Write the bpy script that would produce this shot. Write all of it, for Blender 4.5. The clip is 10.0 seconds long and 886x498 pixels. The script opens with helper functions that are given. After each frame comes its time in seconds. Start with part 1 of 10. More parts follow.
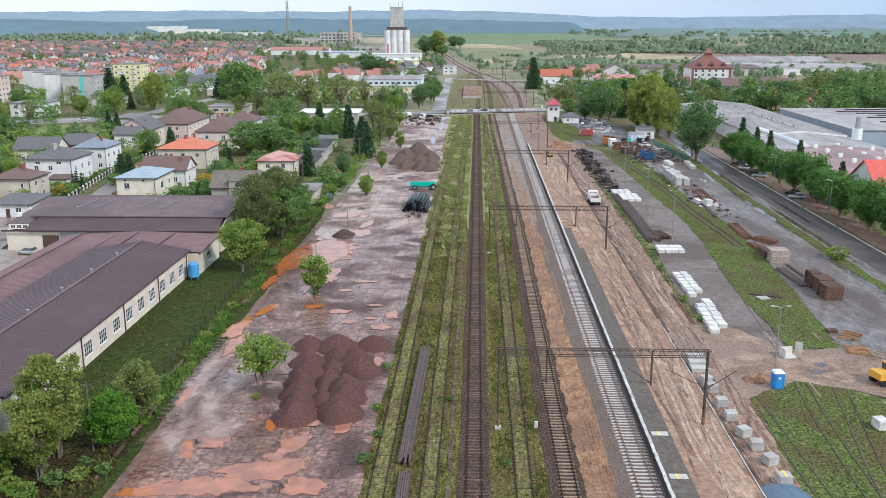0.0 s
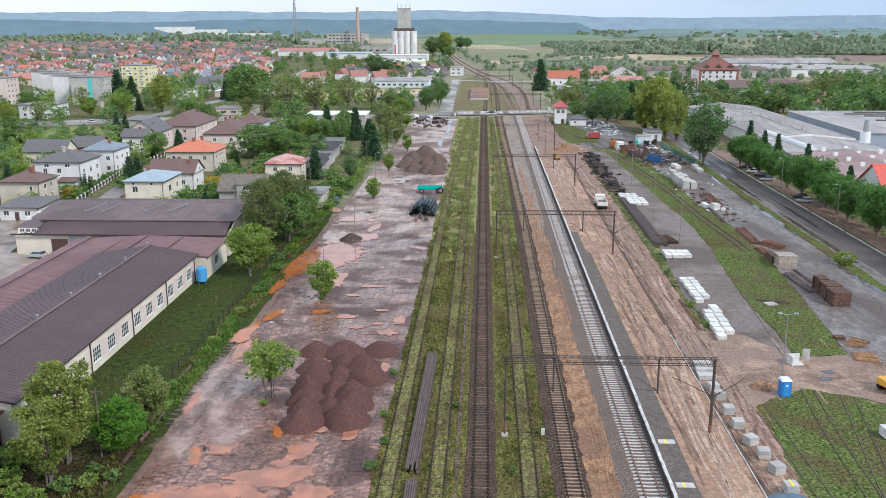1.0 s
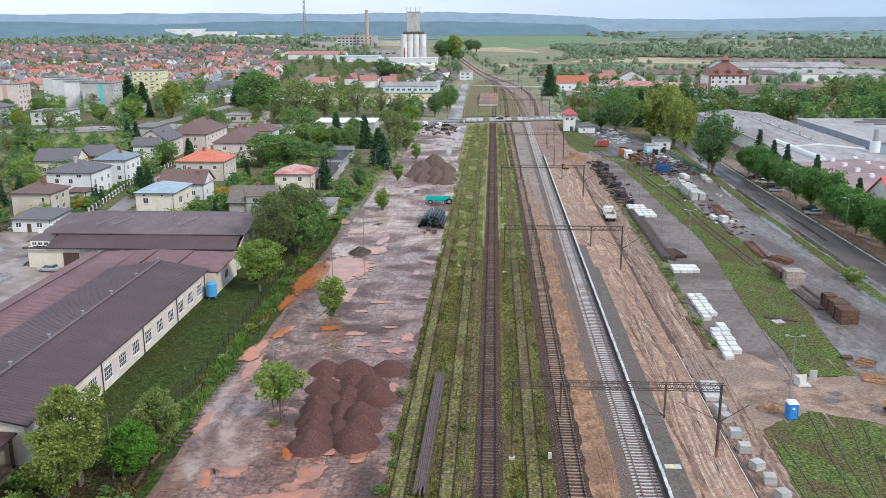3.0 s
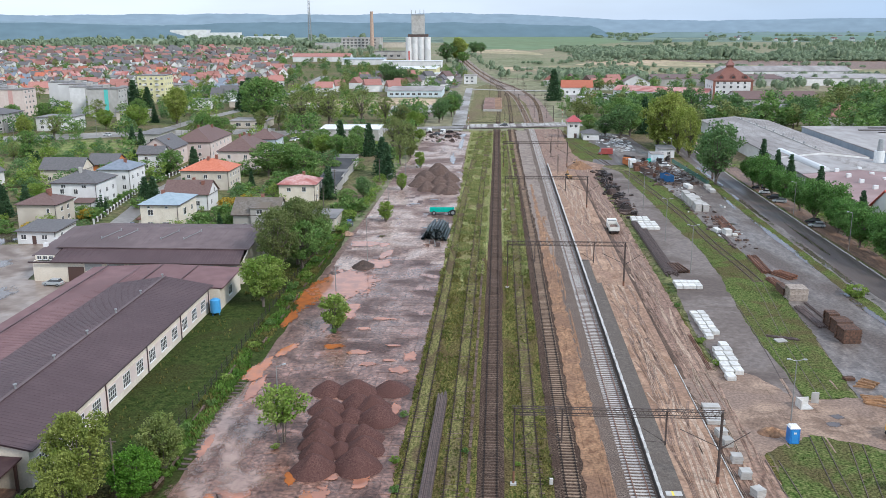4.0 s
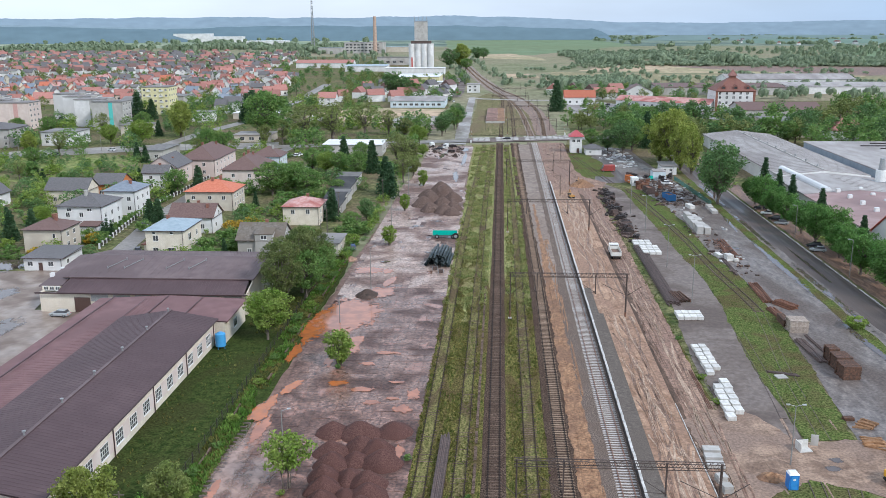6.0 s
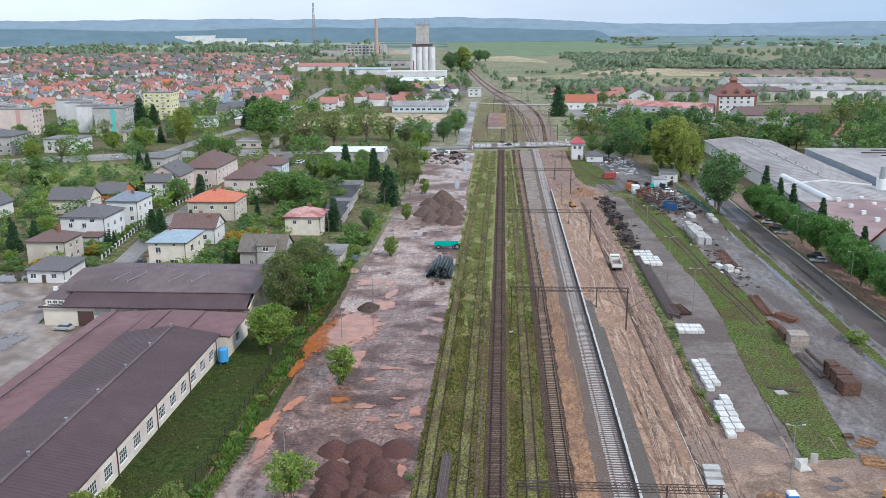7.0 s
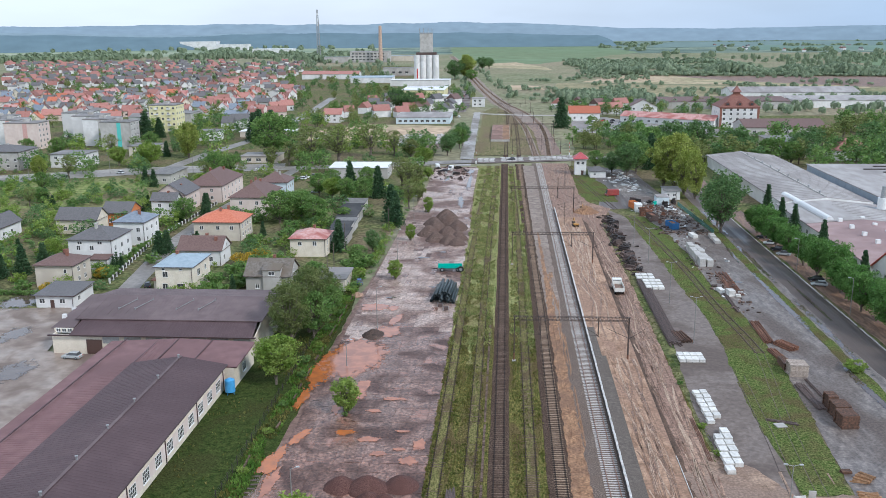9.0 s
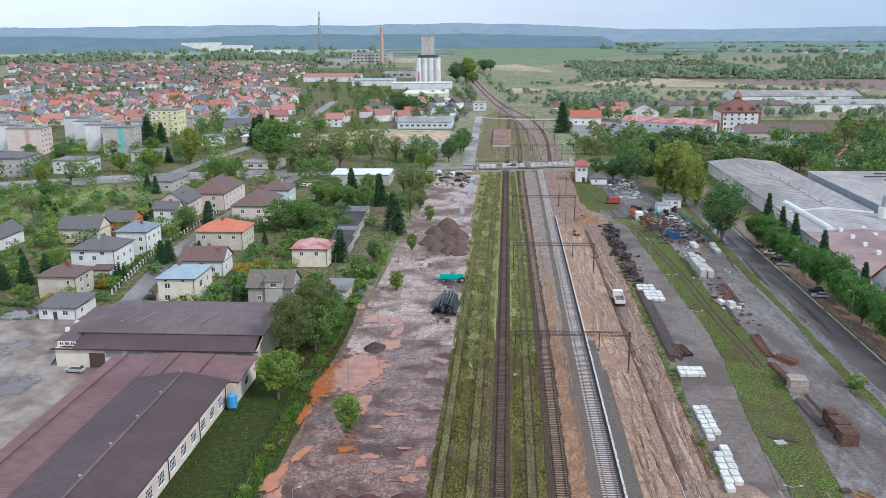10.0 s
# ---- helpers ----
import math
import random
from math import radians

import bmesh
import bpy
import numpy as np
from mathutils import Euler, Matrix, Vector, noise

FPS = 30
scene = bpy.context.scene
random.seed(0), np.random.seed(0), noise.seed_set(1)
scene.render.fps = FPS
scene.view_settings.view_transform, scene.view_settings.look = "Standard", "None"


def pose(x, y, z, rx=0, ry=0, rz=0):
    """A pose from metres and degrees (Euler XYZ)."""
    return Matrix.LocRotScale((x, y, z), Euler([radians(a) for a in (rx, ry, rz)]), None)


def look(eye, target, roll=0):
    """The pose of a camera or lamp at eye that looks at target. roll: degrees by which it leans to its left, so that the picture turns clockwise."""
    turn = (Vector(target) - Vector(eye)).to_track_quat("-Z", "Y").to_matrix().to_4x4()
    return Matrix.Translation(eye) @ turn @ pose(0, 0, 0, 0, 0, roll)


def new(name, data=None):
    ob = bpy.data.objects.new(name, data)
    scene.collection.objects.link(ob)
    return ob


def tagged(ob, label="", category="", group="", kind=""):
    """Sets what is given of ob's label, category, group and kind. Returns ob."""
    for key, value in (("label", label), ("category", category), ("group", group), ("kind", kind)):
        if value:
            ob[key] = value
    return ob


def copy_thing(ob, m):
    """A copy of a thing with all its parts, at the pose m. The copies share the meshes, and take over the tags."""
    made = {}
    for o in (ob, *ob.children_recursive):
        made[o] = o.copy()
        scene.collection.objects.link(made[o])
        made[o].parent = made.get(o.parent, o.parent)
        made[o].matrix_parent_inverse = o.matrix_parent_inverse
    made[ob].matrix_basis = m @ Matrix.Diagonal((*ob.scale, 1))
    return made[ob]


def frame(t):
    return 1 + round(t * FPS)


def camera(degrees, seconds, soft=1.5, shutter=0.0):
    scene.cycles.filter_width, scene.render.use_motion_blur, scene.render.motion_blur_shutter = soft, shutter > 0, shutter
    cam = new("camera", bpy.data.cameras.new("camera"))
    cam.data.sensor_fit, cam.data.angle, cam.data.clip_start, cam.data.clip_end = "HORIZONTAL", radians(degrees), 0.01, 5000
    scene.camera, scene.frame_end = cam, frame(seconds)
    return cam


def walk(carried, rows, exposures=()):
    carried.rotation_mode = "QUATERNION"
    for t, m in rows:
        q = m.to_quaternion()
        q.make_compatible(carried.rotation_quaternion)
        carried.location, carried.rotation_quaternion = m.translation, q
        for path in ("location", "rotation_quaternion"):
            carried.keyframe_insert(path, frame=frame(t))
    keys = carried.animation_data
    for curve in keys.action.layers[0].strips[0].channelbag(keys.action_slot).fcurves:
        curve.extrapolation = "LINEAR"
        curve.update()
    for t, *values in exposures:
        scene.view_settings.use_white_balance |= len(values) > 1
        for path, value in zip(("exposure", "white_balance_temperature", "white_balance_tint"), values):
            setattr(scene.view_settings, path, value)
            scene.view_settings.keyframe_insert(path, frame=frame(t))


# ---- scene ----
cam = camera(53.0, 10.0, soft=0.55)
PATH = [
    (0, (0.076, -0.495, 44.87), (0.001, 1.441, 44.373), -0.2),
    (0.5, (0.034, -0.488, 45.376), (-0.049, 1.448, 44.879), -0.2),
    (1, (0.02, -0.536, 45.717), (-0.07, 1.399, 45.221), -0.2),
    (1.5, (0.074, -0.493, 45.789), (-0.022, 1.443, 45.294), -0.2),
    (2, (0.043, -0.594, 46.047), (-0.057, 1.341, 45.553), -0.1),
    (2.5, (0.047, -0.725, 47.161), (-0.057, 1.21, 46.667), -0.2),
    (4, (0.384, -0.275, 51.539), (0.264, 1.659, 51.046), -0.2),
    (4.5, (0.292, -0.308, 53.23), (0.17, 1.627, 52.737), -0.3),
    (5, (0.407, -0.326, 54.885), (0.282, 1.608, 54.392), -0.4),
    (5.5, (0.409, -0.176, 56.295), (0.283, 1.759, 55.804), -0.3),
    (7, (0.52, -0.256, 60.496), (0.389, 1.68, 60.008), -0.4),
    (7.5, (0.526, -0.669, 61.856), (0.393, 1.267, 61.373), -0.4),
    (8, (0.41, -0.945, 63.325), (0.276, 0.992, 62.843), -0.4),
    (8.5, (0.465, -1.052, 64.695), (0.329, 0.885, 64.214), -0.4),
    (9, (0.689, -1.145, 66.214), (0.549, 0.792, 65.734), -0.5),
    (9.5, (0.542, -1.233, 67.96), (0.402, 0.704, 67.479), -0.5),
    (10, (0.712, -1.121, 69.248), (0.569, 0.815, 68.769), -0.5),
]
walk(cam, [(t, look(eye, target, roll)) for t, eye, target, roll in PATH], [(0.0, 0.5, 6150, 11.5), (10.0, 0.34, 5950, 10.5)])

# ---- world and sun ----
world = bpy.data.worlds.new("sky")
scene.world = world
world.use_nodes = True
wn, wl = world.node_tree.nodes, world.node_tree.links
sky = wn.new("ShaderNodeTexSky")
sky.sky_type = "NISHITA"
sky.sun_disc = False
SUN_EL, SUN_AZ = 38.0, 125.0
sky.sun_elevation, sky.sun_rotation = radians(SUN_EL), radians(SUN_AZ)
sky.air_density, sky.dust_density, sky.ozone_density = 1.0, 2.5, 1.0
cover = wn.new("ShaderNodeTexNoise")
cover.inputs["Scale"].default_value, cover.inputs["Detail"].default_value = 2.2, 5
coords = wn.new("ShaderNodeTexCoord")
stretch = wn.new("ShaderNodeMapping")
stretch.inputs["Scale"].default_value = (1, 1, 4)
wl.new(coords.outputs["Generated"], stretch.inputs["Vector"])
wl.new(stretch.outputs[0], cover.inputs["Vector"])
amount = wn.new("ShaderNodeMapRange")
amount.inputs["From Min"].default_value, amount.inputs["From Max"].default_value = 0.35, 0.65
amount.inputs["To Min"].default_value, amount.inputs["To Max"].default_value = 0.72, 1.0
wl.new(cover.outputs["Fac"], amount.inputs["Value"])
clouds = wn.new("ShaderNodeMix")
clouds.data_type = "RGBA"
wl.new(amount.outputs[0], clouds.inputs[0])
wl.new(sky.outputs[0], clouds.inputs[6])
axes = wn.new("ShaderNodeSeparateXYZ")
wl.new(coords.outputs["Generated"], axes.inputs[0])
bank = wn.new("ShaderNodeMapRange")
bank.inputs["From Min"].default_value, bank.inputs["From Max"].default_value = -0.15, 0.5
wl.new(axes.outputs["X"], bank.inputs["Value"])
cloud = wn.new("ShaderNodeMix")
cloud.data_type = "RGBA"
cloud.inputs[6].default_value, cloud.inputs[7].default_value = (5.7, 6.3, 7.0, 1), (2.5, 3.5, 4.75, 1)
wl.new(bank.outputs[0], cloud.inputs[0])
wl.new(cloud.outputs[2], clouds.inputs[7])
# an overcast sky is brighter overhead than along the horizon
rise = wn.new("ShaderNodeMapRange")
rise.inputs["From Min"].default_value, rise.inputs["From Max"].default_value = 0.0, 0.6
rise.inputs["To Min"].default_value, rise.inputs["To Max"].default_value = 0.95, 1.0
wl.new(axes.outputs["Z"], rise.inputs["Value"])
grade = wn.new("ShaderNodeVectorMath")
grade.operation = "SCALE"
wl.new(clouds.outputs[2], grade.inputs[0])
wl.new(rise.outputs[0], grade.inputs["Scale"])
wl.new(grade.outputs[0], wn["Background"].inputs["Color"])
wn["Background"].inputs["Strength"].default_value = 0.14
sun_data = bpy.data.lights.new("sun", "SUN")
sun_data.energy, sun_data.angle, sun_data.color = 2.1, radians(10), (1.0, 0.95, 0.88)
sun = new("sun", sun_data)
sa, se = radians(SUN_AZ), radians(SUN_EL)
sun.matrix_world = look((0, 0, 200), (-math.sin(sa) * math.cos(se) * 100, -math.cos(sa) * math.cos(se) * 100, 200 - math.sin(se) * 100))


# ---- materials ----
def surface(name, a, b, scale=1.0, rough=0.8, rough2=None, bump=0.3, c=None, big=0.12, metal=0.0, stretch=(1, 1, 1),
            piece=0.0, island=0.0, spec=0.5, sharp=(0.35, 0.65), bump_scale=None, depth=0.05, speck=0.0, speck_scale=4.0, warp=0.0):
    """Two-scale noise between colours a and b, with a third colour c in large patches; piece/island: how far pieces differ."""
    m = bpy.data.materials.new(name)
    m.use_nodes = True
    n, l = m.node_tree.nodes, m.node_tree.links
    p = n["Principled BSDF"]
    geo = n.new("ShaderNodeNewGeometry")
    mp = n.new("ShaderNodeMapping")
    mp.inputs["Scale"].default_value = stretch
    l.new(geo.outputs["Position"], mp.inputs["Vector"])

    def noise_node(s, detail, dist=0.0):
        t = n.new("ShaderNodeTexNoise")
        t.inputs["Scale"].default_value, t.inputs["Detail"].default_value, t.inputs["Distortion"].default_value = s, detail, dist
        l.new(mp.outputs[0], t.inputs["Vector"])
        return t.outputs["Fac"]

    def ramp(x, lo, hi):
        r = n.new("ShaderNodeMapRange")
        r.inputs["From Min"].default_value, r.inputs["From Max"].default_value = lo, hi
        l.new(x, r.inputs["Value"])
        return r.outputs[0]

    def mix(f, x, y):
        k = n.new("ShaderNodeMix")
        k.data_type = "RGBA"
        l.new(f, k.inputs[0])
        for v, s in ((x, k.inputs[6]), (y, k.inputs[7])):
            if isinstance(v, tuple):
                s.default_value = (*v, 1)
            else:
                l.new(v, s)
        return k.outputs[2]

    fine = noise_node(scale, 6, warp)
    large = noise_node(scale * big, 4, 0.6)
    col = mix(ramp(fine, *sharp), a, b)
    patch = ramp(large, 0.45, 0.62)
    if c:
        col = mix(patch, col, c)
    if piece or island:
        src = n.new("ShaderNodeObjectInfo").outputs["Random"] if piece else geo.outputs["Random Per Island"]
        v = n.new("ShaderNodeHueSaturation")
        amount = piece or island
        r = n.new("ShaderNodeMapRange")
        r.inputs["To Min"].default_value, r.inputs["To Max"].default_value = 1 - amount, 1 + amount
        l.new(src, r.inputs["Value"])
        l.new(r.outputs[0], v.inputs["Value"])
        l.new(col, v.inputs["Color"])
        col = v.outputs[0]
    if speck:
        s2 = n.new("ShaderNodeTexNoise")
        s2.inputs["Scale"].default_value, s2.inputs["Detail"].default_value = speck_scale, 3
        l.new(geo.outputs["Position"], s2.inputs["Vector"])
        r = n.new("ShaderNodeMapRange")
        r.inputs["From Min"].default_value, r.inputs["From Max"].default_value = 0.32, 0.68
        r.inputs["To Min"].default_value, r.inputs["To Max"].default_value = 1 - speck, 1 + speck
        l.new(s2.outputs["Fac"], r.inputs["Value"])
        v = n.new("ShaderNodeHueSaturation")
        l.new(r.outputs[0], v.inputs["Value"])
        l.new(col, v.inputs["Color"])
        col = v.outputs[0]
    l.new(col, p.inputs["Base Color"])
    p.inputs["Metallic"].default_value = metal
    p.inputs["Specular IOR Level"].default_value = spec
    if rough2 is None:
        p.inputs["Roughness"].default_value = rough
    else:
        r = n.new("ShaderNodeMapRange")
        r.inputs["From Min"].default_value, r.inputs["From Max"].default_value = 0.4, 0.62
        r.inputs["To Min"].default_value, r.inputs["To Max"].default_value = rough, rough2
        l.new(large, r.inputs["Value"])
        l.new(r.outputs[0], p.inputs["Roughness"])
    if bump:
        bp = n.new("ShaderNodeBump")
        bp.inputs["Strength"].default_value, bp.inputs["Distance"].default_value = bump, depth
        l.new(noise_node(bump_scale, 3) if bump_scale else fine, bp.inputs["Height"])
        l.new(bp.outputs[0], p.inputs["Normal"])
    return m


def paint(name, colour, rough=0.5, metal=0.0, spec=0.5, scale=2.0, dirt=0.82):
    """Plain painted surface with slight dirt."""
    return surface(name, colour, tuple(v * dirt for v in colour), scale, rough, bump=0.05, metal=metal, spec=spec, sharp=(0.45, 0.75))


GRASS = surface("grass", (0.056, 0.092, 0.022), (0.145, 0.162, 0.058), 1.6, 0.95, bump=0.8, c=(0.105, 0.09, 0.042), big=0.09, spec=0.02, depth=0.25, speck=0.55, speck_scale=3.2, warp=0.5)
GRASS_DRY = surface("track grass", (0.05, 0.066, 0.016), (0.18, 0.15, 0.052), 1.7, 0.95, bump=0.9, c=(0.105, 0.08, 0.036), big=0.1, spec=0.02, stretch=(2.0, 0.5, 1), depth=0.25, speck=0.55, speck_scale=3.5, warp=0.4)
LAWN = surface("lawn", (0.026, 0.044, 0.011), (0.062, 0.078, 0.022), 0.9, 0.95, bump=0.6, c=(0.048, 0.055, 0.018), big=0.12, spec=0.05, depth=0.2, speck=0.45, speck_scale=3.0)
GRASS_TOWN = surface("garden grass", (0.06, 0.082, 0.03), (0.175, 0.175, 0.078), 0.35, 0.95, bump=0.3, c=(0.165, 0.132, 0.08), big=0.1, spec=0.05, depth=0.2, speck=0.5, speck_scale=0.9, warp=0.6)
FIELD = surface("open country", (0.17, 0.19, 0.105), (0.25, 0.24, 0.155), 0.03, 0.95, bump=0.0, c=(0.27, 0.235, 0.16), big=0.15, spec=0.05, speck=0.3, speck_scale=0.2)
MEADOW = surface("green field", (0.15, 0.21, 0.12), (0.19, 0.25, 0.15), 0.01, 0.95, bump=0.0, spec=0.05, c=(0.17, 0.21, 0.12), speck=0.12, speck_scale=0.03)
STRAW = surface("dry meadow", (0.45, 0.36, 0.245), (0.27, 0.26, 0.145), 0.03, 0.95, bump=0.0, c=(0.5, 0.36, 0.26), spec=0.1, speck=0.3, speck_scale=0.12, stretch=(0.5, 1, 1))
SLAB = surface("wet concrete slab", (0.1, 0.046, 0.034), (0.305, 0.168, 0.122), 0.75, 0.2, 0.6, 0.5, c=(0.08, 0.042, 0.033), big=0.15, piece=0.15, depth=0.03, speck=0.55, speck_scale=1.9, sharp=(0.34, 0.7), warp=1.4, spec=0.42)
SLAB_FAR = surface("wet concrete slabs", (0.1, 0.05, 0.038), (0.3, 0.178, 0.133), 0.75, 0.2, 0.6, 0.5, c=(0.08, 0.042, 0.033), big=0.15, island=0.15, depth=0.03, speck=0.55, speck_scale=1.9, sharp=(0.34, 0.7), warp=1.4, spec=0.42)


def wet_film(m):
    """Thin sheets of muddy water standing on the slabs, with outlines of their own."""
    n, l = m.node_tree.nodes, m.node_tree.links
    p = n["Principled BSDF"]
    g = n.new("ShaderNodeNewGeometry")
    t = n.new("ShaderNodeTexNoise")
    t.inputs["Scale"].default_value, t.inputs["Detail"].default_value, t.inputs["Roughness"].default_value, t.inputs["Distortion"].default_value = 0.17, 9, 0.66, 0.4
    l.new(g.outputs["Position"], t.inputs["Vector"])
    r = n.new("ShaderNodeMapRange")
    r.inputs["From Min"].default_value, r.inputs["From Max"].default_value = 0.575, 0.65
    l.new(t.outputs["Fac"], r.inputs["Value"])
    k = n.new("ShaderNodeMix")
    k.data_type = "RGBA"
    k.inputs[7].default_value = (0.31, 0.155, 0.112, 1)
    l.new(r.outputs[0], k.inputs[0])
    l.new(p.inputs["Base Color"].links[0].from_socket, k.inputs[6])
    l.new(k.outputs[2], p.inputs["Base Color"])
    q = n.new("ShaderNodeMix")
    q.inputs[3].default_value = 0.08
    l.new(r.outputs[0], q.inputs[0])
    l.new(p.inputs["Roughness"].links[0].from_socket, q.inputs[2])
    l.new(q.outputs[0], p.inputs["Roughness"])
    flat = n.new("ShaderNodeMapRange")
    flat.inputs["To Min"].default_value, flat.inputs["To Max"].default_value = 0.4, 0.0
    l.new(r.outputs[0], flat.inputs["Value"])
    for b in n:
        if b.type == "BUMP":
            l.new(flat.outputs[0], b.inputs["Strength"])


WATER_FILM = surface("thin wet film", (0.36, 0.235, 0.185), (0.27, 0.165, 0.13), 0.5, 0.12, bump=0.0, sharp=(0.4, 0.7))
wet_film(SLAB), wet_film(SLAB_FAR)
# far slabs paler: drier concrete, with grazing sky reflection put into the colour
SLAB_DRY_SHEEN = surface("drying slabs with sky sheen", (0.23, 0.155, 0.126), (0.5, 0.375, 0.31), 0.6, 0.3, 0.7, 0.4, c=(0.15, 0.09, 0.072), big=0.13, island=0.16, depth=0.03, speck=0.45, speck_scale=1.7, sharp=(0.3, 0.7), warp=1.2, spec=0.42)
JOINT = surface("slab bedding", (0.1, 0.058, 0.046), (0.25, 0.155, 0.12), 0.7, 0.6, bump=0.3, spec=0.25)
WATER_PINK = surface("muddy water", (0.45, 0.185, 0.11), (0.36, 0.15, 0.09), 0.55, 0.06, bump=0.0, c=(0.3, 0.13, 0.085), big=0.6, sharp=(0.42, 0.66), spec=0.35)
WATER_ORANGE = surface("orange muddy water", (0.46, 0.14, 0.04), (0.28, 0.105, 0.045), 0.6, 0.06, bump=0.0, sharp=(0.4, 0.7))
WATER_GREY = surface("rain water", (0.085, 0.062, 0.052), (0.12, 0.09, 0.076), 0.3, 0.03, bump=0.0, spec=0.6)
ASPHALT = surface("worn asphalt", (0.14, 0.11, 0.094), (0.215, 0.174, 0.15), 0.8, 0.55, 0.85, 0.15, c=(0.125, 0.098, 0.085), big=0.09, speck=0.14, speck_scale=1.2, spec=0.25, warp=0.8)
ASPHALT_WET = surface("wet yard asphalt", (0.115, 0.095, 0.084), (0.235, 0.2, 0.178), 0.9, 0.36, 0.7, 0.3, c=(0.115, 0.09, 0.078), big=0.1, stretch=(1, 0.4, 1), speck=0.32, speck_scale=2.0, spec=0.35)
ROAD = surface("wet asphalt", (0.07, 0.056, 0.05), (0.13, 0.105, 0.094), 0.8, 0.35, 0.65, 0.2, c=(0.1, 0.078, 0.068), big=0.15, stretch=(1.6, 0.1, 1), speck=0.15, spec=0.35)
ROAD_PALE = surface("street asphalt", (0.2, 0.178, 0.16), (0.28, 0.255, 0.232), 0.5, 0.5, bump=0.1, c=(0.165, 0.145, 0.13), speck=0.12, speck_scale=1.0)
PAVING = surface("pale paving", (0.36, 0.33, 0.3), (0.44, 0.41, 0.38), 0.7, 0.6, bump=0.1, c=(0.3, 0.27, 0.25))
SAND = surface("wet sandy soil", (0.195, 0.104, 0.06), (0.44, 0.284, 0.188), 0.5, 0.8, bump=0.7, c=(0.28, 0.168, 0.112), big=0.35, stretch=(1.3, 0.4, 1), depth=0.12, speck=0.28, speck_scale=2.2, warp=1.3, sharp=(0.34, 0.66))
SAND2 = surface("orange sand", (0.17, 0.082, 0.04), (0.38, 0.215, 0.115), 1.1, 0.85, bump=0.8, c=(0.2, 0.108, 0.062), big=0.25, stretch=(1, 0.5, 1), depth=0.12, speck=0.35, speck_scale=2.5, warp=0.9)
DIRT = surface("dark earth", (0.1, 0.058, 0.04), (0.31, 0.192, 0.13), 0.6, 0.6, bump=0.7, c=(0.18, 0.106, 0.072), big=0.3, stretch=(1.5, 0.3, 1), depth=0.12, speck=0.3, speck_scale=2.2, warp=1.1)
PATH_EARTH = surface("trodden earth", (0.165, 0.102, 0.068), (0.35, 0.24, 0.17), 0.35, 0.75, bump=0.5, c=(0.235, 0.16, 0.12), big=0.3, depth=0.1, speck=0.3, speck_scale=2.5, warp=1.0)
BALLAST_OLD = surface("old brown ballast", (0.03, 0.021, 0.016), (0.15, 0.104, 0.08), 4.5, 0.9, bump=1.0, c=(0.075, 0.05, 0.038), big=0.06, depth=0.08, speck=0.6, speck_scale=5.0, spec=0.02)
BALLAST_NEW = surface("grey ballast", (0.075, 0.056, 0.046), (0.235, 0.182, 0.15), 5.0, 0.85, bump=0.9, c=(0.145, 0.108, 0.087), big=0.06, depth=0.06, speck=0.5, speck_scale=6.0, spec=0.1)
SLEEPER_OLD = surface("old sleeper", (0.075, 0.051, 0.039), (0.175, 0.122, 0.094), 3.0, 0.85, piece=0.3, spec=0.1)
SLEEPER_PALE = surface("weathered concrete sleeper", (0.2, 0.135, 0.092), (0.34, 0.245, 0.175), 3.0, 0.8, piece=0.22, spec=0.2)
SLEEPER_NEW = surface("new concrete sleeper", (0.4, 0.365, 0.335), (0.53, 0.49, 0.455), 3.0, 0.7, piece=0.1)
SLEEPER_OLD_I = surface("old sleepers", (0.075, 0.051, 0.039), (0.175, 0.122, 0.094), 3.0, 0.85, island=0.3, spec=0.1)
SLEEPER_PALE_I = surface("weathered concrete sleepers", (0.2, 0.135, 0.092), (0.34, 0.245, 0.175), 3.0, 0.8, island=0.22, spec=0.2)
SLEEPER_NEW_I = surface("new concrete sleepers", (0.4, 0.365, 0.335), (0.53, 0.49, 0.455), 3.0, 0.7, island=0.1)
RAIL = surface("rail steel", (0.022, 0.015, 0.012), (0.05, 0.034, 0.027), 4.0, 0.75, metal=0.0, bump=0.05, spec=0.15)
RAIL_NEW = surface("new rail steel", (0.17, 0.09, 0.062), (0.25, 0.145, 0.105), 4.0, 0.65, metal=0.0, bump=0.05, spec=0.25)
RUST = surface("rusty iron", (0.13, 0.062, 0.04), (0.24, 0.105, 0.06), 2.5, 0.8, bump=0.3, piece=0.25)
RUST_DARK = surface("dark brown iron", (0.075, 0.052, 0.046), (0.135, 0.092, 0.078), 2.5, 0.7, bump=0.2, piece=0.2)
DARK_STEEL = surface("dark steel", (0.03, 0.026, 0.026), (0.06, 0.045, 0.04), 3.0, 0.6, metal=0.2, bump=0.1)
GREY_STEEL = surface("galvanised steel", (0.3, 0.31, 0.31), (0.4, 0.4, 0.4), 3.0, 0.45, metal=0.5, bump=0.05)
CONCRETE = surface("concrete", (0.42, 0.4, 0.37), (0.52, 0.5, 0.47), 1.5, 0.8, bump=0.2, c=(0.36, 0.34, 0.31))
CONCRETE_NEW = surface("new white concrete", (0.55, 0.53, 0.49), (0.7, 0.68, 0.64), 2.0, 0.7, bump=0.1, piece=0.12)
PLATFORM = surface("platform paving", (0.105, 0.086, 0.072), (0.158, 0.132, 0.112), 1.6, 0.75, bump=0.25, c=(0.125, 0.102, 0.085), speck=0.22, speck_scale=5, spec=0.15)
COPING = surface("white coping", (0.42, 0.4, 0.37), (0.62, 0.59, 0.55), 1.5, 0.6, bump=0.05, piece=0.15)
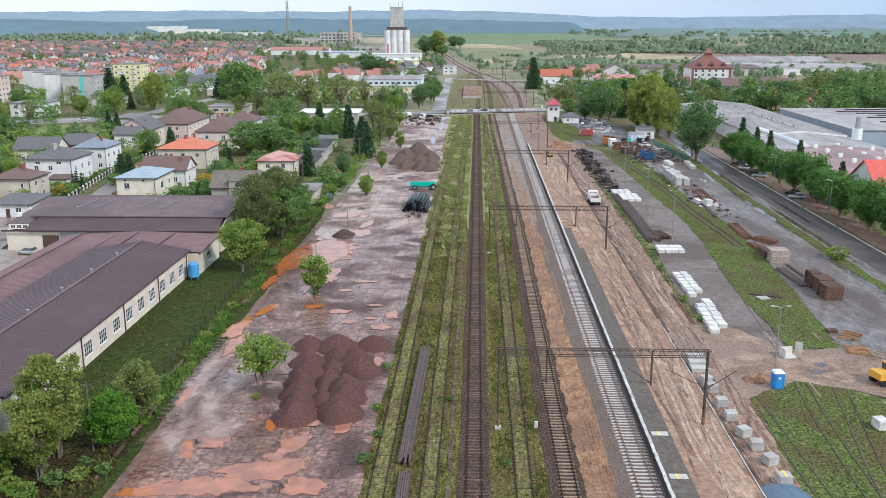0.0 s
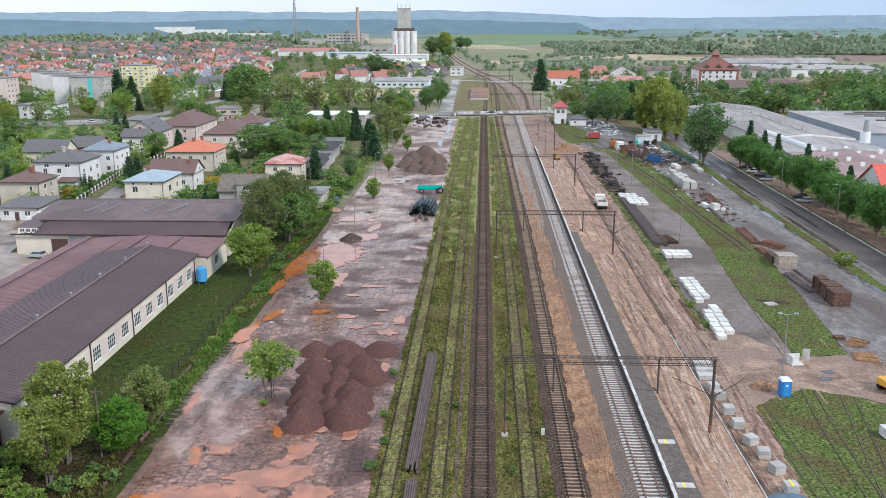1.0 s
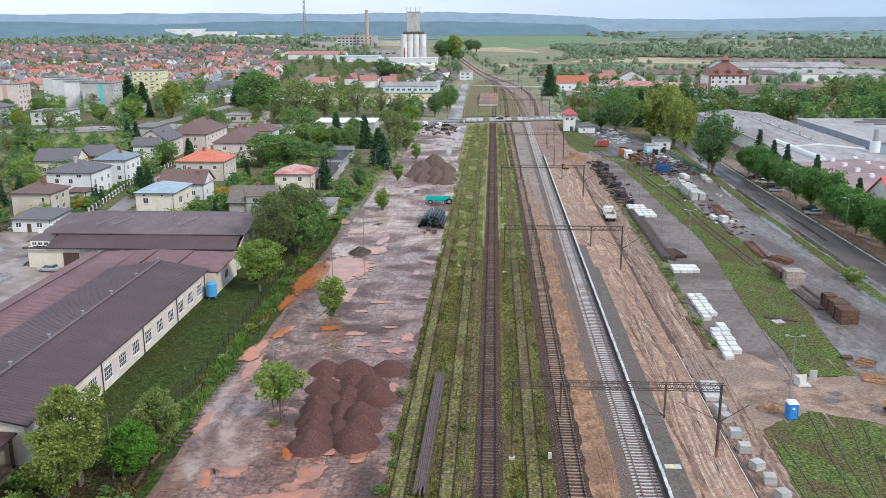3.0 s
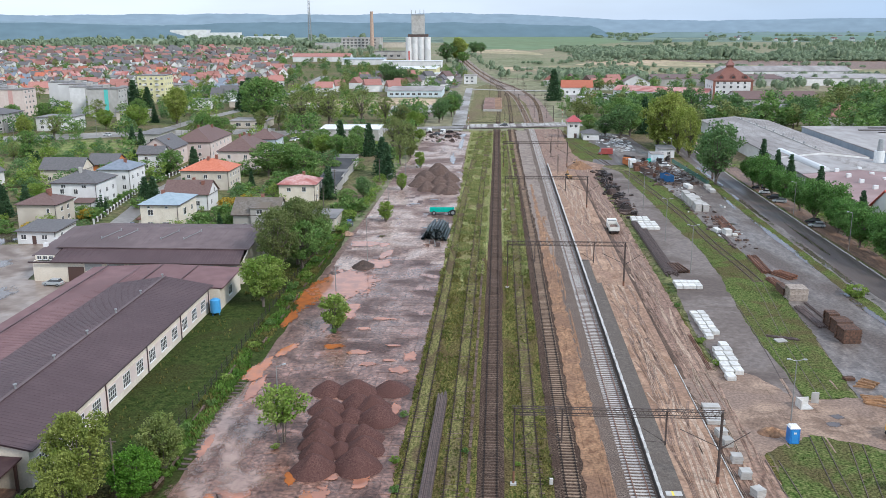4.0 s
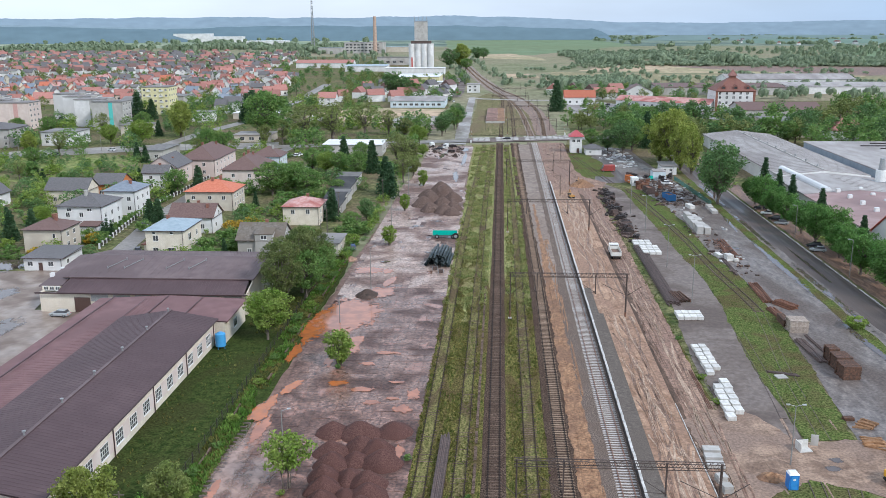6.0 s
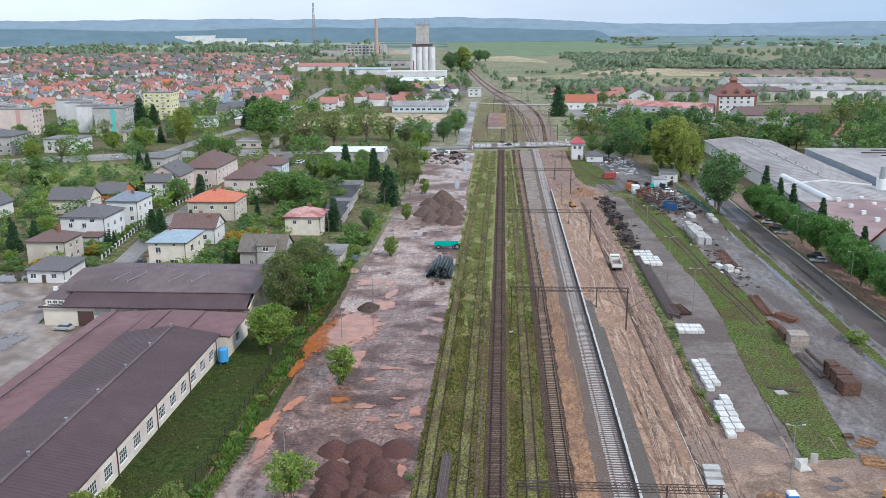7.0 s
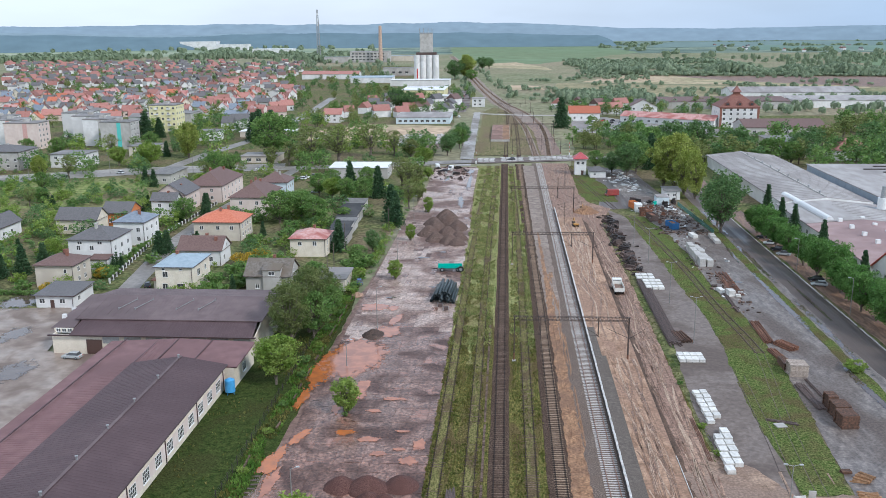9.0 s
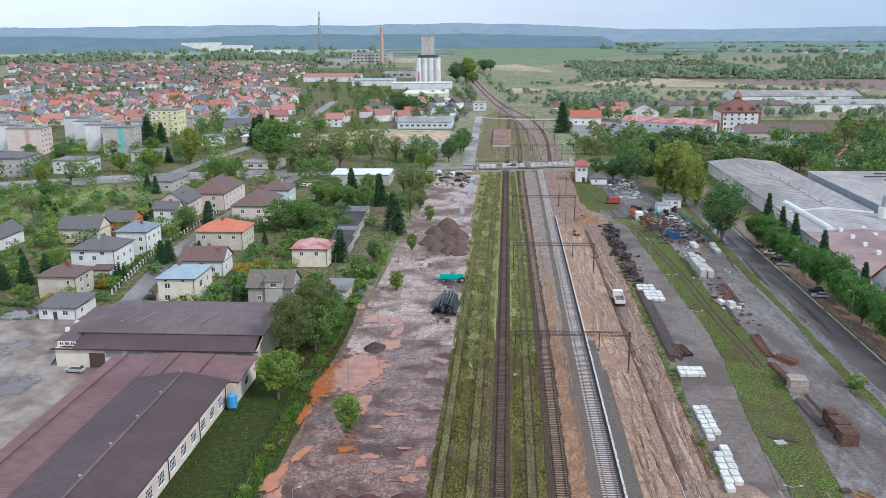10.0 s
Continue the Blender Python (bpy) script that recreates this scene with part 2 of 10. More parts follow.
GRAVEL_RED = surface("red brown stone chippings", (0.075, 0.034, 0.029), (0.135, 0.07, 0.058), 5.0, 0.85, bump=0.9, c=(0.098, 0.047, 0.039), big=0.08, depth=0.08, speck=0.22, speck_scale=9.0, spec=0.2)
GRAVEL_GREY = surface("dark grit", (0.075, 0.05, 0.042), (0.175, 0.124, 0.103), 4.0, 0.85, bump=1.0, big=0.1, c=(0.12, 0.08, 0.065), depth=0.1, speck=0.3, speck_scale=4.0, spec=0.1)
BARK = surface("bark", (0.09, 0.07, 0.055), (0.17, 0.14, 0.115), 3.0, 0.9, bump=0.6)
WOOD = surface("sawn timber", (0.26, 0.14, 0.068), (0.4, 0.225, 0.115), 2.0, 0.7, piece=0.2)
WOOD_GREY = surface("weathered timber", (0.28, 0.22, 0.18), (0.44, 0.37, 0.31), 2.5, 0.8, piece=0.2)
CREOSOTE = surface("creosoted timber", (0.06, 0.034, 0.024), (0.15, 0.075, 0.045), 2.5, 0.75, piece=0.3)


def leaves(name, a, b, spread=0.35):
    m = surface(name, a, b, 0.35, 0.6, bump=0.0, island=spread, spec=0.25)
    n, l = m.node_tree.nodes, m.node_tree.links
    p = n["Principled BSDF"]
    tr = n.new("ShaderNodeBsdfTranslucent")
    ms = n.new("ShaderNodeMixShader")
    ms.inputs[0].default_value = 0.4
    l.new(p.inputs["Base Color"].links[0].from_socket, tr.inputs["Color"])
    l.new(p.outputs[0], ms.inputs[1])
    l.new(tr.outputs[0], ms.inputs[2])
    l.new(ms.outputs[0], n["Material Output"].inputs["Surface"])
    return m


LEAF_FRESH = leaves("fresh leaves", (0.165, 0.27, 0.04), (0.3, 0.38, 0.095))
LEAF_WILLOW = leaves("willow leaves", (0.23, 0.3, 0.055), (0.38, 0.42, 0.115))
LEAF_MID = leaves("green leaves", (0.12, 0.235, 0.058), (0.225, 0.33, 0.1))
LEAF_OLIVE = leaves("olive leaves", (0.16, 0.205, 0.06), (0.27, 0.3, 0.11))
LEAF_DARK = leaves("dark leaves", (0.092, 0.185, 0.064), (0.17, 0.265, 0.098))
NEEDLE = leaves("spruce needles", (0.042, 0.095, 0.042), (0.08, 0.145, 0.065))
LEAF_MAPLE = leaves("pale maple leaves", (0.165, 0.22, 0.04), (0.3, 0.335, 0.085))
LEAF_VIVID = leaves("vivid green leaves", (0.075, 0.2, 0.018), (0.15, 0.3, 0.04))
LEAF_PALE = leaves("pale olive leaves", (0.17, 0.225, 0.06), (0.3, 0.34, 0.115))
LEAF_YELLOW = leaves("yellow blossom", (0.45, 0.3, 0.03), (0.5, 0.36, 0.06))
# bleached leaf green: distance haze painted into the far crowns
HAZY_LEAF = leaves("hazed far woods leaves", (0.2, 0.27, 0.165), (0.31, 0.365, 0.235), 0.14)
TUFT = leaves("grass tufts", (0.085, 0.115, 0.02), (0.215, 0.185, 0.055), 0.4)

WHITE_WALL = surface("white render", (0.66, 0.65, 0.63), (0.75, 0.74, 0.72), 0.6, 0.8, bump=0.05, c=(0.58, 0.57, 0.55))
CREAM_WALL = surface("cream render", (0.66, 0.585, 0.47), (0.74, 0.67, 0.56), 0.6, 0.8, bump=0.05, c=(0.6, 0.53, 0.43), speck=0.08)
GREY_WALL = surface("grey render", (0.42, 0.4, 0.37), (0.5, 0.48, 0.45), 0.6, 0.85, bump=0.08, c=(0.35, 0.33, 0.3))
BEIGE_WALL = surface("beige render", (0.52, 0.46, 0.38), (0.6, 0.54, 0.45), 0.6, 0.85, bump=0.08, c=(0.46, 0.4, 0.33))
PINK_WALL = surface("pinkish render", (0.64, 0.52, 0.46), (0.7, 0.6, 0.54), 0.6, 0.8, bump=0.05, c=(0.58, 0.47, 0.42))
YELLOW_WALL = surface("pale yellow render", (0.68, 0.62, 0.33), (0.74, 0.68, 0.42), 0.5, 0.8, bump=0.05)
BLUE_WALL = surface("pale blue render", (0.52, 0.6, 0.63), (0.62, 0.69, 0.72), 0.5, 0.8, bump=0.05)
BRICK_WALL = surface("old brick", (0.2, 0.085, 0.06), (0.29, 0.13, 0.09), 1.5, 0.85, bump=0.2)


def corrugated(name, a, b, period=0.5, axis=0, rough=0.5, spec=0.5, metal=0.0):
    """Sheet with ribs at a real spacing along x or y."""
    m = surface(name, a, b, 0.4, rough, bump=0.0, c=tuple(v * 0.9 for v in a), spec=spec, metal=metal)
    n, l = m.node_tree.nodes, m.node_tree.links
    w = n.new("ShaderNodeTexWave")
    w.bands_direction = "XY"[axis]
    w.inputs["Scale"].default_value = 0.314 / period
    g = n.new("ShaderNodeNewGeometry")
    l.new(g.outputs["Position"], w.inputs["Vector"])
    bp = n.new("ShaderNodeBump")
    bp.inputs["Strength"].default_value, bp.inputs["Distance"].default_value = 0.04, 0.03
    l.new(w.outputs["Fac"], bp.inputs["Height"])
    l.new(bp.outputs[0], n["Principled BSDF"].inputs["Normal"])
    return m


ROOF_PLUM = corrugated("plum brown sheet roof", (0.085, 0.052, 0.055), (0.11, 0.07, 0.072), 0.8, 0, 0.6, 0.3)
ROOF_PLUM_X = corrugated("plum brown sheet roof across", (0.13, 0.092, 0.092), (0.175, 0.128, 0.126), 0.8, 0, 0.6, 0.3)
ROOF_RED_BROWN = corrugated("red brown sheet roof", (0.165, 0.083, 0.082), (0.215, 0.115, 0.112), 0.8, 0, 0.6, 0.3)
ROOF_GREY = surface("dark grey roof tiles", (0.1, 0.095, 0.095), (0.15, 0.14, 0.14), 2.0, 0.7, bump=0.4, bump_scale=6)
ROOF_BROWN = surface("brown roof tiles", (0.13, 0.075, 0.065), (0.17, 0.105, 0.09), 2.0, 0.7, bump=0.4, bump_scale=6)
ROOF_RED = surface("red roof tiles", (0.29, 0.115, 0.09), (0.36, 0.175, 0.145), 1.5, 0.7, bump=0.4, bump_scale=6, piece=0.3)
ROOF_ORANGE = surface("orange roof tiles", (0.42, 0.115, 0.06), (0.49, 0.165, 0.095), 1.5, 0.7, bump=0.4, bump_scale=6, piece=0.2)
ROOF_OFFICE = surface("rust red roof tiles", (0.17, 0.066, 0.05), (0.22, 0.098, 0.072), 1.2, 0.75, bump=0.3)
# pale bluish tones: the haze of distance is put into the ground colour
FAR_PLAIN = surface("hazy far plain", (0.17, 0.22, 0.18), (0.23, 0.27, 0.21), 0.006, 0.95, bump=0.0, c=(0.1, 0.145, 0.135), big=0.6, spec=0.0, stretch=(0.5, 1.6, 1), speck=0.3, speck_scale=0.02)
ROOF_FADED = surface("faded red roof", (0.45, 0.2, 0.17), (0.55, 0.36, 0.33), 1.2, 0.75, bump=0.3, c=(0.36, 0.12, 0.1))
ROOF_BLUE = surface("pale blue sheet roof", (0.24, 0.31, 0.355), (0.31, 0.385, 0.43), 0.8, 0.4, bump=0.1)
ROOF_SLATE = surface("blue grey roof", (0.16, 0.19, 0.23), (0.22, 0.25, 0.29), 1.0, 0.5, bump=0.2, bump_scale=6)
ROOF_MOSS = surface("old mossy roof", (0.12, 0.1, 0.08), (0.2, 0.175, 0.15), 1.5, 0.85, bump=0.5, c=(0.15, 0.12, 0.09), bump_scale=6)
ROOF_FELT = surface("roofing felt", (0.13, 0.125, 0.12), (0.2, 0.19, 0.18), 0.8, 0.75, bump=0.1, c=(0.24, 0.22, 0.21))
ROOF_LIGHT = surface("light grey roof sheet", (0.31, 0.285, 0.27), (0.41, 0.385, 0.37), 0.3, 0.8, bump=0.05, c=(0.26, 0.235, 0.225), big=0.2, stretch=(1, 0.3, 1), spec=0.2)
ROOF_WHITE = surface("white roof sheet", (0.7, 0.7, 0.69), (0.78, 0.78, 0.77), 0.3, 0.5, bump=0.05, c=(0.62, 0.62, 0.62))
ROOF_PINK = surface("pink grey roof sheet", (0.3, 0.195, 0.18), (0.37, 0.255, 0.24), 0.3, 0.7, bump=0.05, c=(0.25, 0.165, 0.155))
GLASS = surface("window glass", (0.05, 0.052, 0.055), (0.085, 0.087, 0.09), 0.3, 0.08, bump=0.0)
FRAME_WHITE = paint("white window paint", (0.78, 0.77, 0.74))
FRAME_BROWN = paint("brown paint", (0.09, 0.05, 0.04))
GUTTER = paint("brown gutter", (0.06, 0.035, 0.035))
BLUE_PLASTIC = paint("blue plastic", (0.03, 0.2, 0.55), 0.35)
BLUE_TANK = paint("blue tank paint", (0.07, 0.32, 0.62), 0.45)
WHITE_PAINT = paint("white paint", (0.78, 0.78, 0.76), 0.4)
TEAL = paint("turquoise paint", (0.0, 0.42, 0.33), 0.45)
YELLOW_PAINT = paint("yellow machine paint", (0.7, 0.36, 0.04), 0.45)
RED_PAINT = paint("red paint", (0.5, 0.05, 0.04), 0.45)
ORANGE_PAINT = paint("orange paint", (0.6, 0.2, 0.06), 0.5)
SILVER = paint("silver car paint", (0.5, 0.53, 0.53), 0.25, 0.3)
BLUE_CAR = paint("blue car paint", (0.03, 0.07, 0.2), 0.25)
DARK_CAR = paint("dark car paint", (0.03, 0.03, 0.035), 0.25)
RUBBER = paint("rubber", (0.02, 0.02, 0.02), 0.8)
BLACK_PIPE = paint("black plastic pipe", (0.03, 0.042, 0.044), 0.35)
BLUE_SKIP = paint("blue skip paint", (0.04, 0.16, 0.36), 0.5)
GREEN_STRIPE = paint("turquoise facade stripe", (0.12, 0.55, 0.5), 0.7)
PINK_STRIPE = paint("pink facade stripe", (0.6, 0.36, 0.32), 0.7)
YELLOW_STRIP = paint("yellow tactile strip", (0.8, 0.65, 0.1), 0.6)
TARP = paint("blue grey tarpaulin", (0.1, 0.15, 0.2), 0.4)
LAMP_GLASS = paint("lamp glass", (0.42, 0.43, 0.43), 0.3)


# ---- mesh helpers ----
class Mesh:
    """Collects vertices and faces for one mesh."""

    def __init__(self):
        self.v, self.f = [], []

    def add(self, verts, faces):
        k = len(self.v)
        self.v += [tuple(p) for p in verts]
        self.f += [tuple(i + k for i in q) for q in faces]
        return self

    def box(self, x0, x1, y0, y1, z0, z1, m=None):
        pts = [(x, y, z) for z in (z0, z1) for x, y in ((x0, y0), (x1, y0), (x1, y1), (x0, y1))]
        if m is not None:
            pts = [tuple(m @ Vector(p)) for p in pts]
        return self.add(pts, [(3, 2, 1, 0), (4, 5, 6, 7), (0, 1, 5, 4), (1, 2, 6, 5), (2, 3, 7, 6), (3, 0, 4, 7)])

    def beam(self, a, b, w, h=None):
        """A square bar from a to b."""
        a, b, h = Vector(a), Vector(b), h or w
        d = (b - a).normalized()
        side = d.cross(Vector((0, 0, 1)) if abs(d.z) < 0.95 else Vector((1, 0, 0))).normalized()
        up = side.cross(d)
        c = [side * (sx * w / 2) + up * (sy * h / 2) for sx, sy in ((-1, -1), (1, -1), (1, 1), (-1, 1))]
        return self.add([a + k for k in c] + [b + k for k in c], [(3, 2, 1, 0), (4, 5, 6, 7), (0, 1, 5, 4), (1, 2, 6, 5), (2, 3, 7, 6), (3, 0, 4, 7)])

    def tube(self, a, b, r0, r1=None, n=8, caps=True):
        a, b, r1 = Vector(a), Vector(b), r0 if r1 is None else r1
        d = (b - a).normalized()
        side = d.cross(Vector((0, 0, 1)) if abs(d.z) < 0.95 else Vector((1, 0, 0))).normalized()
        up = side.cross(d)
        ring = [side * math.cos(t * 2 * math.pi / n) + up * math.sin(t * 2 * math.pi / n) for t in range(n)]
        faces = [(i, (i + 1) % n, n + (i + 1) % n, n + i) for i in range(n)]
        if caps:
            faces += [tuple(range(n - 1, -1, -1)), tuple(range(n, 2 * n))]
        return self.add([a + k * r0 for k in ring] + [b + k * r1 for k in ring], faces)

    def prism(self, outline, y0, y1):
        """Outline in x, z swept along y."""
        n = len(outline)
        return self.add([(x, y0, z) for x, z in outline] + [(x, y1, z) for x, z in outline],
                        [(i, (i + 1) % n, n + (i + 1) % n, n + i) for i in range(n)] + [tuple(range(n - 1, -1, -1)), tuple(range(n, 2 * n))])

    def data(self, name, mat, smooth=False):
        me = bpy.data.meshes.new(name)
        me.from_pydata(self.v, [], self.f)
        me.materials.append(mat)
        if smooth:
            me.shade_smooth()
        me.update()
        return me

    def ob(self, name, mat, parent=None, label="", smooth=False):
        o = new(name, self.data(name, mat, smooth))
        if parent is not None:
            o.parent = parent
        if label:
            o["label"] = label
        return o


def thing(name, x, y, z=0.0, turn=0.0, label="", category="", group="", kind=""):
    e = new(name)
    e.empty_display_size = 0.5
    e.matrix_basis = pose(x, y, z, 0, 0, turn)
    return tagged(e, label, category, group, kind)


def piece(name, me, parent, m):
    """One more object on shared mesh data."""
    o = bpy.data.objects.new(name, me)
    scene.collection.objects.link(o)
    o.parent = parent
    o.matrix_basis = m
    return o


def wobble(pts, step, amount, seed=0.0, closed=True):
    """Points along a polygon's sides, pushed about by noise."""
    out = []
    n = len(pts)
    for i in range(n if closed else n - 1):
        a, b = Vector(pts[i]), Vector(pts[(i + 1) % n])
        k = max(1, int((b - a).length / step))
        side = Vector((-(b - a).y, (b - a).x)).normalized()
        for j in range(k):
            p = a.lerp(b, j / k)
            w = noise.noise((p.x * 0.35, p.y * 0.35, seed)) + 0.6 * noise.noise((p.x * 1.3, p.y * 1.3, seed + 7))
            out.append(p + side * (w * amount))
    return out


def sheet(name, pts, z, mat, label, step=2.0, amount=0.4, kind="structure", category="ground", thick=0.0):
    """A flat area with an uneven outline."""
    bm = bmesh.new()
    ring = [bm.verts.new((p.x, p.y, z)) for p in wobble(pts, step, amount, z * 91 + pts[0][0])]
    f = bm.faces.new(ring)
    f.normal_update()
    if f.normal.z < 0:
        f.normal_flip()
    bmesh.ops.triangulate(bm, faces=bm.faces[:])
    me = bpy.data.meshes.new(name)
    bm.to_mesh(me)
    bm.free()
    me.materials.append(mat)
    return tagged(new(name, me), label, category, "", kind)


def ribbon(points, width):
    """Outline of a strip of that width along points."""
    left, right = [], []
    for i, p in enumerate(points):
        a, b = Vector(points[max(0, i - 1)]), Vector(points[min(len(points) - 1, i + 1)])
        d = (b - a).normalized()
        s = Vector((-d.y, d.x)) * (width / 2)
        left.append(tuple(Vector(p) + s)), right.append(tuple(Vector(p) - s))
    return right + left[::-1]


# ---- ground and large areas ----
def ground_sheet():
    m = Mesh()
    steps = [-4900, -2500, -1200, -600, -300, -150, 0, 150, 300, 600, 1200, 2500, 4900]
    n = len(steps)
    verts = [(x, y, -0.25) for y in steps for x in steps]
    m.add(verts, [(j * n + i, j * n + i + 1, (j + 1) * n + i + 1, (j + 1) * n + i) for j in range(n - 1) for i in range(n - 1)])
    return tagged(m.ob("ground", FIELD), "green open country reaching to the horizon", "ground", kind="structure")


ground_sheet()
sheet("ground_town", [(-420, 190), (-38, 190), (-38, 430), (-40, 900), (-180, 1700), (-900, 1700), (-700, 900)], -0.06, GRASS_TOWN, "grass and gardens between the houses of the town", 30, 4)
sheet("ground_east", [(34, 40), (300, 40), (420, 700), (60, 700), (34, 470)], -0.06, GRASS_TOWN, "grass round the sheds east of the tracks", 30, 3)
sheet("lawn", [(-53, 40), (-36, 40), (-36.5, 200), (-38, 225), (-50, 225), (-50, 200), (-53, 158)], -0.03, LAWN, "mown green lawn beside the brown hall", 3, 0.5)
sheet("ground_railway", [(-12.0, 40), (34, 40), (34, 440), (-13.5, 440)], -0.058, GRASS_DRY, "rough weedy grass between the railway tracks", 3, 0.5)
# dark weedy earth, its colour lowered further to hold the trees' shade
sheet("ground_thicket", [(-53, 40), (-37.4, 40), (-37.4, 84), (-38.2, 96), (-41.5, 97), (-44, 90), (-53, 87)], -0.02, surface("thicket soil with tree shade", (0.018, 0.022, 0.008), (0.07, 0.062, 0.026), 1.4, 0.95, bump=0.9, c=(0.05, 0.034, 0.02), big=0.2, spec=0.02, depth=0.25, speck=0.6, speck_scale=3.0, warp=0.8), "dark weedy soil with the trees' shade painted in", 0.9, 0.7)
sheet("ground_railway_green", [(-12.0, 176), (-9, 214), (-6.5, 168), (-3, 205), (0, 180), (3.5, 216), (6, 176), (9, 208), (9, 300), (8, 440), (-13.4, 440), (-12.2, 320)], -0.054, surface("lush track grass", (0.1, 0.135, 0.042), (0.32, 0.3, 0.13), 1.2, 0.95, bump=0.8, c=(0.2, 0.175, 0.08), big=0.1, spec=0.02, stretch=(1.6, 0.4, 1), depth=0.25, speck=0.5, speck_scale=2.2, warp=0.5), "lush green grass between the far tracks", 1.4, 0.9)
# fields in the distance
sheet("field_bright", [(-106, 1830), (60, 1750), (372, 2572), (330, 3420), (-210, 3420)], -0.18, MEADOW, "green field in the distance", 60, 8)
sheet("field_olive", [(62, 870), (430, 900), (430, 1015), (250, 1070), (60, 1130), (50, 980)], -0.16, surface("pale dry grassland", (0.25, 0.225, 0.135), (0.32, 0.28, 0.175), 0.03, 0.95, bump=0.0, c=(0.22, 0.215, 0.12), spec=0.05, speck=0.3, speck_scale=0.15), "pale dry grassland beyond the sheds", 20, 6)
sheet("field_dry", [(-43, 1620), (76, 1495), (70, 1600), (19, 1852), (-36, 1790)], -0.12, STRAW, "dry straw-coloured meadow beyond the town", 20, 5)
sheet("field_dry_low", [(95, 1150), (262, 1085), (400, 1020), (430, 1120), (260, 1290), (197, 1344), (140, 1260)], -0.12, STRAW, "dry straw-coloured meadow beyond the town", 20, 5)
sheet("earthworks", [(230, 1290), (290, 1160), (403, 1040), (640, 1100), (620, 1230), (340, 1275)], -0.08, DIRT, "bare brown earthworks in the distance", 20, 5)
sheet("field_track_side", [(0, 1010), (44, 1010), (40, 1062), (24, 1096), (-4, 1085)], -0.12, STRAW, "dry straw-coloured meadow beside the tracks", 10, 2.5)
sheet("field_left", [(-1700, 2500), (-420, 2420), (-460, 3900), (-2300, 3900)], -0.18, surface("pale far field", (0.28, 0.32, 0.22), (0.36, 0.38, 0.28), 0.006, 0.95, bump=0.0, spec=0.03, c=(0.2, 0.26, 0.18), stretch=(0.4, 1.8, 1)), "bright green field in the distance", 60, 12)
sheet("field_right", [(620, 1500), (1500, 1600), (1700, 2400), (700, 2100)], -0.14, MEADOW, "bright green field in the distance", 60, 12)
sheet("field_far_right", [(900, 2900), (2400, 2900), (2400, 3400), (1000, 3300)], -0.18, MEADOW, "pale green field in the distance", 60, 12)

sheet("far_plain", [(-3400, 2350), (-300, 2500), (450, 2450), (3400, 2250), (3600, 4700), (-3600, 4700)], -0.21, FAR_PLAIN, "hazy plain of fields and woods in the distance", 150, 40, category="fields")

# streets
sheet("street_main", ribbon([(-330, 354), (-230, 392), (-177, 416), (-102, 431), (-60, 443), (-17, 455), (40, 466), (110, 476)], 12), 0.0, ROAD_PALE, "grey asphalt main street across the town", 6, 0.15, category="road")
sheet("pavement_main", ribbon([(-330, 359), (-230, 397), (-177, 421), (-110, 436)], 23), -0.02, surface("pale pavement slabs", (0.27, 0.245, 0.22), (0.36, 0.335, 0.305), 0.5, 0.6, bump=0.1, c=(0.2, 0.19, 0.15), big=0.1, speck=0.2, speck_scale=1.0), "pale grey pavement beside the main street", 4, 0.5, category="pavement")
sheet("street_side", ribbon([(-168, 412), (-165, 484), (-157, 550), (-160, 700), (-175, 900)], 8), 0.004, ROAD_PALE, "grey asphalt street into the town", 6, 0.15, category="road")
sheet("street_homes", ribbon([(-97, 205), (-100, 225), (-106.5, 268), (-108, 310), (-105, 380), (-102, 428)], 5.5), 0.004, ROAD_PALE, "narrow grey street between the houses", 4, 0.2, category="road")
sheet("street_level_crossing", [(-17, 446.5), (36, 457.5), (36.5, 475.5), (-17, 464)], 0.1, ASPHALT, "pale concrete level crossing over the tracks", 3, 0.1, category="road")
sheet("goods_road", [(-23.4, 462), (-16.6, 464), (-16.8, 500), (-18.2, 560), (-19.2, 650), (-20.4, 732), (-25.6, 732), (-24.8, 660), (-23.4, 600), (-24.6, 540), (-24.8, 500)], 0.004, surface("wet yard paving", (0.2, 0.175, 0.155), (0.37, 0.34, 0.31), 0.3, 0.35, 0.7, 0.15, c=(0.17, 0.145, 0.12), big=0.08, speck=0.3, speck_scale=0.8, warp=0.8), "pale wet paving beside the far tracks", 4, 0.6, category="road")
sheet("far_level_crossing", ribbon([(-26, 722), (17, 704), (36, 703), (60, 690)], 7), 0.12, PAVING, "pale road across the far tracks", 4, 0.4, category="road")
sheet("ground_far_tracks", [(-17, 477), (21, 480), (20, 600), (14, 700), (-10, 780), (-18, 740)], -0.04, surface("rough railway grass", (0.1, 0.105, 0.045), (0.25, 0.215, 0.12), 0.5, 0.95, bump=0.4, c=(0.18, 0.14, 0.09), big=0.06, spec=0.03, stretch=(1.6, 0.4, 1), speck=0.45, speck_scale=1.0, warp=0.6), "rough grass between the far tracks", 6, 1)
sheet("far_earth", [(19.5, 478), (31, 481), (30, 560), (28.5, 622), (22, 690), (10, 730), (13, 660), (18.5, 590)], -0.02, DIRT, "bare brown earth beside the far track", 4, 0.8)
sheet("road", ribbon([(77, 40), (77, 180), (77.2, 250), (77.6, 310), (79, 400), (84, 470)], 6.8), 0.0, ROAD, "wet dark asphalt road with tyre tracks", 4, 0.15, category="road")
sheet("pavement_east", ribbon([(84, 40), (84.5, 300), (86, 400)], 5.5), 0.008, DIRT, "damp brown pavement under the street trees", 4, 0.3, category="pavement")
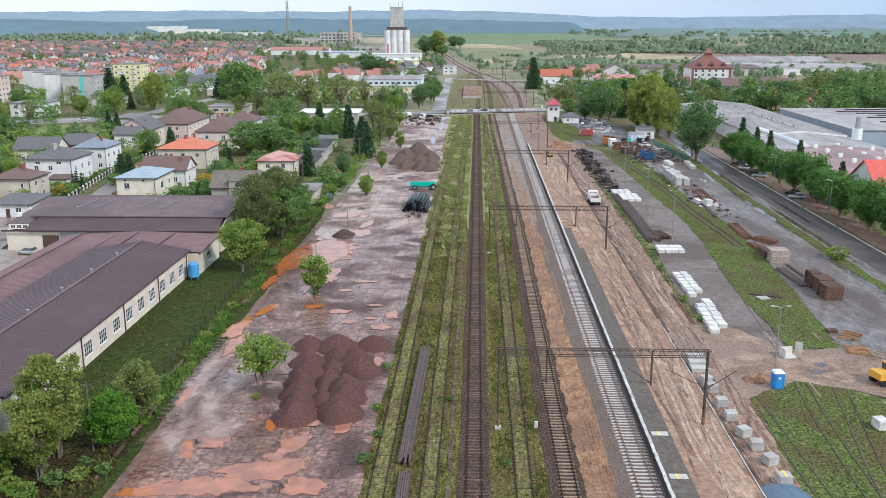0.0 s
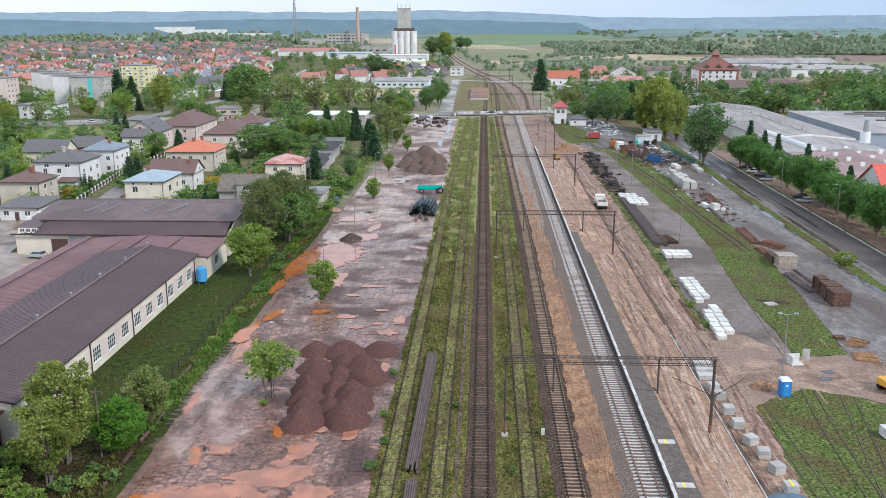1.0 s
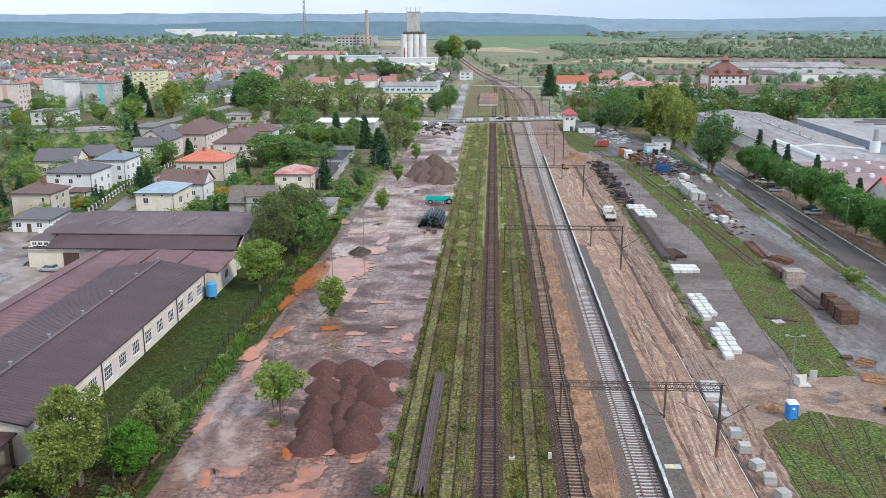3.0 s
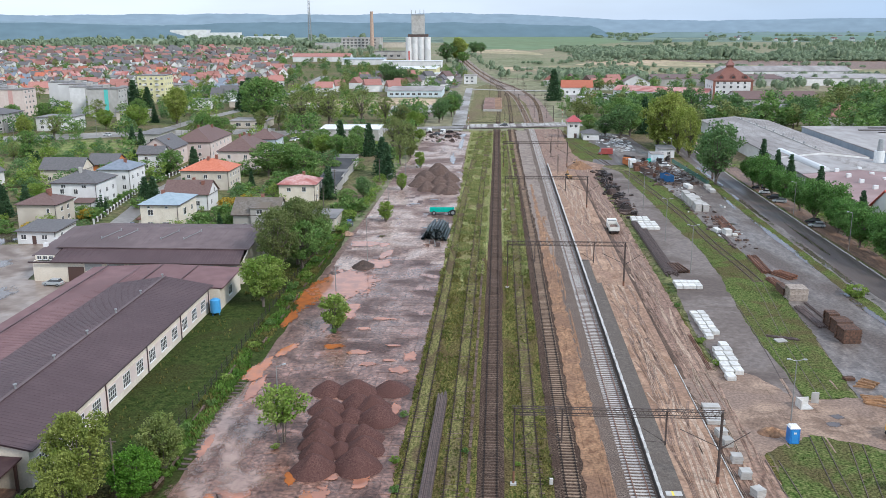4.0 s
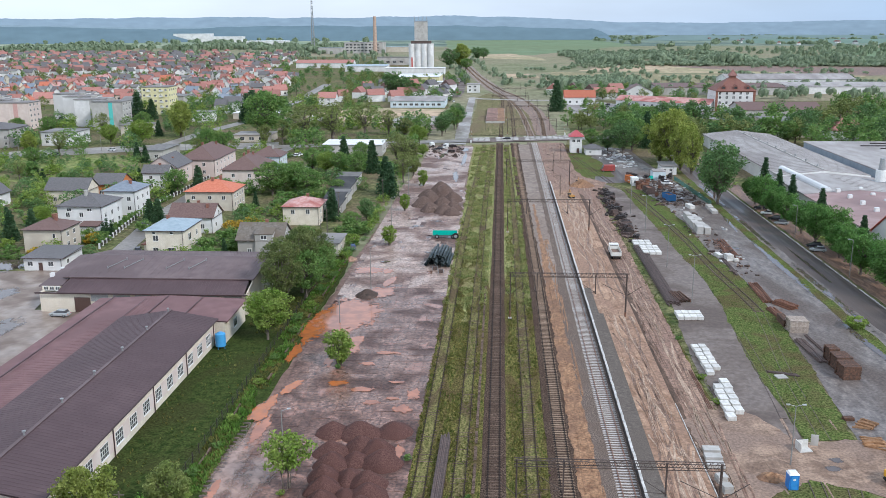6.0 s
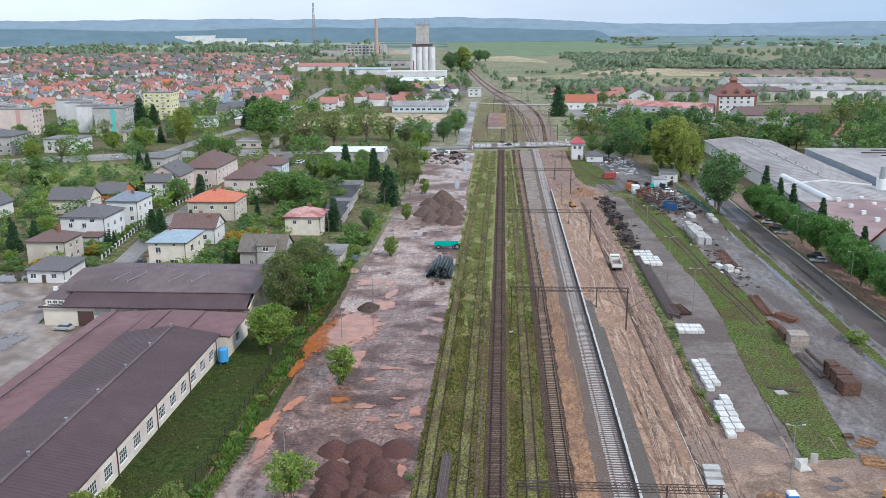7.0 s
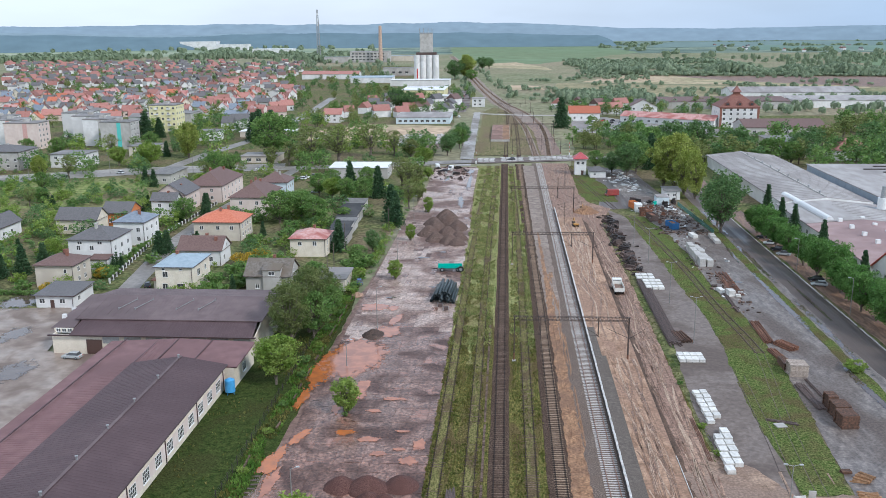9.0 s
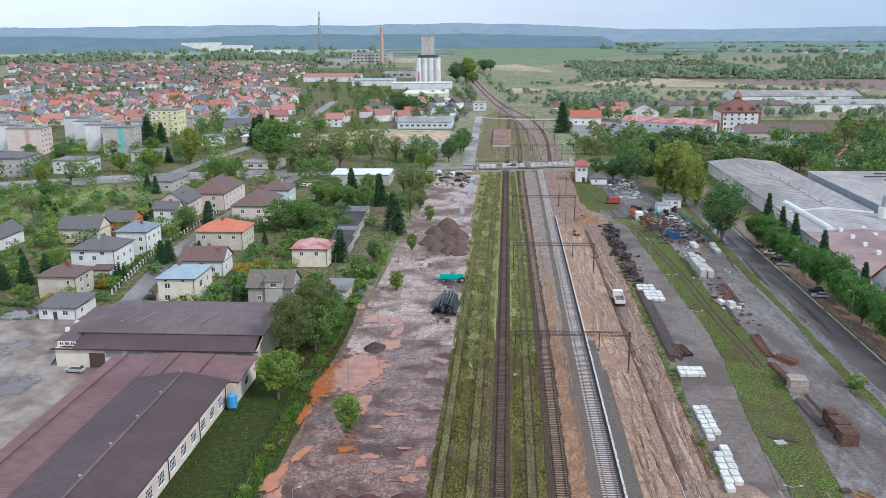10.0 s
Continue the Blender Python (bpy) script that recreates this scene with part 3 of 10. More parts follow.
sheet("road_shoulder", ribbon([(72.6, 40), (72.6, 250), (73.2, 310), (74.4, 400)], 2.6), 0.004, ASPHALT_WET, "wet broken asphalt shoulder of the road", 2, 0.4, category="road")
sheet("verge_east", ribbon([(70.4, 40), (70.2, 220), (71.0, 300), (72.4, 400)], 2.4), 0.012, GRASS, "green grass verge beside the road", 3, 0.5)
sheet("yard_asphalt_east", [(52, 60), (69.3, 60), (69, 200), (69, 290), (66, 330), (60, 425), (46, 430), (49, 330), (53.5, 292), (55.5, 256), (55, 225), (57, 203), (56.6, 177), (54.5, 148), (51.4, 118)], 0.0, ASPHALT_WET, "worn wet grey asphalt storage yard", 3, 0.35, category="yard")
sheet("yard_asphalt_strip", [(34.8, 116), (44, 116), (44.4, 148), (47.1, 181), (48, 203), (46.5, 235), (45.6, 274), (44, 316), (38.7, 330), (37.3, 291), (37.6, 250), (36.8, 180), (34.6, 150)], 0.0, ASPHALT, "worn grey asphalt strip with stacked blocks", 3, 0.35, category="yard")
sheet("grass_strip", [(44.2, 119), (51.2, 119), (54.5, 148.7), (56.6, 177), (56.9, 203), (54.7, 225), (55.5, 256), (54.2, 292), (50.6, 316), (43.7, 318), (45.6, 274), (46.5, 235), (48, 203), (47.1, 181), (44.4, 148)], 0.016, GRASS, "rough green grass strip with old sidings", 0.8, 0.6)
sheet("path_dirt", [(28.5, 98), (36, 103.5), (41, 107.5), (47, 104.5), (53, 101), (58, 103), (58, 118), (50, 119.5), (43, 118), (40, 126), (34, 132), (28.5, 125)], 0.02, PATH_EARTH, "brown muddy path across the yard", 0.8, 0.7)
sheet("grass_corner", [(33, 40), (48, 40), (50, 96), (48.8, 102), (45.6, 106.6), (41, 109), (35.4, 106), (32.4, 88)], 0.012, GRASS, "green grass over old curving tracks", 0.8, 0.8)
SITE_EARTH = surface("rutted pinkish site earth", (0.14, 0.076, 0.05), (0.36, 0.232, 0.166), 0.55, 0.8, bump=0.8, c=(0.235, 0.142, 0.104), big=0.16, stretch=(1.5, 0.4, 1), depth=0.15, speck=0.4, speck_scale=1.6, warp=1.3, sharp=(0.34, 0.66))
sheet("track_bed_dirt", [(28, 40), (33.4, 40), (33.4, 110), (33.8, 150), (34.2, 220), (34, 300), (36, 330), (28, 340)], 0.008, SITE_EARTH, "rutted brown earth track beside the platform", 2, 0.35)
sheet("trench", [(27.8, 60), (28.6, 60), (28.9, 140), (29.4, 220), (29.2, 305), (27.8, 312)], 0.016, surface("wet trench soil", (0.06, 0.036, 0.025), (0.16, 0.1, 0.068), 0.9, 0.92, bump=0.7, c=(0.1, 0.06, 0.042), stretch=(1.4, 0.3, 1), depth=0.1, speck=0.3, speck_scale=2.5), "dark wet trench along the platform", 0.9, 0.25)
sheet("grass_signal_box", [(30.6, 343), (34, 346), (44.5, 345), (44, 380), (40, 404), (31.4, 412), (30.6, 380)], 0.0, GRASS, "green grass beside the curving siding", 1.5, 0.9)
FAR_BED = surface("pale stony earth", (0.17, 0.125, 0.098), (0.31, 0.25, 0.205), 0.4, 0.8, bump=0.3, c=(0.22, 0.165, 0.13), big=0.08, speck=0.35, speck_scale=1.2)
sheet("construction_sand", [(18.6, 300), (30, 300), (37, 318), (40, 332), (33, 344), (30.8, 360), (31, 400), (31.5, 448), (18.6, 448)], 0.006, SITE_EARTH, "bare rutted reddish ground of the building site", 1.6, 0.8)
sheet("sand_strip", [(10.9, 40), (14.2, 40), (13.8, 112), (13.5, 150), (12.9, 190), (12.4, 230), (11.8, 290), (11.2, 290), (11.2, 230), (10.9, 190)], 0.012, SAND2, "strip of orange sand between two tracks", 0.7, 0.45)
sheet("earth_strip", [(11.0, 178), (13.2, 186), (14.3, 210), (14.3, 440), (9.0, 440), (10.2, 250), (10.9, 200)], 0.008, FAR_BED, "greyish stony earth between two tracks", 1.2, 0.4)
sheet("ballast_shoulder", [(12.2, 40), (15.2, 40), (15.2, 440), (13.2, 440), (12.6, 230), (12.2, 150)], 0.004, BALLAST_NEW, "grey ballast spread beside the new track", 1.0, 0.3)
sheet("ground_site", [(-46, 440), (-17, 440), (-17, 446), (-46, 436)], -0.03, PAVING, "pale wet paving by the level crossing", 3, 0.3)
sheet("sports_pitch", [(-240, 690), (-178, 690), (-206, 768), (-277, 770)], -0.02, surface("pitch turf", (0.085, 0.13, 0.075), (0.12, 0.165, 0.095), 0.2, 0.9, bump=0.1, c=(0.14, 0.16, 0.11)), "dull green sports pitch in the town", 8, 0.4)
sheet("car_yard", [(-62, 735), (-34, 735), (-32, 790), (-38, 1010), (-64, 1010)], -0.01, ASPHALT, "grey gravel yard with parked cars", 6, 1.5, category="yard")
sheet("waste_ground", [(-124, 545), (-60, 535), (-36, 560), (-39, 628), (-97, 640), (-129, 600)], -0.02, STRAW, "bare brown waste ground", 5, 3)
sheet("rubble_ground", [(-58, 575), (-36, 562), (-33, 508), (-50, 505), (-70, 540)], -0.01, DIRT, "bare ground strewn with rubble", 4, 2)
sheet("orchard_grass", [(-235, 300), (-140, 315), (-134, 390), (-180, 400), (-235, 378)], -0.04, surface("orchard grass", (0.13, 0.185, 0.055), (0.26, 0.27, 0.11), 0.3, 0.95, bump=0.3, c=(0.175, 0.155, 0.085), spec=0.05, speck=0.45, speck_scale=0.8), "fresh green grass between orchard trees", 8, 3)
sheet("depot_ground", [(36, 330), (60, 335), (62, 425), (40, 440), (40, 380)], -0.015, ROAD, "wet dark ground of the scrap depot", 3, 0.6)
sheet("hall_forecourt", [(-150, 120), (-80, 120), (-80, 170), (-97, 172), (-104, 204), (-118, 201), (-150, 200)], 0.0, surface("forecourt concrete", (0.2, 0.148, 0.115), (0.31, 0.245, 0.2), 0.4, 0.35, 0.7, 0.1, c=(0.165, 0.12, 0.096), big=0.3), "pale wet concrete forecourt of the hall", 3, 0.3, category="yard")
sheet("square_far", [(46, 590), (70, 575), (140, 560), (150, 600), (100, 640), (76, 690), (48, 700)], 0.0, ROAD_PALE, "grey paved square before the station", 5, 0.3, category="road")
sheet("far_track_bed", ribbon([(19, 655), (10, 728), (-6, 826), (-29.5, 1055), (-56.5, 1382), (-96, 1833), (-137, 2280)], 15), -0.01, FAR_BED, "brown earth bed of the railway in the distance", 12, 1.0)
ramp = thing("loading_ramp", -3, 580, 0, 0, "low loading ramp topped with brown earth and sand", "loading ramp")
Mesh().box(-5.8, 5.8, -42, 42, -0.1, 1.25).ob("wall", CONCRETE, ramp)
Mesh().box(-5.7, 1.2, -41.9, 41.9, 1.2, 1.45).ob("earth", surface("red earth", (0.2, 0.105, 0.08), (0.31, 0.19, 0.15), 0.5, 0.85, bump=0.4, c=(0.16, 0.09, 0.068), speck=0.35, speck_scale=1.2), ramp, "dark reddish earth")
Mesh().box(1.25, 5.7, -41.9, 41.9, 1.2, 1.4).ob("sand", SAND2, ramp, "orange sand")

# ---- storage yard of concrete slabs ----
yard = tagged(sheet("yard_pavement", [(-36.6, 40), (-11.7, 40), (-11.7, 205), (-12.2, 330), (-13.5, 436), (-32, 436), (-34, 342), (-36.3, 207)], -0.045, JOINT, "wet reddish concrete slab yard with puddles", 2, 0.5, category="pavement"))
slab_mesh = Mesh().add([(-0.728, -1.474, -0.1), (0.728, -1.474, -0.1), (0.728, 1.474, -0.1), (-0.728, 1.474, -0.1),
                        (-0.728, -1.474, -0.012), (0.728, -1.474, -0.012), (0.728, 1.474, -0.012), (-0.728, 1.474, -0.012),
                        (-0.712, -1.456, 0), (0.712, -1.456, 0), (0.712, 1.456, 0), (-0.712, 1.456, 0)],
                       [(0, 1, 5, 4), (1, 2, 6, 5), (2, 3, 7, 6), (3, 0, 4, 7), (4, 5, 9, 8), (5, 6, 10, 9), (6, 7, 11, 10), (7, 4, 8, 11), (8, 9, 10, 11)])
slab_data = slab_mesh.data("slab", SLAB)
rest, dry = Mesh(), Mesh()
rng = random.Random(11)
made = 0
for row in range(125):
    y = 58 + row * 3.0
    for col in range(17):
        x = -36.0 + col * 1.5 + (0.1 if row % 2 else 0)
        if x < -36.3 + max(0, y - 207) * 0.011 + 0.5 or x > -11.8 - max(0, y - 300) * 0.012:
            continue
        m = pose(x + rng.uniform(-0.02, 0.02), y + rng.uniform(-0.02, 0.02), rng.uniform(-0.012, 0.008), rng.uniform(-0.35, 0.35), rng.uniform(-0.6, 0.6), rng.uniform(-0.5, 0.5))
        if 73 < y < 130 and made < 300:
            piece("slab", slab_data, yard, m)
            made += 1
        else:
            (dry if y > 188 + 30 * noise.noise((x * 0.12, y * 0.05, 4.0)) and rng.random() < 0.93 else rest).add([m @ Vector(v) for v in slab_mesh.v], slab_mesh.f)
tagged(rest.ob("slabs", SLAB_FAR, yard), kind="stuff")
tagged(dry.ob("dry_slabs", SLAB_DRY_SHEEN, yard, "paler drying concrete slabs with sky sheen painted in"), kind="stuff")


def shallow(m, lo=0.42, hi=0.52, grain=0.55):
    """Water that thins out towards its margin, so that the slabs show through where it is shallow."""
    n, l = m.node_tree.nodes, m.node_tree.links
    at = n.new("ShaderNodeAttribute")
    at.attribute_name = "depth"
    g = n.new("ShaderNodeNewGeometry")
    t = n.new("ShaderNodeTexNoise")
    t.inputs["Scale"].default_value, t.inputs["Detail"].default_value, t.inputs["Roughness"].default_value, t.inputs["Distortion"].default_value = grain, 8, 0.62, 0.8
    l.new(g.outputs["Position"], t.inputs["Vector"])
    spread = n.new("ShaderNodeMath")
    spread.operation = "MULTIPLY_ADD"
    spread.inputs[1].default_value, spread.inputs[2].default_value = 1.9, -0.95
    l.new(t.outputs["Fac"], spread.inputs[0])
    total = n.new("ShaderNodeMath")
    l.new(spread.outputs[0], total.inputs[0])
    l.new(at.outputs["Fac"], total.inputs[1])
    r = n.new("ShaderNodeMapRange")
    r.inputs["From Min"].default_value, r.inputs["From Max"].default_value = lo, hi
    l.new(total.outputs[0], r.inputs["Value"])
    clear, ms = n.new("ShaderNodeBsdfTransparent"), n.new("ShaderNodeMixShader")
    l.new(r.outputs[0], ms.inputs[0])
    l.new(clear.outputs[0], ms.inputs[1])
    l.new(n["Principled BSDF"].outputs[0], ms.inputs[2])
    l.new(ms.outputs[0], n["Material Output"].inputs["Surface"])
    return m


shallow(WATER_PINK), shallow(WATER_ORANGE, 0.45, 0.5, 0.8), shallow(WATER_GREY, 0.4, 0.7), shallow(WATER_FILM, 0.25, 1.0)


def puddle(x, y, rx, ry, mat, label, turn=0.0, seed=0, z=0.012, rough=0.4):
    """A sheet of standing water, deepest in the middle."""
    k = max(36, int((rx + ry) * 6))
    t = radians(turn)
    m, deep = Mesh(), [1.0]
    m.v.append((x, y, z))
    rings = ((0.35, 0.95), (0.65, 0.75), (0.9, 0.48), (1.2, 0.15), (1.5, -0.25))
    for u, d in rings:
        for i in range(k):
            a = i * 2 * math.pi / k
            c, s = math.cos(a), math.sin(a)
            r = 1 + rough * (noise.noise((c * 1.3 + seed * 3.7, s * 1.3, seed * 1.9)) + 0.6 * noise.noise((c * 3.1 + seed * 3.7, s * 3.1, seed * 1.9)))
            px, py = rx * r * u * c, ry * r * u * s
            m.v.append((x + px * math.cos(t) - py * math.sin(t), y + px * math.sin(t) + py * math.cos(t), z))
            deep.append(d)
    m.f += [(0, 1 + i, 1 + (i + 1) % k) for i in range(k)]
    for j in range(len(rings) - 1):
        a, b = 1 + j * k, 1 + (j + 1) * k
        m.f += [(a + i, b + i, b + (i + 1) % k, a + (i + 1) % k) for i in range(k)]
    o = m.ob("puddle", mat)
    o.data.attributes.new("depth", "FLOAT", "POINT").data.foreach_set("value", deep)
    return tagged(o, label, "puddle", "puddles on the yard", "structure")


PINK, ORANGE = "pinkish muddy rain puddle on concrete slabs", "bright orange muddy puddle on the slabs"
for i, (x, y, rx, ry, kind, turn) in enumerate([
        (-22, 82, 5.2, 2.4, 0, 12), (-27, 78.5, 6, 2.2, 0, 5), (-20, 87.2, 1.6, 3.6, 0, -25), (-17, 79, 2.2, 2.0, 0, 0), (-28.5, 88.5, 2.0, 1.6, 0, 20),
        (-31.2, 86, 0.9, 2.4, 1, 15), (-33, 77.2, 2.6, 1.0, 1, 0), (-20.6, 88.2, 0.8, 1.5, 1, 10), (-23.3, 92.5, 0.7, 1.5, 1, 10),
        (-35.4, 106, 1.8, 11, 3, 0), (-34.4, 118, 1.0, 5, 0, -4), (-35.9, 100, 0.6, 4, 0, 0), (-32, 98, 1.9, 7, 3, 8), (-31, 108, 2.2, 8, 3, 0), (-29, 92, 3, 3, 3, 0), (-34, 88, 2.5, 5, 3, 0),
        (-36, 124.5, 1.7, 3.6, 1, -5), (-33.5, 134, 0.9, 3.8, 1, -12), (-35.3, 128.5, 0.8, 3, 1, 0), (-35.6, 166, 2.6, 10, 1, -3), (-36.6, 150, 1.0, 6, 1, 0),
        (-30.2, 172, 6.0, 11.5, 0, 0), (-26.5, 154, 1.6, 5.5, 0, 0), (-25.5, 188, 3.0, 4.5, 0, -15), (-25.0, 196, 1.2, 4.5, 0, -8), (-31, 206, 4.0, 3.0, 0, 0), (-26.5, 205.5, 1.2, 2.4, 0, 0),
        (-26, 136, 2.0, 1.2, 1, 0), (-21.5, 133.6, 1.8, 1.0, 0, 0), (-19.2, 128.6, 1.5, 0.9, 0, 0), (-19.6, 150.5, 2.3, 0.8, 0, 0), (-13.6, 143, 1.3, 1.8, 0, 0), (-13, 132, 1.1, 2.0, 0, 8),
        (-14.3, 126.6, 1.4, 1.8, 0, 20), (-13.2, 121.8, 1.4, 1.2, 0, 0), (-19, 140.2, 1.1, 0.8, 0, 0), (-16.4, 130.3, 1.2, 0.6, 0, 0), (-13.4, 112, 0.8, 2.6, 0, 0), (-15, 92.5, 1.2, 2.2, 0, 0),
        (-18.7, 93, 1.0, 0.8, 0, 0), (-29.5, 146, 1.0, 2.5, 0, 0), (-22.5, 145, 1.6, 0.7, 0, 0), (-16.5, 137, 1.4, 0.5, 0, 0), (-30.5, 237, 2.0, 1.0, 2, 0), (-18, 224, 1.5, 0.6, 2, 0),
        (-24, 255, 2.2, 1.0, 2, 0), (-19, 262, 2.0, 0.8, 2, 0), (-28, 214, 1.5, 0.8, 2, 0), (-21, 118, 1.2, 0.6, 0, 0), (-12.9, 105, 0.6, 1.8, 0, 0)]):
    if kind == 0 and rx < 1.5 and ry < 2.0 and i % 3:
        continue
    puddle(x, y, rx, ry, (WATER_PINK, WATER_ORANGE, WATER_GREY, WATER_FILM)[kind], (PINK, ORANGE, "shallow grey rain puddle on the slabs", "thin pale film of rain water on slabs")[kind], turn, i + 1, 0.034 + i * 0.0011, (0.36, 0.55, 0.3, 0.4)[kind])
for i, (x, y, rx, ry, turn) in enumerate([(68.9, 216, 0.9, 30, 0), (68.7, 158, 0.8, 16, 2), (72.6, 195, 0.9, 26, 0), (72.7, 255, 0.8, 24, 0), (73.4, 310, 0.7, 20, 0), (76.2, 215, 0.5, 18, 0), (68.5, 262, 0.6, 12, -3), (57.5, 110, 2.4, 1.0, 0), (45.2, 110.5, 1.4, 0.8, 0),
                                          (46.5, 113, 1.0, 0.8, 0), (62, 232, 2.2, 1.0, 0), (-17, 345, 1.2, 14, 4), (-15.5, 390, 1.0, 22, 0), (-26, 400, 1.5, 8, 0), (-16, 420, 2, 9, 0), (-29, 330, 0.8, 12, 0), (-122, 208, 5, 9, 0), (-98, 160, 4, 7, 0), (-110, 182, 3, 6, 0)]):
    puddle(x, y, rx, ry, WATER_GREY, "flat grey rain puddle mirroring the sky", turn, 60 + i, 0.034 + i * 0.0011, 0.28)


# ---- tracks ----
def rail_along(name, points, mat, parent, top=0.17, head=0.05, foot=0.115):
    """A rail with head, web and foot along points."""
    # foot wider than a true rail: it takes in fastenings and painted shade
    prof = [(-foot, top - 0.17), (foot, top - 0.17), (0.012, top - 0.14), (0.012, top - 0.045), (head, top - 0.035), (head, top), (-head, top), (-head, top - 0.035), (-0.012, top - 0.045), (-0.012, top - 0.14)]
    m = Mesh()
    k = len(prof)
    for i, p in enumerate(points):
        a, b = Vector(points[max(0, i - 1)]), Vector(points[min(len(points) - 1, i + 1)])
        d = (b - a).normalized()
        s = Vector((d.y, -d.x))
        m.v += [(p[0] + s.x * u, p[1] + s.y * u, w) for u, w in prof]
    for i in range(len(points) - 1):
        m.f += [(i * k + j, i * k + (j + 1) % k, (i + 1) * k + (j + 1) % k, (i + 1) * k + j) for j in range(k)]
    return m.ob(name, mat, parent)


def resample(points, step):
    out, left = [], 0.0
    for a, b in zip(points, points[1:]):
        a, b = Vector(a), Vector(b)
        n = max(1, int((b - a).length / step))
        out += [a.lerp(b, i / n) for i in range(n)]
    return out + [Vector(points[-1])]


def smooth_path(points, rounds=3):
    for _ in range(rounds):
        q = [points[0]]
        for a, b in zip(points, points[1:]):
            a, b = Vector(a), Vector(b)
            q += [tuple(a.lerp(b, 0.25)), tuple(a.lerp(b, 0.75))]
        points = q + [points[-1]]
    return points


def sleeper_mesh(half=1.3, w=0.14, dip=0.03):
    """A concrete sleeper, thick under the rails and hollowed in the middle."""
    us, tops = (-half, -half + 0.12, -0.95, -0.4, 0.4, 0.95, half - 0.12, half), (-0.02, 0.03, 0.06, 0.06 - dip, 0.06 - dip, 0.06, 0.03, -0.02)
    m = Mesh()
    for u, z in zip(us, tops):
        m.v += [(u, -w, -0.12), (u, -w * 0.78, z), (u, w * 0.78, z), (u, w, -0.12)]
    for i in range(len(us) - 1):
        m.f += [(i * 4 + j, i * 4 + j + 1, i * 4 + j + 5, i * 4 + j + 4) for j in range(3)]
    m.f += [(0, 3, 2, 1), (28, 29, 30, 31)]
    return m


SLEEPER_FAR = Mesh().box(-1.28, 1.28, -0.13, 0.13, -0.12, 0.05)
SLEEPER, SLEEPER_WIDE, SLEEPER_SHORT = sleeper_mesh(1.28, 0.13), sleeper_mesh(1.4, 0.17, 0.05), sleeper_mesh(1.04, 0.15, 0.02)


def track(label, points, rail_mat, sleeper_mats, spacing, bed=None, bed_label="", bed_width=3.6, singles=0, gauge=1.56, sink=0.0, skip=0.0, seed=1, first=70.0, form=None):
    path, form = resample(points, 8.0), form or SLEEPER
    t = tagged(new("railway_track"), label, "railway track", "railway tracks", "structure")
    for side in (-1, 1):
        line = []
        for i, p in enumerate(path):
            d = (path[min(i + 1, len(path) - 1)] - path[max(i - 1, 0)]).normalized()
            line.append(p + Vector((d.y, -d.x)) * (side * gauge / 2))
        rail_along("rail", line, rail_mat, t, 0.17 - sink)
    single = form.data("sleeper", sleeper_mats[0])
    others, r, count = Mesh(), random.Random(seed), 0
    for p, q in zip(path, path[1:]):
        n = max(1, round((q - p).length / spacing))
        ang = math.degrees(math.atan2(-(q - p).x, (q - p).y))
        for j in range(n):
            c = p.lerp(q, j / n)
            if r.random() < skip:
                continue
            m = pose(c.x + r.uniform(-0.04, 0.04), c.y + r.uniform(-0.03, 0.03), -sink + r.uniform(-0.01, 0.005), 0, 0, ang + r.uniform(-0.8, 0.8))
            if c.y > first and count < singles:
                piece("sleeper", single, t, m)
                count += 1
            else:
                others.add([m @ Vector(v) for v in form.v], form.f)
    if others.v:
        tagged(others.ob("sleepers", sleeper_mats[1], t), kind="stuff")
    if bed:
        w = bed_width / 2
        m = Mesh()
        for i, p in enumerate(path):
            d = (path[min(i + 1, len(path) - 1)] - path[max(i - 1, 0)]).normalized()
            s = Vector((d.y, -d.x))
            for u, z in ((-w - 0.45, -0.14), (-w, -0.015), (-0.8, -0.02), (0.8, -0.02), (w, -0.015), (w + 0.45, -0.14)):
                e = noise.noise((p.x * 3 + u, p.y * 0.21, 2.0)) * 0.25 if abs(u) > w - 0.1 else 0
                m.v.append((p.x + s.x * (u + e), p.y + s.y * (u + e), z))
        for i in range(len(path) - 1):
            m.f += [(i * 6 + j, i * 6 + j + 1, (i + 1) * 6 + j + 1, (i + 1) * 6 + j) for j in range(5)]
        tagged(m.ob("track_bed", bed), bed_label, "track bed", kind="structure")
    return t


OLD = (SLEEPER_OLD, SLEEPER_OLD_I)
PALE = (SLEEPER_PALE, SLEEPER_PALE_I)
NEWC = (SLEEPER_NEW, SLEEPER_NEW_I)
track("old railway track on dark brown ballast", [(0, 45), (0, 445)], RAIL, OLD, 0.7, BALLAST_OLD, "dark brown old track ballast", 3.0, 200, seed=3, form=SLEEPER_SHORT)
track("old railway track with weathered concrete sleepers", [(9.4, 45), (9.4, 200), (8.6, 300), (7.6, 380), (7.4, 445)], RAIL, PALE, 0.76, BALLAST_OLD, "dark brown old track ballast", 3.9, 200, seed=4, form=SLEEPER_SHORT)
track("new railway track with white concrete sleepers", [(17.1, 45), (17.1, 448)], RAIL_NEW, NEWC, 0.76, BALLAST_NEW, "fresh grey stone ballast", 6.3, 200, seed=5, form=SLEEPER_WIDE)
SIDING_SOIL = surface("soil under the sidings", (0.085, 0.092, 0.028), (0.22, 0.19, 0.08), 1.6, 0.95, bump=0.6, c=(0.11, 0.082, 0.045), big=0.15, spec=0.05, stretch=(2, 0.5, 1), depth=0.15, speck=0.45, speck_scale=3.0)
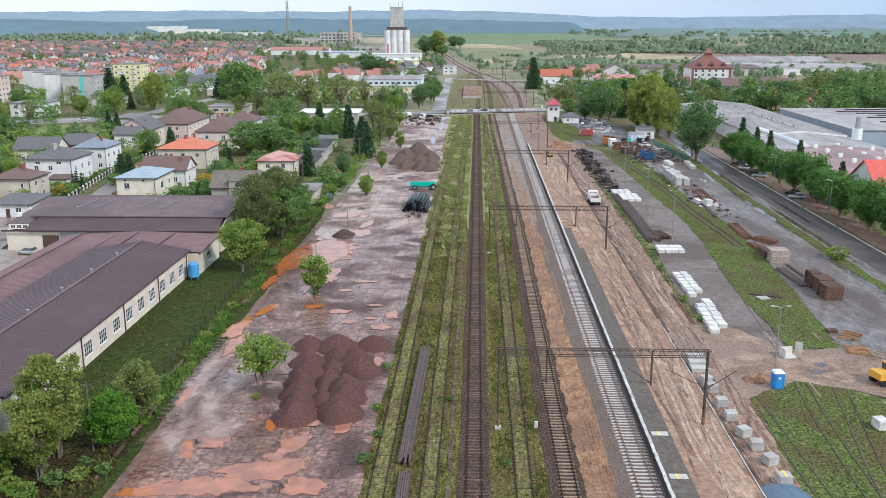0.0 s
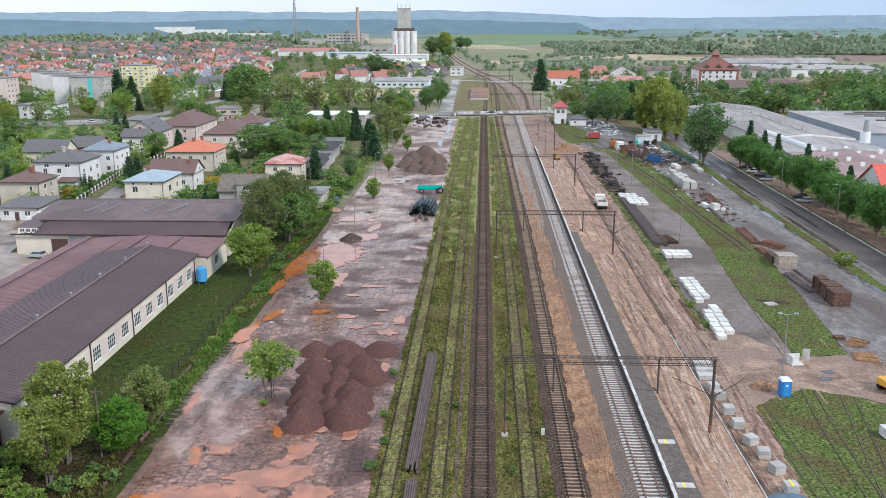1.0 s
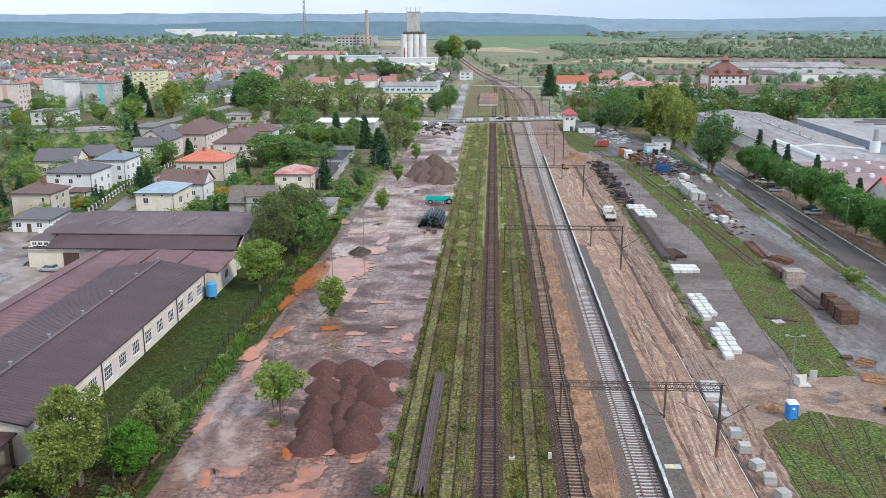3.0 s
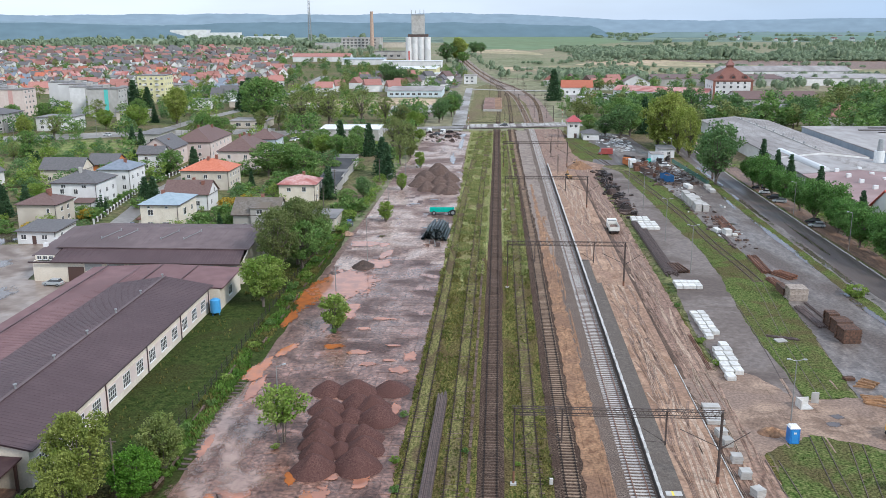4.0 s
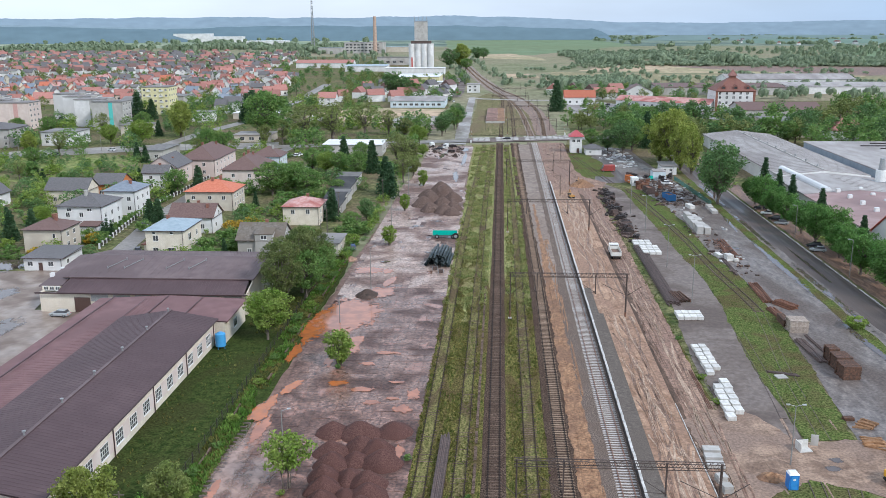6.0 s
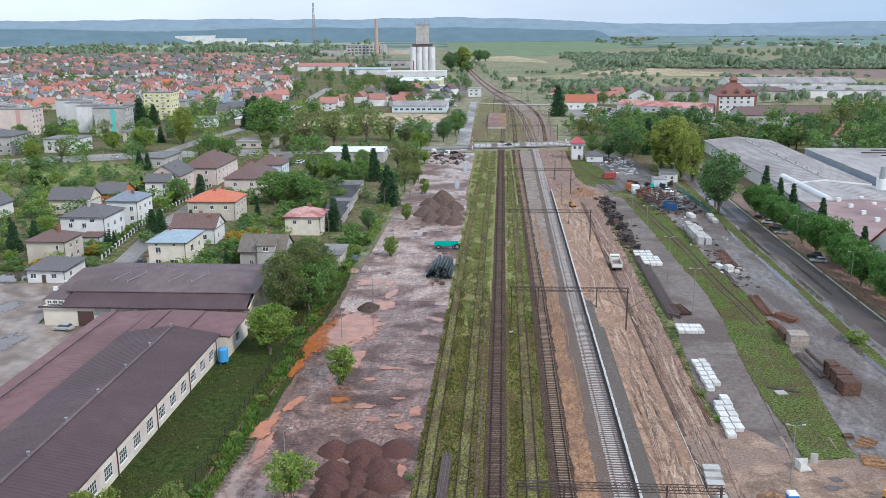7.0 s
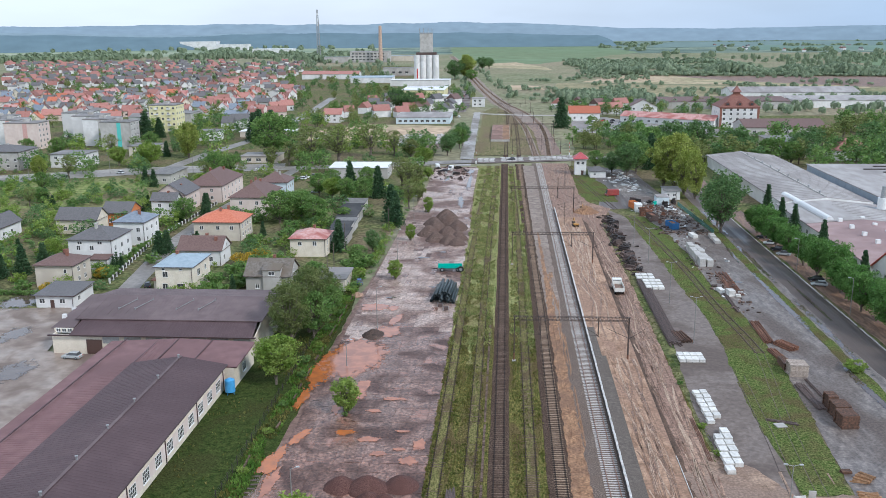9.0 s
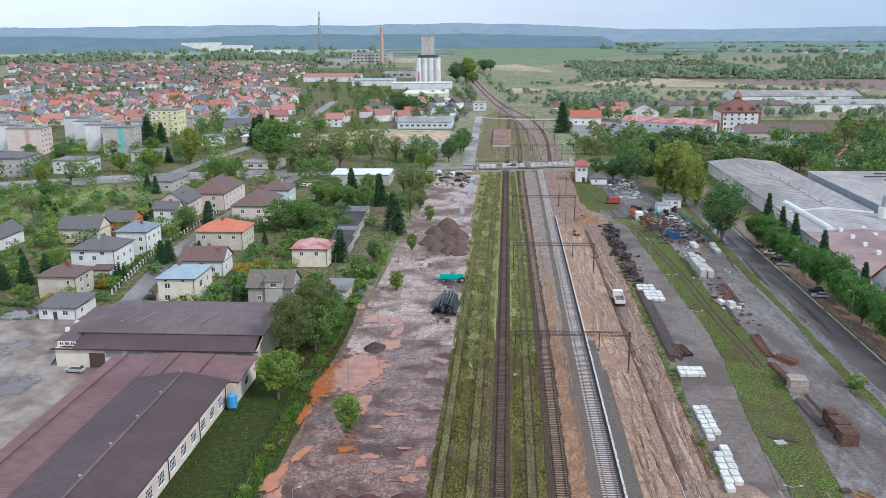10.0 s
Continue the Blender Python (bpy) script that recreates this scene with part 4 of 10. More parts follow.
for pts in ([(5.0, 45), (5.0, 250), (4.2, 350), (3.2, 440)], [(-4.5, 45), (-4.5, 300), (-3.6, 440)], [(-9.6, 45), (-9.6, 260), (-7.6, 440)]):
    sheet("siding_bed", ribbon(pts, 1.6), -0.049, SIDING_SOIL, "brown weedy soil under a disused siding", 0.8, 0.3)
track("disused siding sunk in grass", [(5.0, 45), (5.0, 250), (4.2, 350), (3.2, 440)], RAIL, OLD, 0.7, sink=0.075, skip=0.3, seed=6)
track("disused siding overgrown with grass", [(-4.5, 45), (-4.5, 300), (-3.6, 440)], RAIL, OLD, 0.7, sink=0.08, skip=0.4, seed=7)
track("disused siding overgrown with grass", [(-9.6, 45), (-9.6, 260), (-7.6, 440)], RAIL, OLD, 0.7, sink=0.08, skip=0.5, seed=8)
track("rusty siding along the earth track", [(34, 45), (34, 100)], RUST_DARK, OLD, 0.7, sink=0.085, skip=0.5, seed=9)
track("rusty disused siding curving through grass", smooth_path([(36, 45), (38.7, 78), (39.6, 92), (41.5, 107)]), RUST_DARK, OLD, 0.7, sink=0.085, skip=0.5, seed=10)
track("rusty disused siding curving through grass", smooth_path([(36.5, 45), (40, 78), (43, 92), (45.8, 105)]), RUST_DARK, OLD, 0.7, sink=0.085, skip=0.5, seed=12)
track("rusty disused siding in the grass strip", smooth_path([(53.9, 178), (53.5, 189), (52.3, 205), (51.8, 222), (51.5, 242), (49, 280), (46, 318)]), RUST_DARK, OLD, 0.75, BALLAST_OLD, "dark gravel under a disused siding", 2.3, sink=0.0, skip=0.1, seed=13)
track("rusty disused siding overgrown with grass", smooth_path([(47.0, 119), (49.3, 145), (52.4, 166), (53.9, 178)]), RUST_DARK, OLD, 0.75, sink=0.13, skip=0.9, seed=20)
track("rusty disused siding beside asphalt", smooth_path([(43, 119), (45, 140), (46.6, 165)]), RUST_DARK, OLD, 0.75, sink=0.13, skip=0.5, seed=14)
track("rusty siding towards the signal box", smooth_path([(30.5, 445), (33, 400), (38, 360), (42, 330)]), RUST_DARK, OLD, 0.75, sink=0.04, skip=0.2, seed=15)
far_line = smooth_path([(16.6, 476), (15.3, 552), (12.8, 640), (5.5, 725), (-9, 822), (-32, 1055), (-59, 1382), (-99, 1833), (-140, 2280)])
track("railway track curving away beyond the crossing", far_line, RAIL, PALE, 1.2, FAR_BED, "grey stone ballast in the distance", 3.6, seed=16, form=SLEEPER_FAR)
track("railway track curving away beyond the crossing", smooth_path([(23.5, 476), (25.7, 552), (25, 640), (16, 735), (-3, 830), (-27, 1056), (-54, 1383), (-94, 1834), (-135, 2281)]), RAIL, PALE, 1.2, FAR_BED, "brown track ballast in the distance", 3.6, seed=17, form=SLEEPER_FAR)
track("disused track beyond the crossing", smooth_path([(0.5, 466), (1, 600), (2, 720), (-8, 880)]), RAIL, OLD, 1.2, sink=0.04, seed=18)
track("disused track beyond the crossing", smooth_path([(7.5, 468), (8, 600), (6, 720), (-5, 880)]), RAIL, OLD, 1.2, sink=0.04, seed=19)
crossing = thing("crossing_deck", 0, 0, 0, 0, "pale concrete slabs laid across the tracks", "crossing deck", kind="structure")
deck = Mesh().box(-1.25, 1.25, -2.1, 2.1, -0.1, 0.06).data("deck_slab", surface("worn deck concrete", (0.38, 0.35, 0.32), (0.5, 0.475, 0.445), 0.8, 0.6, bump=0.15, c=(0.27, 0.245, 0.22), island=0.0, speck=0.25, speck_scale=1.5))
for i in range(17):
    for j in range(3):
        if abs(i * 2.95 - 8.6) < 1 or abs(i * 2.95 - 24) < 1:
            continue
        piece("deck_slab", deck, crossing, pose(-12.5 + i * 2.95, 453.2 + i * 0.68 + j * 5.1, 0.16 + rng.uniform(-0.02, 0.02), 0, 0, 13 + rng.uniform(-1, 1)))
# concrete cable duct beside the main track
duct = thing("cable_duct", -2.6, 0, 0, 0, "low grey concrete cable duct beside the track", "cable duct", kind="structure")
lid = Mesh().box(-0.2, 0.2, -0.48, 0.48, -0.1, 0.03).data("lid", SLEEPER_OLD)
for i in range(130):
    if rng.random() > 0.06:
        piece("lid", lid, duct, pose(rng.uniform(-0.03, 0.03), 70 + i * 1.0, rng.uniform(-0.04, 0.01), 0, rng.uniform(-3, 3), rng.uniform(-1, 1)))

# ---- platform ----
plat = thing("platform", 0, 0, 0, 0, "unfinished railway platform with grey paving and white edge", "platform", kind="structure")
Mesh().box(18.85, 27.7, 40, 312, -0.1, 0.74).ob("fill", SAND, plat, "bare rutted sand filling of the platform")
# near-black wall: the shadow gap below the coping is put into its colour
Mesh().box(18.75, 18.95, 40, 330, -0.1, 0.72).ob("wall", DARK_STEEL, plat, "dark platform wall with edge shade painted in")
# dark strip along the edge, painted as the platform's shadowed side
Mesh().box(27.7, 27.84, 132, 312, -0.1, 0.72).ob("side_wall", surface("soil darkened as shade", (0.045, 0.028, 0.02), (0.11, 0.07, 0.05), 1.5, 0.9, bump=0.6, stretch=(1, 0.4, 1)), plat, "soil side of the platform with painted shade")
pave = Mesh()
pave.box(19.2, 21.55, 40, 173, 0.7, 0.775)
pave.box(19.2, 20.7, 173, 191, 0.7, 0.772)
pave.ob("paving", PLATFORM, plat, "dark grey platform paving")
cop = Mesh().box(-0.17, 0.17, -0.49, 0.49, -0.12, 0.05).data("coping_slab", COPING)
for i in range(262):
    piece("coping_slab", cop, plat, pose(19.02 + rng.uniform(-0.035, 0.035), 68 + i * 1.0, 0.79 + rng.uniform(-0.008, 0.008), 0, 0, rng.uniform(-0.3, 0.3)))
kerb = Mesh().box(-0.05, 0.05, -0.97, 0.97, -0.5, 0.1).data("kerb", COPING)
for i in range(30):
    piece("kerb", kerb, plat, pose(27.78, 70 + i * 2.0, 0.74 + rng.uniform(-0.015, 0.015), 0, 0, rng.uniform(-0.4, 0.4)))
for y in (80.6, 90.1):
    Mesh().box(19.5, 21.3, y - 0.5, y + 0.5, 0.72, 0.79).ob("paving_slab", CONCRETE, plat, "new pale paving slabs")
    Mesh().box(20.15, 20.4, y - 0.5, y + 0.5, 0.73, 0.796).ob("tactile_strip", YELLOW_STRIP, plat, "yellow tactile strip")


def ruts(name, x0, x1, y0, y1, z, mat, label, n, seed, depth=0.15):
    """Low ridges of soil pushed up along wheel tracks."""
    r = random.Random(seed)
    m = Mesh()
    for _ in range(n):
        x, y, length = r.uniform(x0, x1), r.uniform(y0, y1), r.uniform(8, 28)
        drift, w, hgt = r.uniform(-0.06, 0.06), r.uniform(0.12, 0.3), r.uniform(0.4, 1.0) * depth
        k = int(length / 0.7)
        base = len(m.v)
        for j in range(k + 1):
            yy = min(y + j * 0.7, y1)
            xx = min(max(x + drift * j * 0.7 + 0.35 * noise.noise((yy * 0.08, seed, x)), x0), x1)
            hh = hgt * (0.5 + 0.7 * abs(noise.noise((xx * 2, yy * 0.6, seed)))) * min(1, j / 3, (k - j) / 3)
            m.v += [(xx - w, yy, z - 0.03), (xx, yy, z + hh), (xx + w, yy, z - 0.03)]
        for j in range(k):
            b = base + j * 3
            m.f += [(b, b + 1, b + 4, b + 3), (b + 1, b + 2, b + 5, b + 4)]
    return tagged(m.ob(name, mat), label, "soil", kind="stuff")


def tyre_tracks(name, x0, x1, y0, y1, z, mat, label, n, seed, sway=1.0):
    """Pairs of shallow wheel tracks that wander and cross one another, each with a raised lip of soil."""
    r = random.Random(seed)
    m = Mesh()
    for k in range(n):
        x, y, length, phase, bend = r.uniform(x0, x1), r.uniform(y0 - 20, y1), r.uniform(14, 60), r.uniform(0, 9), r.uniform(-0.05, 0.05)
        wide = r.choice((0.95, 0.95, 1.3))
        for side in (-wide, wide):
            w, base, last = r.uniform(0.13, 0.22), len(m.v), 0
            for j in range(int(length / 0.8)):
                yy = y + j * 0.8
                xx = x + side + bend * j * 0.8 + sway * noise.noise((yy * 0.045, phase, seed)) + 0.1 * noise.noise((yy * 0.5, phase, side))
                if not (y0 < yy < y1 and x0 + w < xx < x1 - w):
                    break
                lip = 0.05 + 0.06 * noise.noise((yy * 0.9, xx, seed))
                m.v += [(xx - w, yy, z), (xx - w * 0.6, yy, z + lip), (xx - w * 0.3, yy, z + 0.006), (xx + w * 0.3, yy, z + 0.006), (xx + w * 0.6, yy, z + lip), (xx + w, yy, z)]
                last += 1
            for j in range(last - 1):
                b = base + j * 6
                m.f += [(b + i, b + i + 1, b + i + 7, b + i + 6) for i in range(5)]
    return tagged(m.ob(name, mat), label, "soil", kind="stuff")


TRACK_SAND = surface("churned wet sand", (0.16, 0.09, 0.058), (0.33, 0.21, 0.145), 0.9, 0.55, bump=0.6, c=(0.2, 0.11, 0.064), big=0.3, depth=0.08, speck=0.3, speck_scale=3.0, warp=0.8)
TRACK_PALE = surface("dry sand lip", (0.36, 0.245, 0.175), (0.5, 0.37, 0.275), 0.9, 0.85, bump=0.6, depth=0.08, speck=0.25, speck_scale=3.0)
tyre_tracks("wheel_tracks", 21.8, 27.5, 55, 172, 0.742, TRACK_SAND, "dark winding wheel tracks in platform sand", 11, 11, 2.4)
tyre_tracks("wheel_tracks", 21.8, 27.5, 55, 172, 0.744, TRACK_PALE, "pale winding wheel tracks in platform sand", 15, 12, 2.4)
tyre_tracks("wheel_tracks", 20.3, 27.5, 175, 305, 0.742, TRACK_SAND, "dark winding wheel tracks in platform sand", 10, 13, 2.2)
tyre_tracks("wheel_tracks", 20.3, 27.5, 175, 305, 0.744, TRACK_PALE, "pale winding wheel tracks in platform sand", 16, 14, 2.2)
tyre_tracks("wheel_tracks", 28.3, 33.2, 55, 330, 0.012, TRACK_SAND, "dark wet wheel tracks in the earth track", 30, 15, 1.3)
tyre_tracks("wheel_tracks", 28.3, 33.2, 55, 330, 0.014, TRACK_PALE, "pale wheel tracks in the earth track", 20, 16, 1.3)
tyre_tracks("wheel_tracks", 19.5, 30.4, 313, 440, 0.012, TRACK_SAND, "dark wheel tracks on the building site", 36, 17, 5.0)
ruts("rutted_sand", 22, 27.3, 60, 175, 0.74, SAND, "wheel ruts in the sand of the platform", 24, 1)
ruts("rutted_sand", 20, 27.3, 175, 305, 0.74, SAND, "wheel ruts in the sand of the platform", 24, 2)
ruts("rutted_earth", 28.6, 33.2, 60, 300, 0.02, SITE_EARTH, "wheel ruts in the brown earth track", 70, 3, 0.2)
ruts("rutted_sand_strip", 11.6, 14.0, 60, 240, 0.0, SAND2, "ridges of orange sand between the tracks", 55, 4, 0.14)
ruts("rutted_path", 30, 50, 99, 126, 0.03, PATH_EARTH, "shallow ruts in the muddy path", 9, 5, 0.06)


# ---- catenary portals ----
PORTAL_STEEL = surface("weathered brown steel", (0.05, 0.038, 0.034), (0.105, 0.074, 0.062), 3.0, 0.7, metal=0.1, bump=0.1)

def lattice_leg(m, x, y, h):
    for dx in (-0.14, 0.14):
        m.box(x + dx - 0.03, x + dx + 0.03, y - 0.1, y + 0.1, 0, h)
    for i in range(int(h / 0.8)):
        m.beam((x - 0.14, y, i * 0.8 + 0.1), (x + 0.14, y, i * 0.8 + 0.7), 0.04)


def portal(y, x0, x1, h, hangers, label):
    t = thing("catenary_portal", x0, y, 0, 0, label, "catenary portal", "catenary portals over the tracks")
    w = x1 - x0
    for x in (0, w):
        m = Mesh()
        k = 0.1 if x == 0 else 0.15
        m.tube((x, 0, 0), (x, 0, h), k * 1.25, k, 10)
        m.ob("leg", PORTAL_STEEL, t)
        Mesh().tube((x, 0, 0.1), (x, 0, 1.7), k * 1.35, k * 1.28, 10).ob("leg_sleeve", RUST, t, "rusty foot of the post")
        Mesh().box(x - 0.35, x + 0.35, -0.3, 0.3, -0.1, 0.2).ob("footing", CONCRETE, t, "concrete footing")
    m = Mesh()
    for yy in (-0.3, 0.3):
        for z in (h - 0.75, h):
            m.beam((-0.3, yy, z), (w + 0.3, yy, z), 0.075)
    n = int(w / 0.75)
    for i in range(n):
        a, b = w * i / n, w * (i + 1) / n
        for yy in (-0.3, 0.3):
            m.beam((a, yy, h - 0.75), ((a + b) / 2, yy, h), 0.036)
            m.beam(((a + b) / 2, yy, h), (b, yy, h - 0.75), 0.036)
        m.beam((a, -0.3, h), (b, 0.3, h), 0.04)
    m.ob("truss", PORTAL_STEEL, t)
    for hx, low in hangers:
        m = Mesh()
        m.box(hx - x0 - 0.09, hx - x0 + 0.09, -0.09, 0.09, h - low, h)
        m.ob("hanger", PORTAL_STEEL, t)
        m = Mesh()
        m.beam((hx - x0, 0, h - low + 0.3), (hx - x0 - 2.6, 0, h - low + 2.0), 0.06)
        m.beam((hx - x0, 0, h - low + 0.3), (hx - x0 - 2.4, 0, h - low + 0.45), 0.05)
        m.tube((hx - x0 - 0.1, 0, h - low + 0.35), (hx - x0 - 0.5, 0, h - low + 0.62), 0.09)
        m.ob("cantilever", PORTAL_STEEL, t)
    m = Mesh()
    m.beam((w, 0, h - 4.6), (w + 3.2, 0, h - 2.4), 0.07)
    m.beam((w, 0, h - 4.4), (w - 4.6, 0, h - 2.2), 0.07)
    m.tube((w + 0.2, 0, h - 4.4), (w + 0.8, 0, h - 4.0), 0.1)
    m.ob("cantilever", PORTAL_STEEL, t)
    m = Mesh()
    m.beam((0, 0, h - 4.6), (1.9, 0, h - 3.0), 0.06)
    m.beam((0, 0, h - 4.6), (-1.9, 0, h - 3.0), 0.06)
    m.ob("cantilever", PORTAL_STEEL, t)
    return t


for y in (92.6, 171.2, 248.4, 324):
    portal(y, 2.65, 25.7, 9.6, ((8.0, 4.2), (19.6, 4.2)), "dark steel lattice catenary portal over the tracks")
for y in (480, 560, 640, 720):
    x = -6 if y > 600 else 4
    portal(y, x, x + 26, 8.6, ((x + 9, 3.5), (x + 18, 3.5)), "dark steel lattice catenary portal over far tracks")


def mast(x, y, h, label="slim dark steel catenary mast by the tracks"):
    t = thing("catenary_mast", x, y, 0, 0, label, "mast", "catenary masts")
    m = Mesh()
    lattice_leg(m, 0, 0, h)
    m.ob("pole", DARK_STEEL, t)
    m = Mesh()
    m.beam((0, 0, h - 0.5), (-2.6, 0, h - 0.9), 0.07)
    m.beam((0, 0, h - 2.0), (-2.6, 0, h - 0.9), 0.05)
    m.ob("cantilever", DARK_STEEL, t)
    return t


for x, y in ((20.8, 300), (21.5, 352), (26, 380), (14, 470), (20.5, 500), (27.5, 500), (29, 560), (-8, 500), (13, 540), (11, 600), (25, 610), (20, 680), (2, 790), (17, 790), (-14, 880), (4, 880), (-26, 980), (-12, 980), (-38, 1090), (-22, 1090), (-50, 1200), (-36, 1200), (-60, 1320), (-46, 1320)):
    mast(x, y, 8.5)


# ---- buildings ----
FOOT = []


def wall_box(m, x0, x1, y0, y1, h, t=0.3):
    """Four walls with thickness, as one closed ring."""
    ring = [(x0, y0), (x1, y0), (x1, y1), (x0, y1), (x0 + t, y0 + t), (x1 - t, y0 + t), (x1 - t, y1 - t), (x0 + t, y1 - t)]
    faces = []
    for i in range(4):
        k = (i + 1) % 4
        faces += [(i, k, k + 8, i + 8), (k + 4, i + 4, i + 12, k + 12), (i + 8, k + 8, k + 12, i + 12), (k, i, i + 4, k + 4)]
    m.add([(x, y, z) for z in (-0.3, h) for x, y in ring], faces)
    return m


def roof_mesh(kind, x0, x1, y0, y1, h, rise, over=0.5, along="x", t=0.18):
    """A hipped, gabled, lean-to or flat roof with an overhang and thickness."""
    m = Mesh()
    X0, X1, Y0, Y1 = x0 - over, x1 + over, y0 - over, y1 + over
    if kind == "flat":
        m.box(X0, X1, Y0, Y1, h, h + 0.3)
        return m
    w, d = X1 - X0, Y1 - Y0
    xc, yc = (X0 + X1) / 2, (Y0 + Y1) / 2
    if kind == "lean":
        top = [(X0, Y0, h), (X1, Y0, h), (X1, Y1, h + rise), (X0, Y1, h + rise)]
        faces = [(0, 1, 2, 3)]
    else:
        if along == "x":
            k = min(d / 2, w / 2 - 0.3) if kind == "hip" else 0
            ridge = [(X0 + k, yc, h + rise), (X1 - k, yc, h + rise)]
            faces = [(0, 1, 5, 4), (2, 3, 4, 5), (1, 2, 5), (3, 0, 4)]
        else:
            k = min(w / 2, d / 2 - 0.3) if kind == "hip" else 0
            ridge = [(xc, Y0 + k, h + rise), (xc, Y1 - k, h + rise)]
            faces = [(1, 2, 5, 4), (3, 0, 4, 5), (0, 1, 4), (2, 3, 5)]
        top = [(X0, Y0, h), (X1, Y0, h), (X1, Y1, h), (X0, Y1, h)] + ridge
        if kind == "gable":
            faces = faces[:2]
    n = len(top)
    low = [(x, y, z - t) for x, y, z in top]
    m.add(top + low, faces + [tuple(i + n for i in reversed(q)) for q in faces])
    rim = [(0, 1), (1, 2), (2, 3), (3, 0)]
    if kind == "gable":
        rim = [(0, 1), (2, 3), (1, 5), (5, 2), (3, 4), (4, 0)] if along == "x" else [(1, 2), (3, 0), (0, 4), (4, 1), (2, 5), (5, 3)]
    m.f += [(len(m.v) - 2 * n + a + n, len(m.v) - 2 * n + b + n, len(m.v) - 2 * n + b, len(m.v) - 2 * n + a) for a, b in rim]
    return m


def window(parent, face, pos, z, w, h, at, mullions=1, trim=None):
    """A window on a wall: face '-y', '+x' or '-x'; pos along the wall, at: the wall's plane."""
    trim = trim or FRAME_WHITE
    b = 0.07

    def put(u0, u1, z0, z1, d0, d1, m):
        if face == "-y":
            m.box(u0, u1, at - d1, at - d0, z0, z1)
        elif face == "+x":
            m.box(at + d0, at + d1, u0, u1, z0, z1)
        else:
            m.box(at - d1, at - d0, u0, u1, z0, z1)
        return m
    us, bars = [-w / 2, -w / 2 + b], []
    for i in range(mullions):
        u = -w / 2 + w * (i + 1) / (mullions + 1)
        bars.append(len(us))
        us += [u - 0.035, u + 0.035]
    us += [w / 2 - b, w / 2]
    zs = [z - 0.07, z, z + b, z + h - b, z + h]
    n, k = len(us), len(zs)
    solid = {(i, j) for i in range(n - 1) for j in range(k - 1) if j in (0, 1, k - 2) or i in (0, n - 2) or i in bars}
    m = Mesh()
    for d in (0.0, 0.06):
        for j, v in enumerate(zs):
            for u in us:
                e = 0.14 if j == 0 and d else d
                if face == "-y":
                    m.v.append((pos + u, at - e, v))
                else:
                    m.v.append((at + (e if face == "+x" else -e), pos + u, v))
    for i, j in solid:
        a, c = j * n + i, n * k + j * n + i
        m.f.append((c, c + 1, c + n + 1, c + n))
        for di, dj, p, q in ((-1, 0, 0, n), (1, 0, 1, n + 1), (0, -1, 0, 1), (0, 1, n, n + 1)):
            if (i + di, j + dj) not in solid:
                m.f.append((a + p, a + q, c + q, c + p))
    o = m.ob("window", trim, parent)
    put(pos - w / 2 + b, pos + w / 2 - b, z + b, z + h - b, 0.003, 0.02, Mesh()).ob("pane", GLASS, o)
    return o


def house(x0, x1, y0, y1, h, kind, rise, wall, roof, label, along="x", front=(), side=(), chimneys=(), over=0.5, side_face="+x", category="house", group="houses of the town", door=None, trim=None, gutter=True, name="house"):
    """A house between x0..x1 and y0..y1. front, side: (position, sill, width, height) of windows on the walls that show."""
    FOOT.append((x0, x1, y0, y1))
    cx, cy = (x0 + x1) / 2, (y0 + y1) / 2
    t = thing(name, cx, cy, 0, 0, label, category, group)
    a, b, c, d = x0 - cx, x1 - cx, y0 - cy, y1 - cy
    m = wall_box(Mesh(), a, b, c, d, h)
    if kind == "gable":
        if along == "x":
            for x in (a, b - 0.3):
                m.add([(x, c, h), (x, d, h), (x, 0, h + rise - 0.1), (x + 0.3, c, h), (x + 0.3, d, h), (x + 0.3, 0, h + rise - 0.1)], [(0, 2, 1), (3, 4, 5), (0, 1, 4, 3), (1, 2, 5, 4), (2, 0, 3, 5)])
        else:
            for y in (c, d - 0.3):
                m.add([(a, y, h), (b, y, h), (0, y, h + rise - 0.1), (a, y + 0.3, h), (b, y + 0.3, h), (0, y + 0.3, h + rise - 0.1)], [(0, 1, 2), (3, 5, 4), (0, 3, 4, 1), (1, 4, 5, 2), (2, 5, 3, 0)])
    m.ob("wall", wall, t)
    rf = roof_mesh(kind, a, b, c, d, h, rise, over, along).ob("roof", roof, t)
    if gutter and kind != "flat":
        g = Mesh()
        g.beam((a - over, c - over - 0.06, h - 0.1), (b + over, c - over - 0.06, h - 0.1), 0.12)
        g.beam((b + over + 0.06, c - over, h - 0.1), (b + over + 0.06, d + over, h - 0.1), 0.12)
        g.tube((b - 0.2, c - 0.08, 0), (b - 0.2, c - 0.08, h - 0.1), 0.06, n=6)
        g.ob("gutter", GUTTER, t)
    for u, z, w, hh in front:
        window(t, "-y", a + u, z, w, hh, c, 1 if w > 0.9 else 0, trim)
    for u, z, w, hh in side:
        window(t, side_face, c + u, z, w, hh, b if side_face == "+x" else a, 1 if w > 0.9 else 0, trim)
    for x, y, top, mat in chimneys:
        k = Mesh().box(x - cx - 0.35, x - cx + 0.35, y - cy - 0.45, y - cy + 0.45, h, h + top)
        k.box(x - cx - 0.42, x - cx + 0.42, y - cy - 0.52, y - cy + 0.52, h + top, h + top + 0.12)
        k.ob("chimney", mat, t)
    if door:
        u, w, hh = door
        Mesh().box(a + u - w / 2, a + u + w / 2, c - 0.05, c - 0.003, 0, hh).ob("door", FRAME_BROWN, t)
    return t


